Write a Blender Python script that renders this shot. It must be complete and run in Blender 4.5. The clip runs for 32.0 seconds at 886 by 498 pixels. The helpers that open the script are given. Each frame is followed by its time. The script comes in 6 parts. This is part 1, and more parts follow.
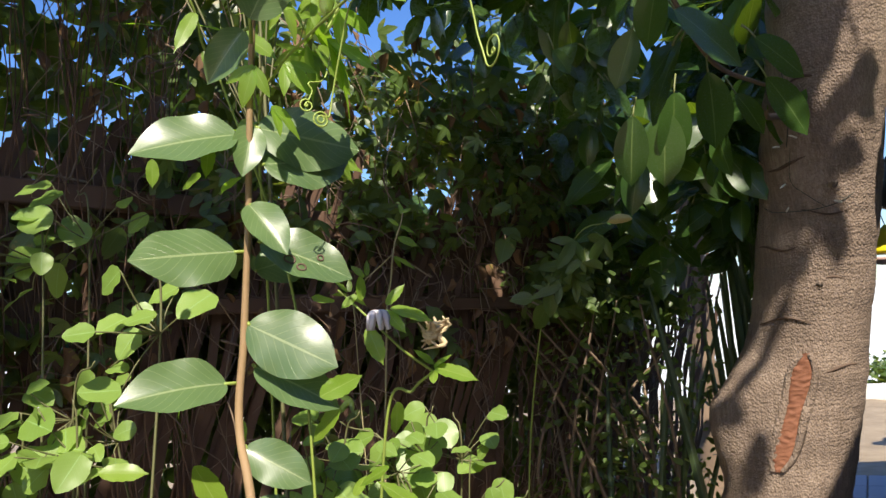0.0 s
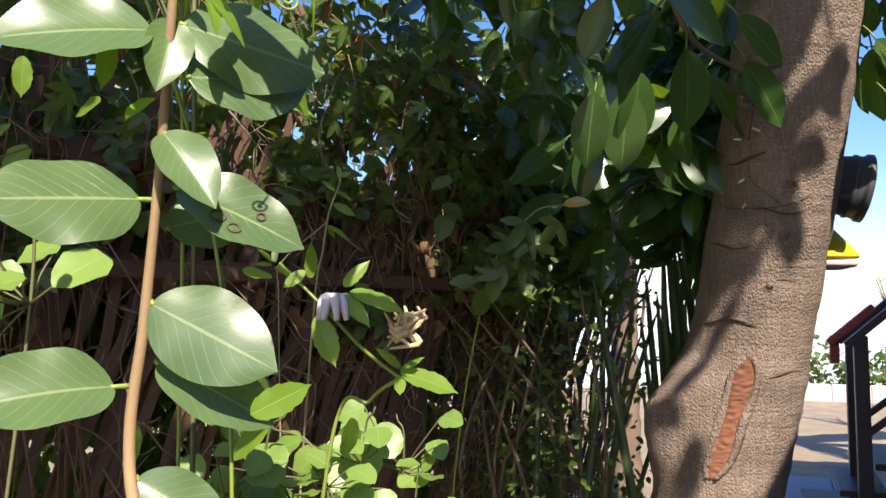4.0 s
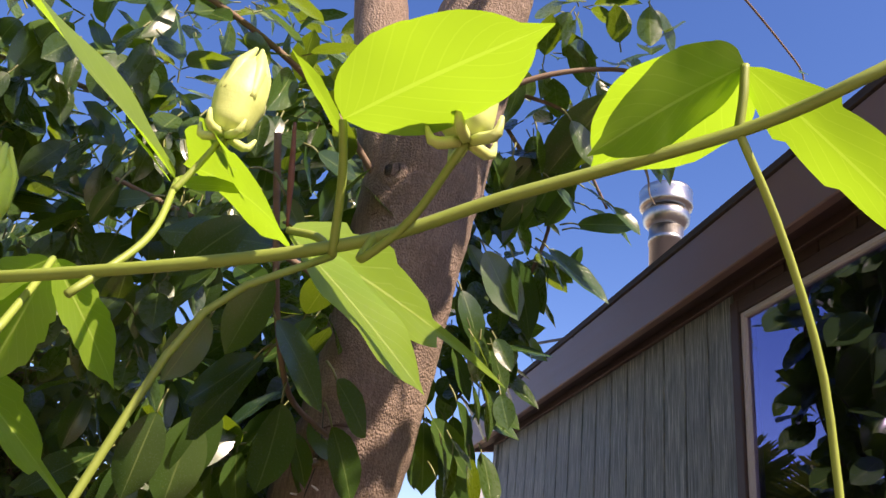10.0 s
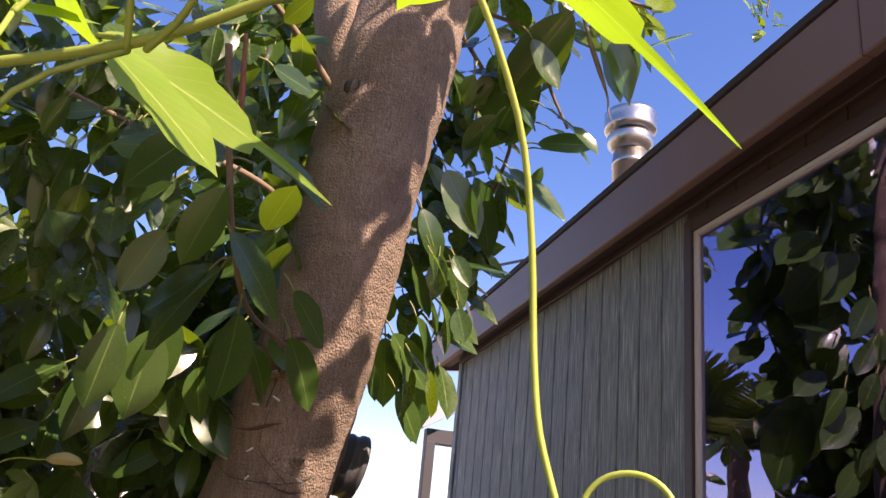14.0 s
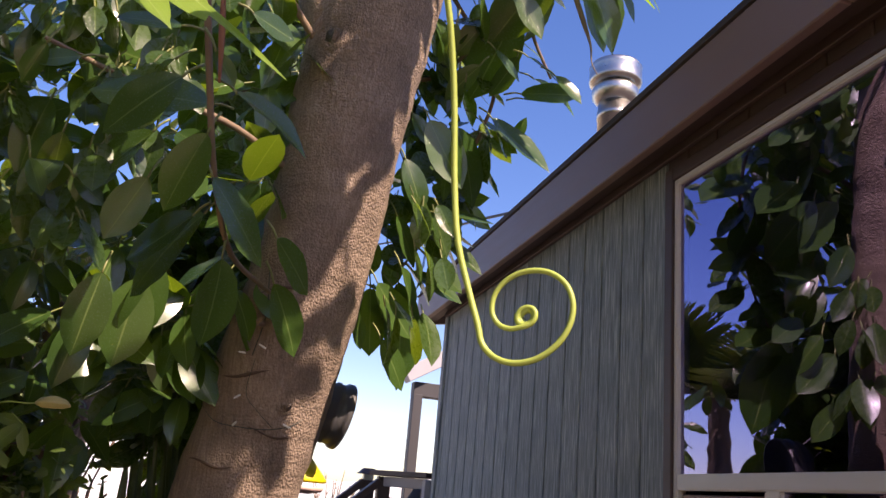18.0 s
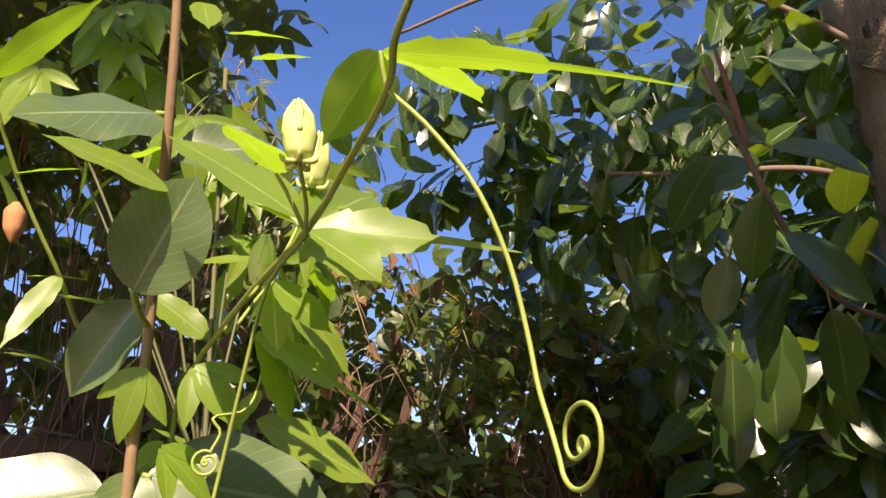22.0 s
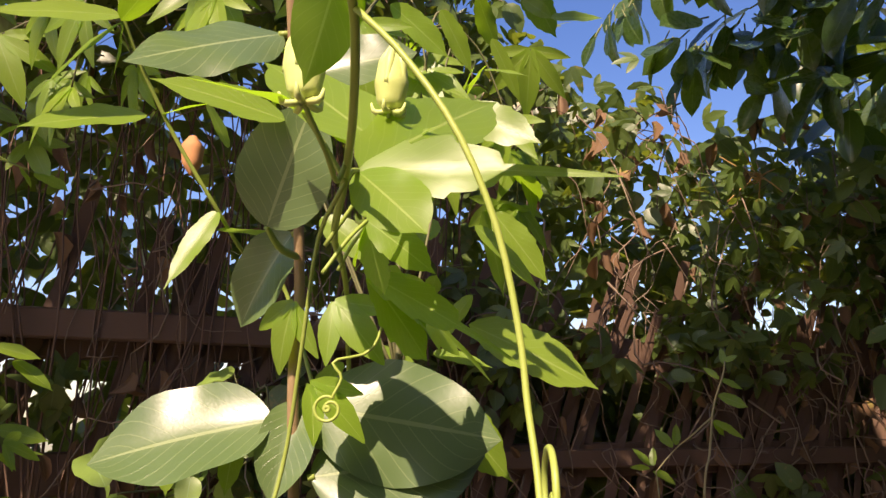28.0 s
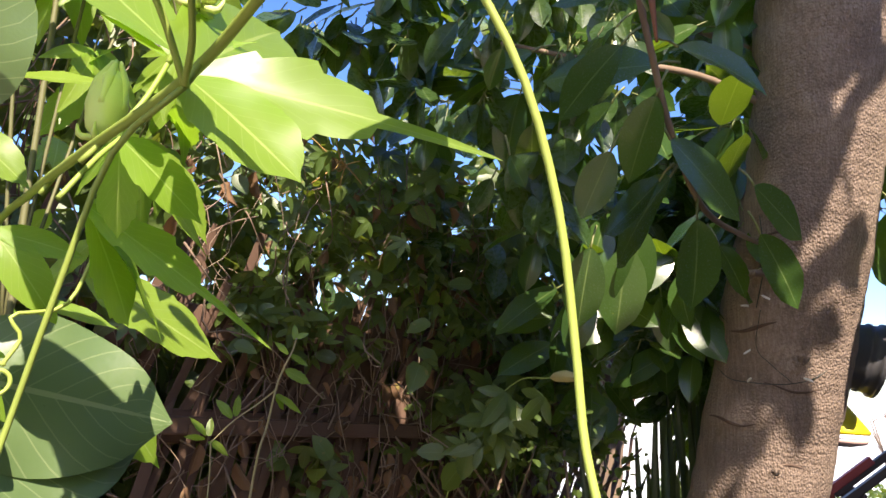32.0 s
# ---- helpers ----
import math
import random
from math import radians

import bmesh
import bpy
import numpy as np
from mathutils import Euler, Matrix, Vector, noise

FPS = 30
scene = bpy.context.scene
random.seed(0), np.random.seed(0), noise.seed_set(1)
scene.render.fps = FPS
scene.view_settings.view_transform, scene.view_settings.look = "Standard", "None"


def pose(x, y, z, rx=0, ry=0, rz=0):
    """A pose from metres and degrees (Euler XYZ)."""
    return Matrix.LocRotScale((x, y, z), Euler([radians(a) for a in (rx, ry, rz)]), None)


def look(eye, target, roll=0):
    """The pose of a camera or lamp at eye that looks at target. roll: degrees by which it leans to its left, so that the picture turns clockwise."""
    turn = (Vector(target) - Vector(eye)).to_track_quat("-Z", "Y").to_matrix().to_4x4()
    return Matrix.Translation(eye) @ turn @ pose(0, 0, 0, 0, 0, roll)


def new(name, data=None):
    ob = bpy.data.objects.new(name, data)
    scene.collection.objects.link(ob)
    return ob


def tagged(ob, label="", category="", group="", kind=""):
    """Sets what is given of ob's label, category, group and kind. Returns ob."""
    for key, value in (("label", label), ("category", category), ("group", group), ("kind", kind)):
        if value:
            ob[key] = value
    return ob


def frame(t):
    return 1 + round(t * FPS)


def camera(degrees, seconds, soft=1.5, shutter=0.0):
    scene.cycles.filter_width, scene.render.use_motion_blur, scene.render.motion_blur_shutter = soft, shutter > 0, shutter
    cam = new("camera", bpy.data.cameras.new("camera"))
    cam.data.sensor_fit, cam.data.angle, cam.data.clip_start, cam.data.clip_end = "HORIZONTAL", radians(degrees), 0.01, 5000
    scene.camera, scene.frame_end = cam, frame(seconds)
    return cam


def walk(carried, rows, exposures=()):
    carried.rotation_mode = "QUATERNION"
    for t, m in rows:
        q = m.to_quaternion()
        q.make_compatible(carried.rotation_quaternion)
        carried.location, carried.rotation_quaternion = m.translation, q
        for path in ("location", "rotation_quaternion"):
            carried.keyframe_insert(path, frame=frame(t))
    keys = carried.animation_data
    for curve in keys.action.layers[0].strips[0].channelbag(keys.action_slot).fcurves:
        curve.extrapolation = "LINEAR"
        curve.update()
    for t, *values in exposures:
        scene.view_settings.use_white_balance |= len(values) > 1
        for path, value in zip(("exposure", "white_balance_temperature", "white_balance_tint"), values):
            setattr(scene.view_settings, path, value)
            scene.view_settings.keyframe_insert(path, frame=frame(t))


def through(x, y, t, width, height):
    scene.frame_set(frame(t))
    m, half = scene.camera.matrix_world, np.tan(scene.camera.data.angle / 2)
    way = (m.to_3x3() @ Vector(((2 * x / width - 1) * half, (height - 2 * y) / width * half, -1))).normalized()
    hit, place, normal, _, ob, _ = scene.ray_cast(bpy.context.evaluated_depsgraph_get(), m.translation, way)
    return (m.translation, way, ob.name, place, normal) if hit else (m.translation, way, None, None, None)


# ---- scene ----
cam = camera(56.8, 32.0)
PATH = [
    (0, (0.625, -0.58, 1.314), (-0.286, 1.189, 1.518), -3.7),
    (0.5, (0.674, -0.517, 1.307), (-0.348, 1.192, 1.492), -3.5),
    (1, (0.696, -0.518, 1.319), (-0.409, 1.144, 1.453), -4.1),
    (1.5, (0.688, -0.503, 1.329), (-0.438, 1.148, 1.415), -3.3),
    (2, (0.698, -0.478, 1.334), (-0.41, 1.187, 1.371), -2.5),
    (2.5, (0.705, -0.46, 1.301), (-0.396, 1.21, 1.32), -2.2),
    (4.5, (0.396, -0.344, 1.358), (-0.104, 1.58, 1.579), 1.4),
    (5, (0.363, -0.268, 1.39), (0.11, 1.69, 1.715), 3.6),
    (5.5, (0.339, -0.244, 1.416), (0.314, 1.7, 1.885), 5.7),
    (6, (0.327, -0.219, 1.425), (0.489, 1.692, 1.993), 7.4),
    (6.5, (0.332, -0.181, 1.446), (0.615, 1.694, 2.084), 8.3),
    (7, (0.322, -0.155, 1.471), (0.668, 1.689, 2.165), 8.5),
    (7.5, (0.315, -0.154, 1.488), (0.683, 1.67, 2.221), 8.0),
    (8, (0.311, -0.165, 1.503), (0.68, 1.647, 2.266), 7.8),
    (8.5, (0.307, -0.167, 1.512), (0.661, 1.642, 2.289), 7.4),
    (9, (0.3, -0.16, 1.527), (0.63, 1.641, 2.332), 6.9),
    (9.5, (0.295, -0.176, 1.529), (0.608, 1.613, 2.368), 6.6),
    (10, (0.294, -0.188, 1.535), (0.631, 1.595, 2.376), 6.8),
    (10.5, (0.313, -0.191, 1.525), (0.687, 1.594, 2.347), 6.3),
    (11, (0.324, -0.194, 1.5), (0.737, 1.603, 2.276), 6.6),
    (11.5, (0.337, -0.187, 1.507), (0.78, 1.619, 2.242), 6.8),
    (12, (0.34, -0.188, 1.502), (0.775, 1.629, 2.216), 7.0),
    (12.5, (0.338, -0.198, 1.497), (0.761, 1.627, 2.199), 7.0),
    (13, (0.34, -0.208, 1.496), (0.763, 1.62, 2.187), 6.4),
    (13.5, (0.338, -0.213, 1.499), (0.766, 1.616, 2.187), 6.2),
    (15.5, (0.333, -0.22, 1.501), (0.785, 1.607, 2.177), 5.0),
    (16, (0.339, -0.216, 1.498), (0.806, 1.604, 2.185), 5.1),
    (16.5, (0.339, -0.217, 1.5), (0.814, 1.598, 2.193), 5.0),
    (17, (0.339, -0.223, 1.5), (0.81, 1.6, 2.173), 4.6),
    (17.5, (0.334, -0.23, 1.491), (0.798, 1.614, 2.112), 4.8),
    (18, (0.349, -0.23, 1.467), (0.827, 1.619, 2.06), 5.3),
    (18.5, (0.359, -0.228, 1.459), (0.844, 1.623, 2.043), 5.5),
    (19, (0.363, -0.225, 1.46), (0.855, 1.622, 2.047), 5.2),
    (19.5, (0.364, -0.225, 1.46), (0.807, 1.623, 2.083), 5.0),
    (20, (0.367, -0.242, 1.464), (0.616, 1.619, 2.153), 5.1),
    (20.5, (0.38, -0.257, 1.475), (0.359, 1.615, 2.178), 3.3),
    (21, (0.414, -0.268, 1.48), (0.029, 1.57, 2.168), 0.8),
    (21.5, (0.465, -0.277, 1.482), (-0.28, 1.446, 2.172), -0.2),
    (22, (0.49, -0.261, 1.483), (-0.484, 1.339, 2.183), -2.2),
    (22.5, (0.514, -0.234, 1.48), (-0.618, 1.265, 2.166), -3.1),
    (23, (0.539, -0.228, 1.478), (-0.749, 1.164, 2.113), -2.0),
    (23.5, (0.552, -0.199, 1.484), (-0.835, 1.106, 2.093), -3.1),
    (24, (0.567, -0.19, 1.483), (-0.893, 1.042, 2.074), -4.1),
    (24.5, (0.577, -0.19, 1.481), (-0.948, 0.976, 2.04), -3.5),
    (25, (0.565, -0.195, 1.491), (-1.032, 0.891, 2.011), -1.0),
    (25.5, (0.557, -0.188, 1.495), (-1.074, 0.847, 2.013), 0.6),
    (27.5, (0.529, -0.174, 1.516), (-1.065, 0.937, 1.991), -0.9),
    (28, (0.517, -0.174, 1.522), (-1.035, 1.02, 1.93), -0.3),
    (28.5, (0.506, -0.171, 1.525), (-0.991, 1.098, 1.911), -1.6),
    (29, (0.487, -0.165, 1.527), (-0.917, 1.212, 1.893), -1.4),
    (29.5, (0.466, -0.171, 1.528), (-0.808, 1.328, 1.884), 1.0),
    (30, (0.459, -0.177, 1.529), (-0.703, 1.41, 1.892), 1.2),
    (31, (0.435, -0.191, 1.527), (-0.481, 1.553, 1.879), 2.8),
    (31.5, (0.431, -0.186, 1.529), (-0.36, 1.618, 1.88), 3.0),
    (32, (0.42, -0.19, 1.53), (-0.28, 1.649, 1.889), 3.7),
]
EXPOSURE = [(0, 0.72, 6700, 12), (1, 0.88, 6800, 14), (2, 0.95, 6400, 13), (3, 0.92, 6500, 14), (5, 0.95, 7100, 20), (6, 1.1, 7900, 32), (8, 1.36, 8000, 34), (10, 0.92, 7700, 28), (12, 1.40, 8200, 34), (16, 1.05, 7900, 32), (17, 1.08, 7900, 32), (19, 0.92, 7700, 30), (20, 1.02, 7800, 30), (21, 0.82, 7800, 30), (22, 0.88, 7900, 28), (25, 0.85, 8150, 30), (28, 0.80, 8100, 28), (30, 1.35, 7900, 28), (31, 1.32, 7800, 28), (32, 1.36, 7000, 20)]
walk(cam, [(t, look(eye, target, roll)) for t, eye, target, roll in PATH], EXPOSURE)

# ---- light ----
SUN_DIR = Vector((0.38, -0.58, 0.72)).normalized()
world = bpy.data.worlds.new("sky")
scene.world = world
world.use_nodes = True
wn = world.node_tree
sky = wn.nodes.new("ShaderNodeTexSky")
sky.sky_type, sky.sun_disc = "NISHITA", False
sky.sun_elevation = math.asin(SUN_DIR.z)
sky.sun_rotation = math.atan2(SUN_DIR.x, SUN_DIR.y)
sky.air_density, sky.dust_density, sky.ozone_density = 1.0, 0.7, 3.0
deep = wn.nodes.new("ShaderNodeHueSaturation")
deep.inputs["Saturation"].default_value = 1.28
deep.inputs["Hue"].default_value = 0.512
wn.links.new(sky.outputs[0], deep.inputs["Color"])
wn.links.new(deep.outputs[0], wn.nodes["Background"].inputs[0])
wn.nodes["Background"].inputs[1].default_value = 0.13
sun_lamp = bpy.data.lights.new("sun", "SUN")
sun_lamp.energy, sun_lamp.angle, sun_lamp.color = 5.0, radians(0.53), (1.0, 0.93, 0.80)
sun = new("sun", sun_lamp)
sun.matrix_world = look(SUN_DIR * 30, (0, 0, 0))


# ---- materials ----
def material(name, color, rough=0.7, metal=0.0):
    m = bpy.data.materials.new(name)
    m.use_nodes = True
    n = m.node_tree.nodes["Principled BSDF"]
    n.inputs["Base Color"].default_value = (*color, 1)
    n.inputs["Roughness"].default_value, n.inputs["Metallic"].default_value = rough, metal
    return m


class Nodes:
    """Short hand for one node tree."""

    def __init__(self, m):
        self.t = m.node_tree
        self.p = self.t.nodes["Principled BSDF"]

    def add(self, kind, **values):
        n = self.t.nodes.new(kind)
        for k, v in values.items():
            n.inputs[k].default_value = v
        return n

    def link(self, a, b):
        self.t.links.new(a, b)

    def coords(self, out="Object", scale=(1, 1, 1)):
        c, m = self.add("ShaderNodeTexCoord"), self.add("ShaderNodeMapping")
        m.inputs["Scale"].default_value = scale
        self.link(c.outputs[out], m.inputs[0])
        return m.outputs[0]

    def noise(self, vec, scale, detail=4.0, rough=0.6):
        n = self.add("ShaderNodeTexNoise", Scale=scale, Detail=detail, Roughness=rough)
        self.link(vec, n.inputs["Vector"])
        return n.outputs["Fac"]

    def ramp(self, fac, stops):
        n = self.add("ShaderNodeValToRGB")
        e = n.color_ramp.elements
        while len(e) < len(stops):
            e.new(0.5)
        for el, (pos, col) in zip(e, stops):
            el.position, el.color = pos, (*col, 1) if len(col) == 3 else col
        self.link(fac, n.inputs[0])
        return n.outputs[0]

    def mix(self, fac, a, b, mode="MIX"):
        n = self.t.nodes.new("ShaderNodeMix")
        n.data_type, n.blend_type = "RGBA", mode
        for val, i in ((fac, 0), (a, 6), (b, 7)):
            if isinstance(val, (int, float)):
                n.inputs[i].default_value = val
            elif isinstance(val, tuple):
                n.inputs[i].default_value = (*val, 1)
            else:
                self.link(val, n.inputs[i])
        return n.outputs[2]

    def math(self, op, a, b=0.0, clamp=False):
        n = self.t.nodes.new("ShaderNodeMath")
        n.operation, n.use_clamp = op, clamp
        for i, v in enumerate((a, b)):
            if isinstance(v, (int, float)):
                n.inputs[i].default_value = v
            else:
                self.link(v, n.inputs[i])
        return n.outputs[0]

    def bump(self, height, strength, distance):
        n = self.add("ShaderNodeBump", Strength=strength, Distance=distance)
        self.link(height, n.inputs["Height"])
        self.link(n.outputs[0], self.p.inputs["Normal"])


def leaf_material(name, dark, light, rib, rough, through_col, through, vein=0.5, island=False, blotch=(0.35, 0.30, 0.05), blotch_at=0.72):
    """Leaf blade: midrib and side veins from the blade's own UV, tone that varies from leaf to leaf, light that shines through."""
    m = material(name, dark, rough)
    n = Nodes(m)
    rnd = n.add("ShaderNodeNewGeometry").outputs["Random Per Island"] if island else n.add("ShaderNodeObjectInfo").outputs["Random"]
    uv = n.add("ShaderNodeUVMap").outputs[0]
    sep = n.add("ShaderNodeSeparateXYZ")
    n.link(uv, sep.inputs[0])
    u = n.math("ABSOLUTE", n.math("SUBTRACT", sep.outputs[0], 0.5))
    v = sep.outputs[1]
    obj = n.coords("Object")
    grain = n.noise(obj, 60.0)
    tone = n.mix(n.math("ADD", n.math("MULTIPLY", rnd, 0.75), n.math("MULTIPLY", grain, 0.3)), dark, light)
    waves = n.math("FRACT", n.math("ADD", n.math("MULTIPLY", v, 9.0), n.math("MULTIPLY", u, -6.0)))
    side = n.math("LESS_THAN", n.math("ABSOLUTE", n.math("SUBTRACT", waves, 0.5)), 0.038)
    tone = n.mix(n.math("MULTIPLY", side, vein), tone, rib)
    spot = n.math("GREATER_THAN", n.math("ADD", n.noise(obj, 24.0, 3.0), n.math("MULTIPLY", rnd, 0.12)), blotch_at)
    tone = n.mix(n.math("MULTIPLY", spot, 0.6), tone, blotch)
    mid = n.math("LESS_THAN", u, 0.018)
    tone = n.mix(n.math("MULTIPLY", mid, 0.85), tone, rib)
    n.link(tone, n.p.inputs["Base Color"])
    n.p.inputs["Specular IOR Level"].default_value = 0.7
    n.link(n.math("ADD", n.math("MULTIPLY", grain, 0.22), rough - 0.1), n.p.inputs["Roughness"])
    n.bump(n.math("ADD", n.math("MULTIPLY", mid, -1.0), n.math("ADD", n.math("MULTIPLY", side, -0.12), n.math("MULTIPLY", grain, 0.12))), 0.35, 0.0015)
    tr = n.add("ShaderNodeBsdfTranslucent")
    n.link(n.mix(0.7, tone, through_col), tr.inputs[0])
    ms = n.add("ShaderNodeMixShader")
    ms.inputs[0].default_value = through
    out = n.t.nodes["Material Output"]
    n.link(n.p.outputs[0], ms.inputs[1])
    n.link(tr.outputs[0], ms.inputs[2])
    n.link(ms.outputs[0], out.inputs[0])
    return m


def siding_material():
    m = material("grey-blue stained plywood siding", (0.10, 0.12, 0.13), 0.8)
    n = Nodes(m)
    grain = n.noise(n.coords("Object", (24, 24, 1.1)), 5.0, 8.0, 0.72)
    fine = n.noise(n.coords("Object", (120, 120, 4)), 4.0, 5.0, 0.65)
    broad = n.noise(n.coords("Object", (1.2, 1.2, 0.6)), 2.0, 4.0)
    rnd = n.add("ShaderNodeObjectInfo").outputs["Random"]
    col = n.ramp(grain, [(0.34, (0.06, 0.082, 0.088)), (0.47, (0.18, 0.225, 0.235)), (0.56, (0.34, 0.395, 0.40)), (0.66, (0.68, 0.73, 0.72))])
    col = n.mix(n.math("MULTIPLY", broad, 0.35), col, (0.165, 0.20, 0.205))
    col = n.mix(n.math("MULTIPLY", rnd, 0.25), col, (0.17, 0.205, 0.21))
    n.link(col, n.p.inputs["Base Color"])
    n.bump(n.math("ADD", grain, n.math("MULTIPLY", fine, 0.5)), 0.6, 0.004)
    return m


def painted_material(name, base, worn, rough=0.5, scale=30.0, bump=0.002):
    m = material(name, base, rough)
    n = Nodes(m)
    a = n.noise(n.coords("Object", (1, 0.15, 1)), scale, 6.0, 0.7)
    b = n.noise(n.coords("Object"), 2.5, 4.0)
    n.link(n.mix(n.math("MULTIPLY", n.math("ADD", a, b), 0.5), base, worn), n.p.inputs["Base Color"])
    n.link(n.math("ADD", n.math("MULTIPLY", a, 0.3), rough - 0.15), n.p.inputs["Roughness"])
    n.bump(a, 0.4, bump)
    return m


def bark_material():
    m = material("smooth grey-brown fig bark", (0.25, 0.19, 0.15), 0.85)
    n = Nodes(m)
    co = n.coords("Object")
    lent = n.add("ShaderNodeTexVoronoi", Scale=165.0)
    n.link(n.coords("Object", (1, 1, 0.75)), lent.inputs["Vector"])
    streak = n.noise(n.coords("Object", (60, 60, 5)), 2.0, 6.0, 0.7)
    rings = n.noise(n.coords("Object", (3, 3, 26)), 2.0, 3.0, 0.5)
    broad = n.noise(co, 6.0, 5.0)
    col = n.ramp(n.math("ADD", n.math("MULTIPLY", broad, 0.45), n.math("MULTIPLY", streak, 0.55)), [(0.3, (0.11, 0.08, 0.060)), (0.5, (0.225, 0.165, 0.124)), (0.70, (0.38, 0.295, 0.228))])
    col = n.mix(n.math("MULTIPLY", n.math("LESS_THAN", lent.outputs["Distance"], 0.30), 0.22), col, (0.46, 0.34, 0.26))
    n.link(col, n.p.inputs["Base Color"])
    h = n.math("SUBTRACT", n.math("MULTIPLY", rings, 1.0), n.math("MULTIPLY", lent.outputs["Distance"], 0.85))
    n.bump(n.math("ADD", h, n.math("MULTIPLY", streak, 0.9)), 0.9, 0.005)
    return m


def soil_material():
    m = material("dry garden soil", (0.12, 0.085, 0.06), 0.95)
    n = Nodes(m)
    a = n.noise(n.coords("Object"), 3.0, 8.0, 0.7)
    b = n.noise(n.coords("Object"), 60.0, 4.0, 0.7)
    n.link(n.mix(b, n.ramp(a, [(0.35, (0.17, 0.125, 0.08)), (0.65, (0.42, 0.33, 0.22))]), (0.33, 0.26, 0.17)), n.p.inputs["Base Color"])
    n.bump(n.math("ADD", a, n.math("MULTIPLY", b, 0.4)), 0.8, 0.03)
    return m


def glass_material(name="window glass"):
    m = material(name, (1, 1, 1), 0.02)
    n = Nodes(m)
    gl, tr, ms = n.add("ShaderNodeBsdfGlossy"), n.add("ShaderNodeBsdfTransparent"), n.add("ShaderNodeMixShader")
    gl.inputs["Roughness"].default_value = 0.012
    gl.inputs["Color"].default_value = (0.66, 0.58, 1.0, 1)
    tr.inputs[0].default_value = (0.62, 0.66, 0.66, 1)
    fr = n.add("ShaderNodeFresnel", IOR=1.9)
    n.link(n.math("ADD", n.math("MULTIPLY", fr.outputs[0], 1.0), 0.22, True), ms.inputs[0])
    n.link(tr.outputs[0], ms.inputs[1])
    n.link(gl.outputs[0], ms.inputs[2])
    n.link(ms.outputs[0], n.t.nodes["Material Output"].inputs[0])
    return m


SIDING = siding_material()
BROWN = painted_material("dark brown house paint", (0.20, 0.125, 0.105), (0.265, 0.18, 0.155), 0.5)
# window trim colour; also painted on soffit and frieze as eave shade
BROWN_TRIM = painted_material("red-brown trim and eave-shade paint", (0.055, 0.033, 0.03), (0.08, 0.05, 0.045), 0.6)
VINYL = painted_material("off-white vinyl", (0.66, 0.63, 0.58), (0.58, 0.55, 0.50), 0.45)
DECK = painted_material("dark stained deck timber", (0.045, 0.028, 0.024), (0.085, 0.05, 0.042), 0.55)
RED = painted_material("red painted timber", (0.45, 0.06, 0.045), (0.30, 0.05, 0.04), 0.55)
GREYWOOD = painted_material("pale grey porch timber", (0.42, 0.42, 0.46), (0.33, 0.33, 0.37), 0.6)
POSTWOOD = painted_material("dark grey porch post", (0.035, 0.035, 0.042), (0.055, 0.055, 0.065), 0.6)
ROOFING = painted_material("dark roofing felt", (0.05, 0.04, 0.04), (0.08, 0.065, 0.06), 0.9)
STEEL = painted_material("galvanised steel", (0.55, 0.54, 0.52), (0.42, 0.41, 0.39), 0.32)
STEEL.node_tree.nodes["Principled BSDF"].inputs["Metallic"].default_value = 1.0
# one dark colour for all room surfaces, standing in for a dim interior
ROOM = material("room plaster coloured dark for dimness", (0.10, 0.10, 0.11), 0.9)
GLASS = glass_material()
BARK = bark_material()
SOIL = soil_material()
GASH = painted_material("torn orange inner bark", (0.29, 0.12, 0.06), (0.17, 0.062, 0.035), 0.8, 60.0, 0.006)
LATH = painted_material("weathered willow lath", (0.095, 0.052, 0.032), (0.17, 0.10, 0.065), 0.85, 40.0)
TWIG = painted_material("dry brown vine stem", (0.16, 0.105, 0.07), (0.26, 0.19, 0.13), 0.85, 50.0)
PALE_TWIG = painted_material("pale dry vine stem", (0.24, 0.18, 0.12), (0.31, 0.25, 0.17), 0.85, 50.0)
SCAR = painted_material("dark bark scar", (0.07, 0.045, 0.03), (0.14, 0.09, 0.065), 0.9, 60.0, 0.004)
STEM = painted_material("brown woody stem with pale dots", (0.25, 0.15, 0.075), (0.36, 0.25, 0.13), 0.7, 160.0)
RUBBER = leaf_material("rubber fig leaf", (0.020, 0.056, 0.016), (0.058, 0.122, 0.026), (0.17, 0.25, 0.07), 0.24, (0.36, 0.56, 0.02), 0.30, 0.07, False, (0.30, 0.28, 0.05), 0.84)
RUBBER_FAR = leaf_material("rubber fig leaf mass", (0.018, 0.046, 0.014), (0.050, 0.100, 0.022), (0.15, 0.22, 0.07), 0.27, (0.34, 0.52, 0.02), 0.28, 0.07, True, (0.30, 0.28, 0.05), 0.84)
BROAD = leaf_material("broad leathery leaf", (0.075, 0.13, 0.045), (0.105, 0.17, 0.06), (0.24, 0.30, 0.14), 0.33, (0.25, 0.42, 0.05), 0.14, 0.40, False, (0.05, 0.08, 0.02), 0.80)
PASSION = leaf_material("passion vine leaf", (0.16, 0.28, 0.03), (0.245, 0.37, 0.045), (0.36, 0.48, 0.12), 0.37, (0.48, 0.86, 0.03), 0.46, 0.30, False, (0.20, 0.30, 0.05), 0.80)
HEDGE = leaf_material("vine leaf on the fence", (0.045, 0.085, 0.018), (0.10, 0.165, 0.032), (0.12, 0.21, 0.06), 0.42, (0.42, 0.52, 0.04), 0.34, 0.2, False, (0.30, 0.22, 0.05), 0.74)
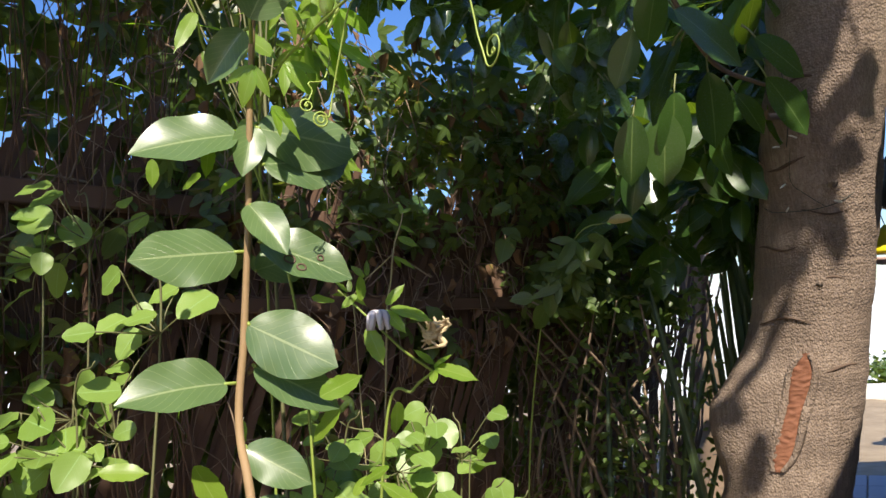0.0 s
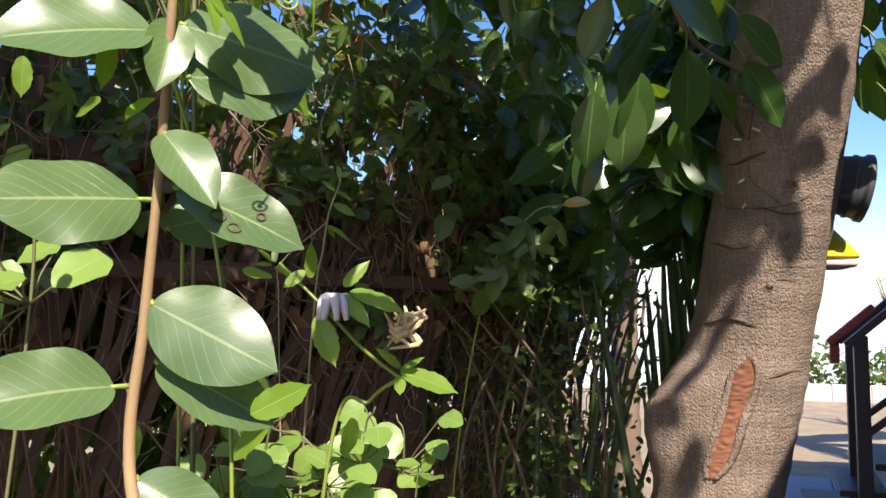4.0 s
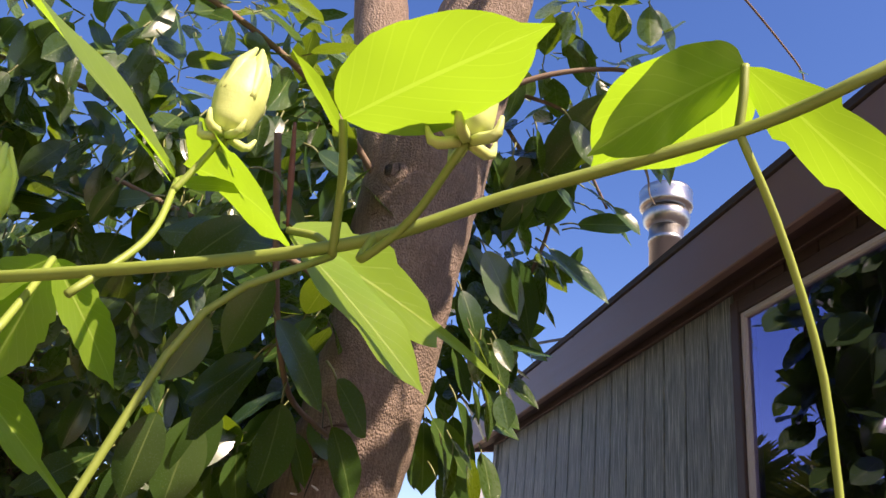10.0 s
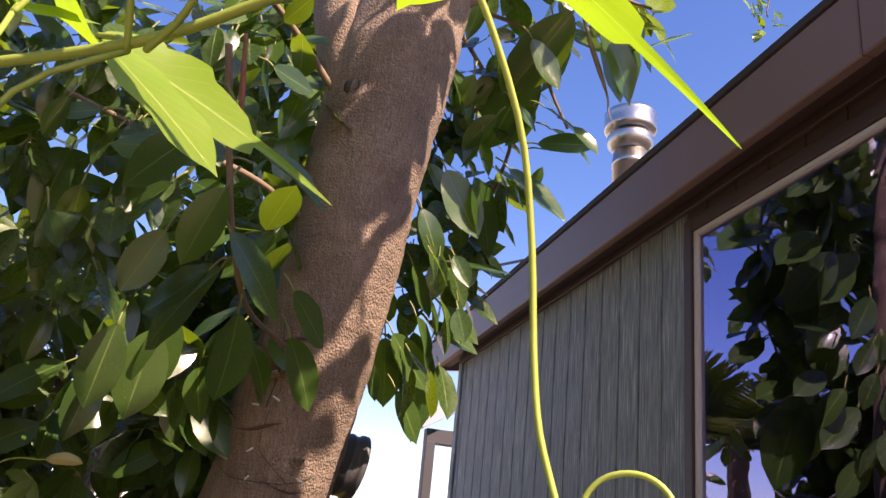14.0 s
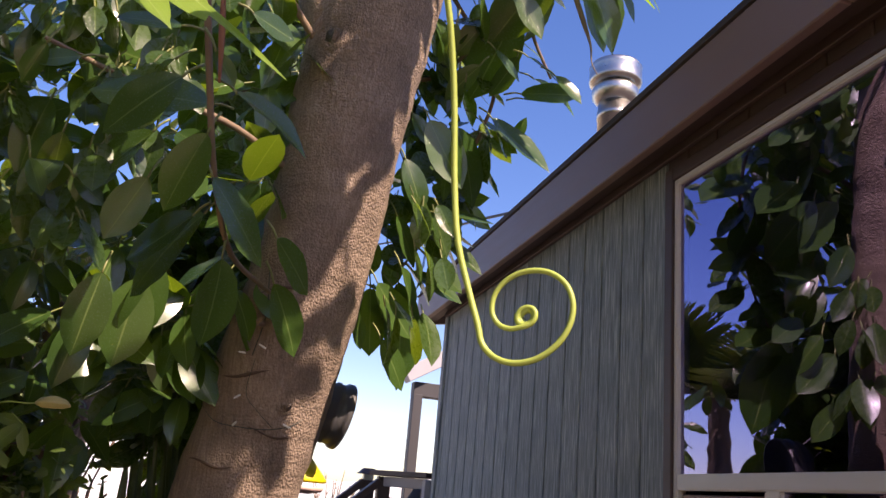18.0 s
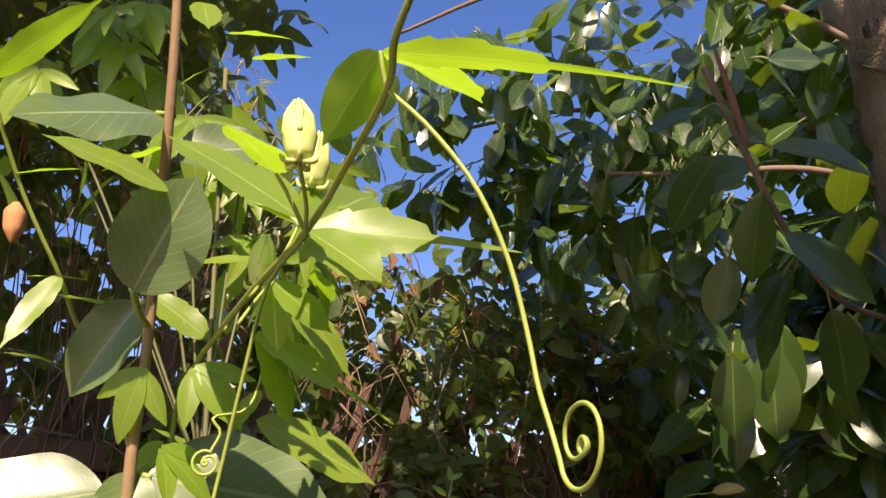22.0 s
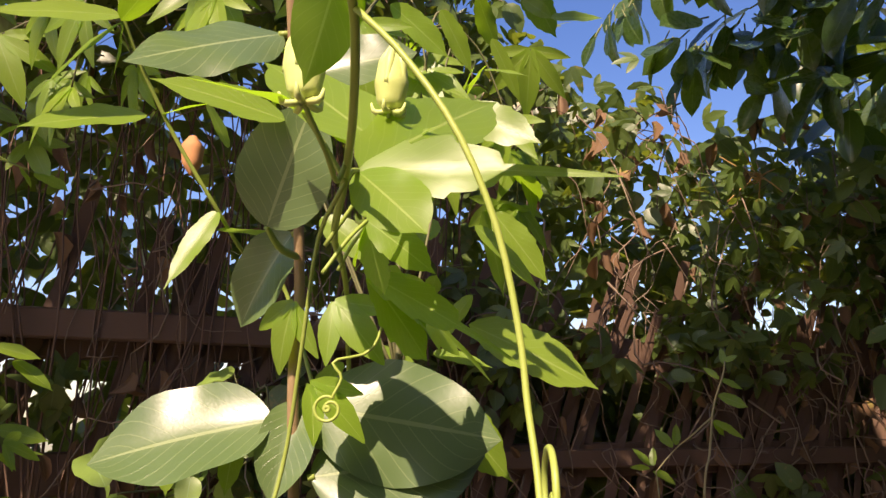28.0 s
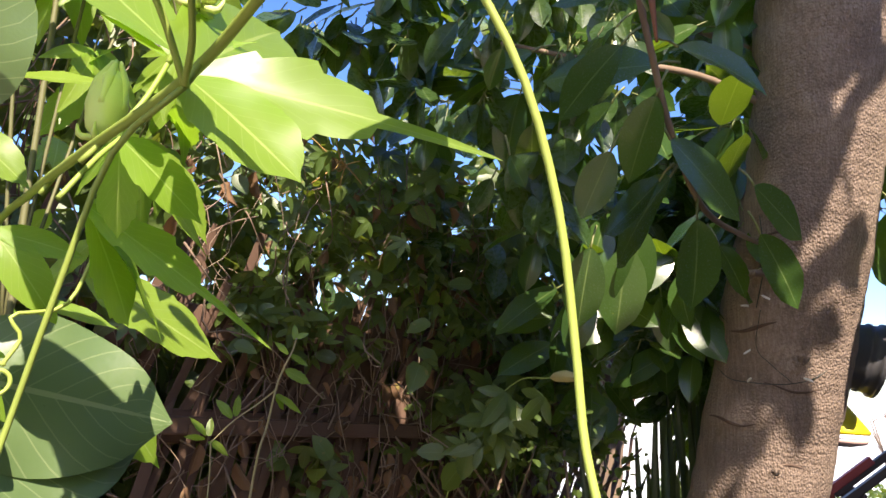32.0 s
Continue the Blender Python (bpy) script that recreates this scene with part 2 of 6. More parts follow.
HEDGE_FAR = leaf_material("vine leaf mass", (0.042, 0.078, 0.017), (0.10, 0.16, 0.032), (0.12, 0.21, 0.06), 0.42, (0.42, 0.52, 0.04), 0.34, 0.2, True, (0.30, 0.22, 0.05), 0.74)
ROUND = leaf_material("round light green leaf", (0.15, 0.25, 0.045), (0.23, 0.35, 0.07), (0.26, 0.42, 0.14), 0.42, (0.40, 0.60, 0.06), 0.30, 0.25, False, (0.35, 0.33, 0.08), 0.80)
BLADE = leaf_material("upright sword leaf", (0.018, 0.034, 0.013), (0.05, 0.075, 0.022), (0.10, 0.18, 0.05), 0.4, (0.25, 0.38, 0.04), 0.18, 0.0, False, (0.30, 0.26, 0.05), 0.86)
VINE = painted_material("green vine stem", (0.20, 0.28, 0.045), (0.29, 0.36, 0.08), 0.5, 90.0, 0.0006)
VINE_DULL = painted_material("dull olive stem", (0.10, 0.11, 0.04), (0.16, 0.15, 0.07), 0.6, 90.0, 0.0006)
TENDRIL = painted_material("yellow-green tendril", (0.28, 0.37, 0.06), (0.36, 0.44, 0.11), 0.45, 90.0, 0.0004)
BUD = painted_material("pale green flower bud", (0.50, 0.60, 0.16), (0.62, 0.68, 0.28), 0.5, 70.0, 0.001)


# ---- mesh helpers ----
def smooth(me, on=True):
    me.polygons.foreach_set("use_smooth", [on] * len(me.polygons))


def mesh_from(name, verts, faces, mat, uvs=None, shade=True):
    me = bpy.data.meshes.new(name)
    me.from_pydata([tuple(v) for v in verts], [], [tuple(f) for f in faces])
    if uvs is not None:
        lay = me.uv_layers.new(name="UVMap")
        idx = np.empty(len(me.loops), dtype=np.int32)
        me.loops.foreach_get("vertex_index", idx)
        lay.data.foreach_set("uv", np.asarray(uvs, dtype=np.float32)[idx].ravel())
    me.materials.append(mat)
    smooth(me, shade)
    return me


def part(name, me, mat=None, parent=None, label=""):
    """A mesh, or a bmesh with its material, as one object under a thing or a part."""
    if isinstance(me, bmesh.types.BMesh):
        data = bpy.data.meshes.new(name)
        me.to_mesh(data)
        me.free()
        data.materials.append(mat)
        me = data
    ob = new(name, me)
    if parent is not None:
        ob.parent = parent
    if label:
        ob["label"] = label
    return ob


def box(x0, x1, y0, y1, z0, z1, bevel=0.004, seg=1):
    bm = bmesh.new()
    bmesh.ops.create_cube(bm, size=1.0)
    bmesh.ops.transform(bm, matrix=Matrix.Translation(((x0 + x1) / 2, (y0 + y1) / 2, (z0 + z1) / 2)) @ Matrix.Diagonal((abs(x1 - x0), abs(y1 - y0), abs(z1 - z0), 1)), verts=bm.verts)
    if bevel:
        bmesh.ops.bevel(bm, geom=bm.edges[:], offset=bevel, segments=seg, affect="EDGES")
    return bm


def beam(a, b, w, h, bevel=0.004):
    """A squared timber from a to b, w wide and h high."""
    a, b = Vector(a), Vector(b)
    bm = box(-w / 2, w / 2, -h / 2, h / 2, 0, (b - a).length, bevel)
    d = (b - a).normalized()
    side = d.cross(Vector((0, 0, 1)))
    side = side.normalized() if side.length > 0.01 else Vector((1, 0, 0))
    up = side.cross(d)
    m = Matrix((side, up, d)).transposed().to_4x4()
    bmesh.ops.transform(bm, matrix=Matrix.Translation(a) @ m, verts=bm.verts)
    return bm


def curve_points(pts, n):
    """n points on a Catmull-Rom curve through pts."""
    p = [np.array(q, float) for q in pts]
    p = [2 * p[0] - p[1]] + p + [2 * p[-1] - p[-2]]
    out = []
    for s in np.linspace(0, len(p) - 3 - 1e-6, n):
        i, f = int(s), s - int(s)
        a, b, c, d = p[i : i + 4]
        out.append(0.5 * (2 * b + (c - a) * f + (2 * a - 5 * b + 4 * c - d) * f**2 + (3 * b - a - 3 * c + d) * f**3))
    return np.array(out)


def tube(pts, radii, sides=8, n=None, wobble=0.0, caps=True):
    """Vertices and faces of a round stem through pts, whose radius runs through radii."""
    n = n or max(4, 4 * len(pts))
    c = curve_points(pts, n)
    r = np.interp(np.linspace(0, 1, n), np.linspace(0, 1, len(radii)), radii)
    t = np.gradient(c, axis=0)
    t /= np.linalg.norm(t, axis=1)[:, None] + 1e-12
    ref = np.array([0.0, 0.0, 1.0]) if abs(t[0][2]) < 0.9 else np.array([1.0, 0.0, 0.0])
    x = np.cross(t[0], ref)
    x /= np.linalg.norm(x)
    verts, ang = [], np.linspace(0, 2 * np.pi, sides, endpoint=False)
    for k in range(n):
        x = x - t[k] * (x @ t[k])
        x /= np.linalg.norm(x)
        y = np.cross(t[k], x)
        for a in ang:
            rr = r[k]
            if wobble:
                rr *= 1 + wobble * noise.noise(Vector((c[k][0] * 9 + math.cos(a) * 1.3, c[k][1] * 9 + math.sin(a) * 1.3, c[k][2] * 9)))
            verts.append(c[k] + rr * (math.cos(a) * x + math.sin(a) * y))
    faces = [(k * sides + i, k * sides + (i + 1) % sides, (k + 1) * sides + (i + 1) % sides, (k + 1) * sides + i) for k in range(n - 1) for i in range(sides)]
    if caps:
        faces += [tuple(range(sides))[::-1], tuple((n - 1) * sides + i for i in range(sides))]
    return verts, faces


def tubes(name, list_of, mat):
    """One mesh of several tubes."""
    verts, faces = [], []
    for v, f in list_of:
        o = len(verts)
        verts += list(v)
        faces += [tuple(i + o for i in q) for q in f]
    return mesh_from(name, verts, faces, mat)


# Blades: unit length along +y from the base, width along x, face up +z.
def blade(outline, rows=9, cols=4, fold=0.25, droop=0.25, wave=0.0, curl=0.0, seed=0):
    """A leaf whose half width at v (0 base, 1 tip) is outline(v)."""
    rng = random.Random(seed)
    ph = rng.uniform(0, 6.28)
    verts, uvs, faces = [], [], []
    for j in range(rows + 1):
        v = j / rows if rows > 24 else 0.5 - 0.5 * math.cos(math.pi * j / rows)
        w = max(outline(v), 0.0006)
        for i in range(cols + 1):
            u = i / cols * 2 - 1
            x = u * w
            z = fold * abs(x) - droop * v * v * 0.5 + wave * math.sin(v * 13 + ph + (2 if u > 0 else 0)) * u * u * w + curl * u * u * w
            verts.append((x, v, z))
            uvs.append((u / 2 + 0.5, v))
    for j in range(rows):
        for i in range(cols):
            a = j * (cols + 1) + i
            faces.append((a, a + 1, a + cols + 2, a + cols + 1))
    return np.array(verts), faces, np.array(uvs)


def ellip(width, tip=0.12, belly=0.5):
    """Half width of an oval blade with a drawn-out tip."""
    def f(v):
        s = v / (1 - tip * 0.35)
        s = min(max(s, 0.0), 1.0) ** (math.log(0.5) / math.log(belly))
        return max(width * max(1 - (2 * s - 1) ** 2, 0.0) ** 0.62, width * min(0.3, 0.45 * (1 - v) / tip) if v > 0.5 else 0.0) + 0.0008
    return f


def lobed(lobes, rows=7, fold=0.12, droop=0.25, seed=0, notch=0.0, cols=4):
    """A hand-shaped leaf: (turn in degrees, length, half width) for each lobe."""
    verts, faces, uvs = np.zeros((0, 3)), [], np.zeros((0, 2))
    for k, (turn, length, width) in enumerate(lobes):
        def out(v, w=width):
            return w * (math.sin(math.pi * min(1, v * 0.93 + 0.07)) ** 0.8) * (1 + notch * math.sin(v * 34)) + 0.001
        p, f, q = blade(out, rows, cols, fold, droop, 0.05, 0, seed + k)
        p = p * length
        a = radians(turn)
        rot = np.array([[math.cos(a), -math.sin(a), 0], [math.sin(a), math.cos(a), 0], [0, 0, 1]])
        p = p @ rot.T
        p[:, 2] -= 0.0015 * k
        faces += [tuple(i + len(verts) for i in g) for g in f]
        verts, uvs = np.vstack([verts, p]), np.vstack([uvs, q])
    return verts, faces, uvs


RUBBER_SHAPES = [blade(ellip(w, 0.16, 0.52), 10, 4, fo, dr, wv, 0, k) for k, (w, fo, dr, wv) in enumerate([(0.25, 0.16, 0.30, 0.05), (0.27, 0.10, 0.18, 0.04), (0.235, 0.30, 0.45, 0.06), (0.26, 0.2, -0.08, 0.05)])]
BROAD_SHAPES = [blade(ellip(w, 0.13, 0.47), 22, 8, fo, dr, wv, cu, k + 10) for k, (w, fo, dr, wv, cu) in enumerate([(0.30, 0.12, 0.25, 0.08, 0.1), (0.33, 0.05, 0.1, 0.08, -0.12), (0.29, 0.22, 0.45, 0.08, 0.1)])]
HEDGE_SHAPES = [lobed([(0, 1.0, 0.2), (58, 0.72, 0.2), (-58, 0.72, 0.2)], 5, 0.15, 0.3, 3), lobed([(0, 1.0, 0.17), (45, 0.85, 0.16), (-45, 0.85, 0.16), (95, 0.55, 0.2), (-95, 0.55, 0.2)], 4, 0.15, 0.35, 8), blade(ellip(0.32, 0.15, 0.42), 6, 4, 0.2, 0.3, 0.1, 0, 5)]
FAR_SHAPES = [lobed([(0, 1.0, 0.22), (58, 0.75, 0.22), (-58, 0.75, 0.22)], 4, 0.15, 0.3, 3, 0.0, 2), lobed([(0, 1.0, 0.18), (45, 0.85, 0.18), (-45, 0.85, 0.18)], 4, 0.15, 0.35, 8, 0.0, 2), blade(ellip(0.34, 0.15, 0.42), 5, 2, 0.2, 0.3, 0.1, 0, 5)]
ROUND_SHAPES = [blade(ellip(w, 0.08, 0.42), 8, 4, 0.12, d, 0.12, 0, k + 30) for k, (w, d) in enumerate([(0.44, 0.2), (0.40, 0.35), (0.46, 0.05)])]


def blade_pose(base, tip, side=None, roll=0.0):
    """Matrix that lays a unit blade from base to tip, its face turned towards side (up where none is given)."""
    base, tip = Vector(base), Vector(tip)
    y = tip - base
    ln = y.length
    y.normalize()
    z = Vector(side) if side is not None else Vector((0, 0, 1))
    x = y.cross(z)
    if x.length < 0.05:
        x = y.cross(Vector((0.3, 1, 0.2)))
    x.normalize()
    z = x.cross(y)
    m = Matrix((x, y, z)).transposed().to_4x4()
    return Matrix.Translation(base) @ m @ Matrix.Rotation(roll, 4, "Y") @ Matrix.Diagonal((ln, ln, ln, 1))


def shape_mesh(name, shape, mat):
    return mesh_from(name, shape[0], shape[1], mat, shape[2])


def joined_leaves(name, shapes, poses, mat, parent, label=""):
    vs, fs, us, o = [], [], [], 0
    for k, m in enumerate(poses):
        v, f, u = shapes[k % len(shapes)]
        a = np.array(m)
        vs.append(v @ a[:3, :3].T + a[:3, 3])
        us.append(u)
        fs += [tuple(i + o for i in q) for q in f]
        o += len(v)
    ob = part(name, mesh_from(name, np.vstack(vs), fs, mat, np.vstack(us)), None, parent, label)
    return tagged(ob, kind="stuff")


def thing(name, at, label, category, group="", kind=""):
    ob = new(name)
    ob.empty_display_size = 0.1
    ob.location = at
    return tagged(ob, label, category, group, kind)


def hang(ob, parent):
    """Puts ob under a parent that does not stand at the origin, leaving it where it is."""
    ob.parent = parent
    ob.matrix_parent_inverse = Matrix.Translation(parent.location).inverted()
    return ob


# ---- ground and distance ----
def ground_mesh():
    n, v, f = 60, [], []
    xs = np.concatenate([-np.geomspace(600, 2.5, 22), np.linspace(-2.2, 2.2, 26), np.geomspace(2.5, 600, 22)])
    for y in xs:
        for x in xs:
            z = 0.03 * noise.noise(Vector((x * 1.3, y * 1.3, 0))) + (0.02 * noise.noise(Vector((x * 6, y * 6, 3))) if abs(x) < 4 else 0)
            far = math.hypot(x, y)
            if far > 15:
                z -= min((far - 15) * 0.45, 60)
            v.append((x + 0.2, y + 1.0, z))
    n = len(xs)
    for j in range(n - 1):
        for i in range(n - 1):
            f.append((j * n + i, j * n + i + 1, (j + 1) * n + i + 1, (j + 1) * n + i))
    return mesh_from("ground", v, f, SOIL)


tagged(new("ground", ground_mesh()), "dry brown garden soil with leaf litter", "ground", kind="structure")

# distance haze is put into this pale hill colour
HILL = painted_material("far hills with haze in the colour", (0.58, 0.60, 0.62), (0.42, 0.47, 0.44), 1.0, 0.05)


def hills():
    v, f, k = [], [], 90
    for i in range(k + 1):
        a = radians(-70 + 140 * i / k)
        h = 10 + 16 * (noise.noise(Vector((i * 0.11, 2, 0))) + 0.5) + 5 * noise.noise(Vector((i * 0.5, 5, 0)))
        for z, d in ((-95, 420), (-35, 520), (h, 640), (h - 15, 760)):
            v.append((math.sin(a) * d, math.cos(a) * d, z))
    for i in range(k):
        for j in range(3):
            a = i * 4 + j
            f.append((a, a + 4, a + 5, a + 1))
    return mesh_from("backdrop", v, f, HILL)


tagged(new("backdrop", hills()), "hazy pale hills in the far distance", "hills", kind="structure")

# ---- house ----
WX, WTOP, WY0, WY1 = 1.70, 2.66, -2.6, 4.70
SILL, HEAD, JAMB, JAMB2 = 1.568, 2.556, 2.012, -0.55
wall = tagged(new("wall_house"), "grey-blue grooved plywood siding wall of the house", "wall", kind="structure")
part("sheathing", box(WX + 0.030, WX + 0.12, JAMB + 0.045, WY1 - 0.002, 0.05, WTOP, 0), SIDING, wall)
part("sheathing", box(WX + 0.030, WX + 0.12, WY0, JAMB2 - 0.045, 0.05, WTOP, 0), SIDING, wall)
part("sheathing", box(WX + 0.030, WX + 0.12, JAMB2 - 0.045, JAMB + 0.045, 0.05, 0.78, 0), SIDING, wall)
part("sheathing", box(WX + 0.030, WX + 0.12, JAMB2 - 0.045, JAMB + 0.045, HEAD + 0.045, WTOP, 0), SIDING, wall)
part("sheathing", box(WX + 0.012, 6.4, WY1, WY1 + 0.11, 0.05, WTOP + 0.1, 0), SIDING, wall)
y, k = JAMB + 0.05, 0
rng = random.Random(4)
while y < WY1 - 0.05:
    w = 0.158
    y2 = min(y + w, WY1)
    part("panel_strip", box(WX, WX + 0.029, y + 0.005, y2 - 0.005, 0.05, WTOP, 0.003), SIDING, wall)
    y = y2
y = JAMB2 - 0.05
while y > WY0 + 0.1:
    part("panel_strip", box(WX, WX + 0.029, y - 0.153, y - 0.005, 0.05, WTOP, 0.003), SIDING, wall)
    y -= 0.158
y = JAMB2 - 0.045
while y < JAMB + 0.04:
    y2 = min(y + 0.158, JAMB + 0.045)
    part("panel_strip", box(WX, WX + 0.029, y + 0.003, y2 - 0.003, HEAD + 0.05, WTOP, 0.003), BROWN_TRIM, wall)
    part("panel_strip", box(WX, WX + 0.029, y + 0.003, y2 - 0.003, 0.05, 0.77, 0.003), SIDING, wall)
    y = y2
part("corner_board", box(WX - 0.014, WX + 0.03, WY1 - 0.05, WY1 + 0.012, 0.05, WTOP, 0.004), SIDING, wall)

room = tagged(new("wall_room"), "plain room behind the window, coloured dark for dimness", "wall", kind="structure")
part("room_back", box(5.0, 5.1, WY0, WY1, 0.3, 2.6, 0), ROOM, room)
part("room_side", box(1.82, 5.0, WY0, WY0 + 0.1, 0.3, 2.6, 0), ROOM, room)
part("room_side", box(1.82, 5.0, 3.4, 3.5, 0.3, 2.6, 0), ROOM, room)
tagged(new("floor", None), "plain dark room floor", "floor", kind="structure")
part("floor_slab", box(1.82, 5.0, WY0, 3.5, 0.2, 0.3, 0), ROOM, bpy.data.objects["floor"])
tagged(part("ceiling", box(1.82, 5.0, WY0, 3.5, 2.6, 2.65, 0), ROOM), "plain room ceiling, coloured dark for dimness", "ceiling", kind="structure")

window = tagged(new("window_1"), "large white vinyl picture window reflecting trees and sky", "window", kind="structure")
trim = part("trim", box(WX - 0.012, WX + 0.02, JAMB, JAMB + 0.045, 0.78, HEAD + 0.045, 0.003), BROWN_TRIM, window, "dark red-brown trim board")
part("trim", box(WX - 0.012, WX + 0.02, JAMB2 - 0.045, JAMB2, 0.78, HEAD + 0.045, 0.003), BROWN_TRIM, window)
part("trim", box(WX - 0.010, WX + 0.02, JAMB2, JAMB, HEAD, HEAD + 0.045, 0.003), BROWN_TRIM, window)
for name, y0, y1, z0, z1 in (("jamb", JAMB - 0.02, JAMB, 0.78, HEAD), ("jamb", JAMB2, JAMB2 + 0.02, 0.78, HEAD), ("head", JAMB2 + 0.02, JAMB - 0.02, HEAD - 0.02, HEAD), ("transom", JAMB2 + 0.02, JAMB - 0.02, SILL, SILL + 0.045), ("mullion", 1.53, 1.59, 0.82, SILL), ("mullion", 0.25, 0.31, 0.82, SILL), ("sill", JAMB2 + 0.02, JAMB - 0.02, 0.78, 0.82)):
    part(name, box(WX - 0.004, WX + 0.03, y0, y1, z0, z1, 0.004, 2), VINYL, window)
part("pane", box(WX + 0.010, WX + 0.016, JAMB2 + 0.02, JAMB - 0.02, SILL + 0.045, HEAD - 0.02, 0), GLASS, window).visible_shadow = False
part("pane", box(WX + 0.010, WX + 0.016, 0.31, 1.53, 0.82, SILL, 0), GLASS, window).visible_shadow = False
part("pane", box(WX + 0.010, WX + 0.016, JAMB2 + 0.02, 0.25, 0.82, SILL, 0), GLASS, window).visible_shadow = False
sash = part("sash", box(WX + 0.004, WX + 0.03, 1.60, 1.975, SILL - 0.06, SILL - 0.012, 0.004), BROWN, window, "brown sash of the small side pane")
part("sash", box(WX + 0.004, WX + 0.03, 1.60, 1.64, 0.83, SILL - 0.06, 0.004), BROWN, window)
part("sash", box(WX + 0.004, WX + 0.03, 1.94, 1.975, 0.83, SILL - 0.06, 0.004), BROWN, window)
part("pane", box(WX + 0.018, WX + 0.023, 1.64, 1.94, 0.83, SILL - 0.06, 0), GLASS, window).visible_shadow = False

roof = tagged(new("roof"), "low-pitched roof with dark brown fascia and soffit", "roof", kind="structure")
EX, EY, EZ = 1.57, 5.03, 2.785
part("fascia", box(EX, EX + 0.035, 1.10, EY, EZ - 0.195, EZ, 0.004), BROWN, roof, "dark brown fascia board")
part("fascia", box(EX, EX + 0.035, WY0, 1.097, EZ - 0.195, EZ, 0.004), BROWN, roof)
# soffit and frieze coloured darker than the fascia, to stand in for eave shade
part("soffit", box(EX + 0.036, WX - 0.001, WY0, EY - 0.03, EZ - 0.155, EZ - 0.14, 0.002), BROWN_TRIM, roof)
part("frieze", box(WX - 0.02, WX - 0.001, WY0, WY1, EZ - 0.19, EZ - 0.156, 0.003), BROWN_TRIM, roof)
part("drip_edge", box(EX - 0.008, EX + 0.05, WY0, EY + 0.012, EZ + 0.001, EZ + 0.011, 0.002), ROOFING, roof)
bm = box(0, 5.2, WY0, EY, 0, 0.03, 0)
bmesh.ops.transform(bm, matrix=Matrix.Translation((EX + 0.012, 0, EZ + 0.013)) @ Matrix.Rotation(radians(-9), 4, "Y"), verts=bm.verts)
part("roof_deck", bm, ROOFING, roof)
bm = box(0, 5.0, EY - 0.03, EY, -0.19, 0.0, 0)
bmesh.ops.transform(bm, matrix=Matrix.Translation((EX + 0.04, 0, EZ + 0.008)) @ Matrix.Rotation(radians(-9), 4, "Y"), verts=bm.verts)
part("barge_board", bm, BROWN, roof)
for ob in roof.children:
    for v in ob.data.vertices:
        v.co.z += (EY - v.co.y) * 0.0125


def lathe(profile, sides=32):
    """A turned body: (radius, height) from bottom to top."""
    v, f = [], []
    for r, z in profile:
        v += [(r * math.cos(2 * math.pi * i / sides), r * math.sin(2 * math.pi * i / sides), z) for i in range(sides)]
    for k in range(len(profile) - 1):
        f += [(k * sides + i, k * sides + (i + 1) % sides, (k + 1) * sides + (i + 1) % sides, (k + 1) * sides + i) for i in range(sides)]
    f += [tuple(range(sides))[::-1], tuple((len(profile) - 1) * sides + i for i in range(sides))]
    return v, f


flue = thing("flue_pipe", (2.197, 3.46, 2.84), "galvanised metal flue pipe with a round cap on the roof", "flue")
part("pipe", mesh_from("pipe", *lathe([(0.092, 0), (0.092, 0.70), (0.096, 0.70), (0.096, 0.74), (0.092, 0.74), (0.092, 0.84)]), STEEL), None, flue)
part("collar", mesh_from("collar", *lathe([(0.092, 0.795), (0.125, 0.83), (0.128, 0.87), (0.12, 0.895), (0.10, 0.90)]), STEEL), None, flue)
part("cap", mesh_from("cap", *lathe([(0.10, 0.905), (0.140, 0.915), (0.146, 0.93), (0.143, 0.945), (0.143, 1.00), (0.146, 1.012), (0.135, 1.03), (0.05, 1.045)]), STEEL), None, flue)
part("flashing", mesh_from("flashing", *lathe([(0.2, -0.03), (0.12, 0.06), (0.098, 0.12)]), STEEL), None, flue)
wire = tagged(new("overhead_cable", tubes("overhead_cable", [tube([(1.575, 3.14, 2.80), (1.66, 3.91, 3.02), (1.50, 8.39, 4.05), (0.6, 22, 7.4)], [0.008], 6, 30)], material("black cable", (0.02, 0.02, 0.022), 0.6))), "thin black cable running from the house", "cable")

# ---- porch, stairs and rails beyond the house ----
porch = thing("porch_roof", (1.9, 6.4, 0), "pale grey porch roof edge on a slim post", "porch")
hang(part("roof_board", beam((1.84, 6.40, 2.45), (4.6, 6.40, 4.10), 0.16, 0.12), GREYWOOD), porch)
hang(part("roof_sheet", beam((1.90, 6.62, 2.47), (4.6, 6.62, 4.09), 0.30, 0.04), ROOFING), porch)
hang(part("beam", box(1.93, 5.0, 6.42, 6.52, 2.30, 2.42, 0.005), POSTWOOD), porch)
hang(part("post", box(1.93, 2.01, 6.41, 6.51, 0.0, 2.318, 0.005), POSTWOOD), porch)

stairs = thing("deck_stairs", (1.4, 5.4, 0), "dark stained wooden deck stairs with handrails", "stairs")
for k in range(5):
    x1, z = 1.70 - 0.2 * k, 0.72 - 0.17 * k
    hang(part("tread", box(x1 - 0.24, x1 + 0.03, 5.22, 6.05, z - 0.04, z, 0.005), DECK), stairs)
    hang(part("riser", box(x1 + 0.0, x1 + 0.02, 5.24, 6.03, z - 0.17, z - 0.042, 0.002), DECK), stairs)
hang(part("landing", box(1.73, 3.6, 4.93, 6.4, 0.70, 0.76, 0.005), DECK), stairs)
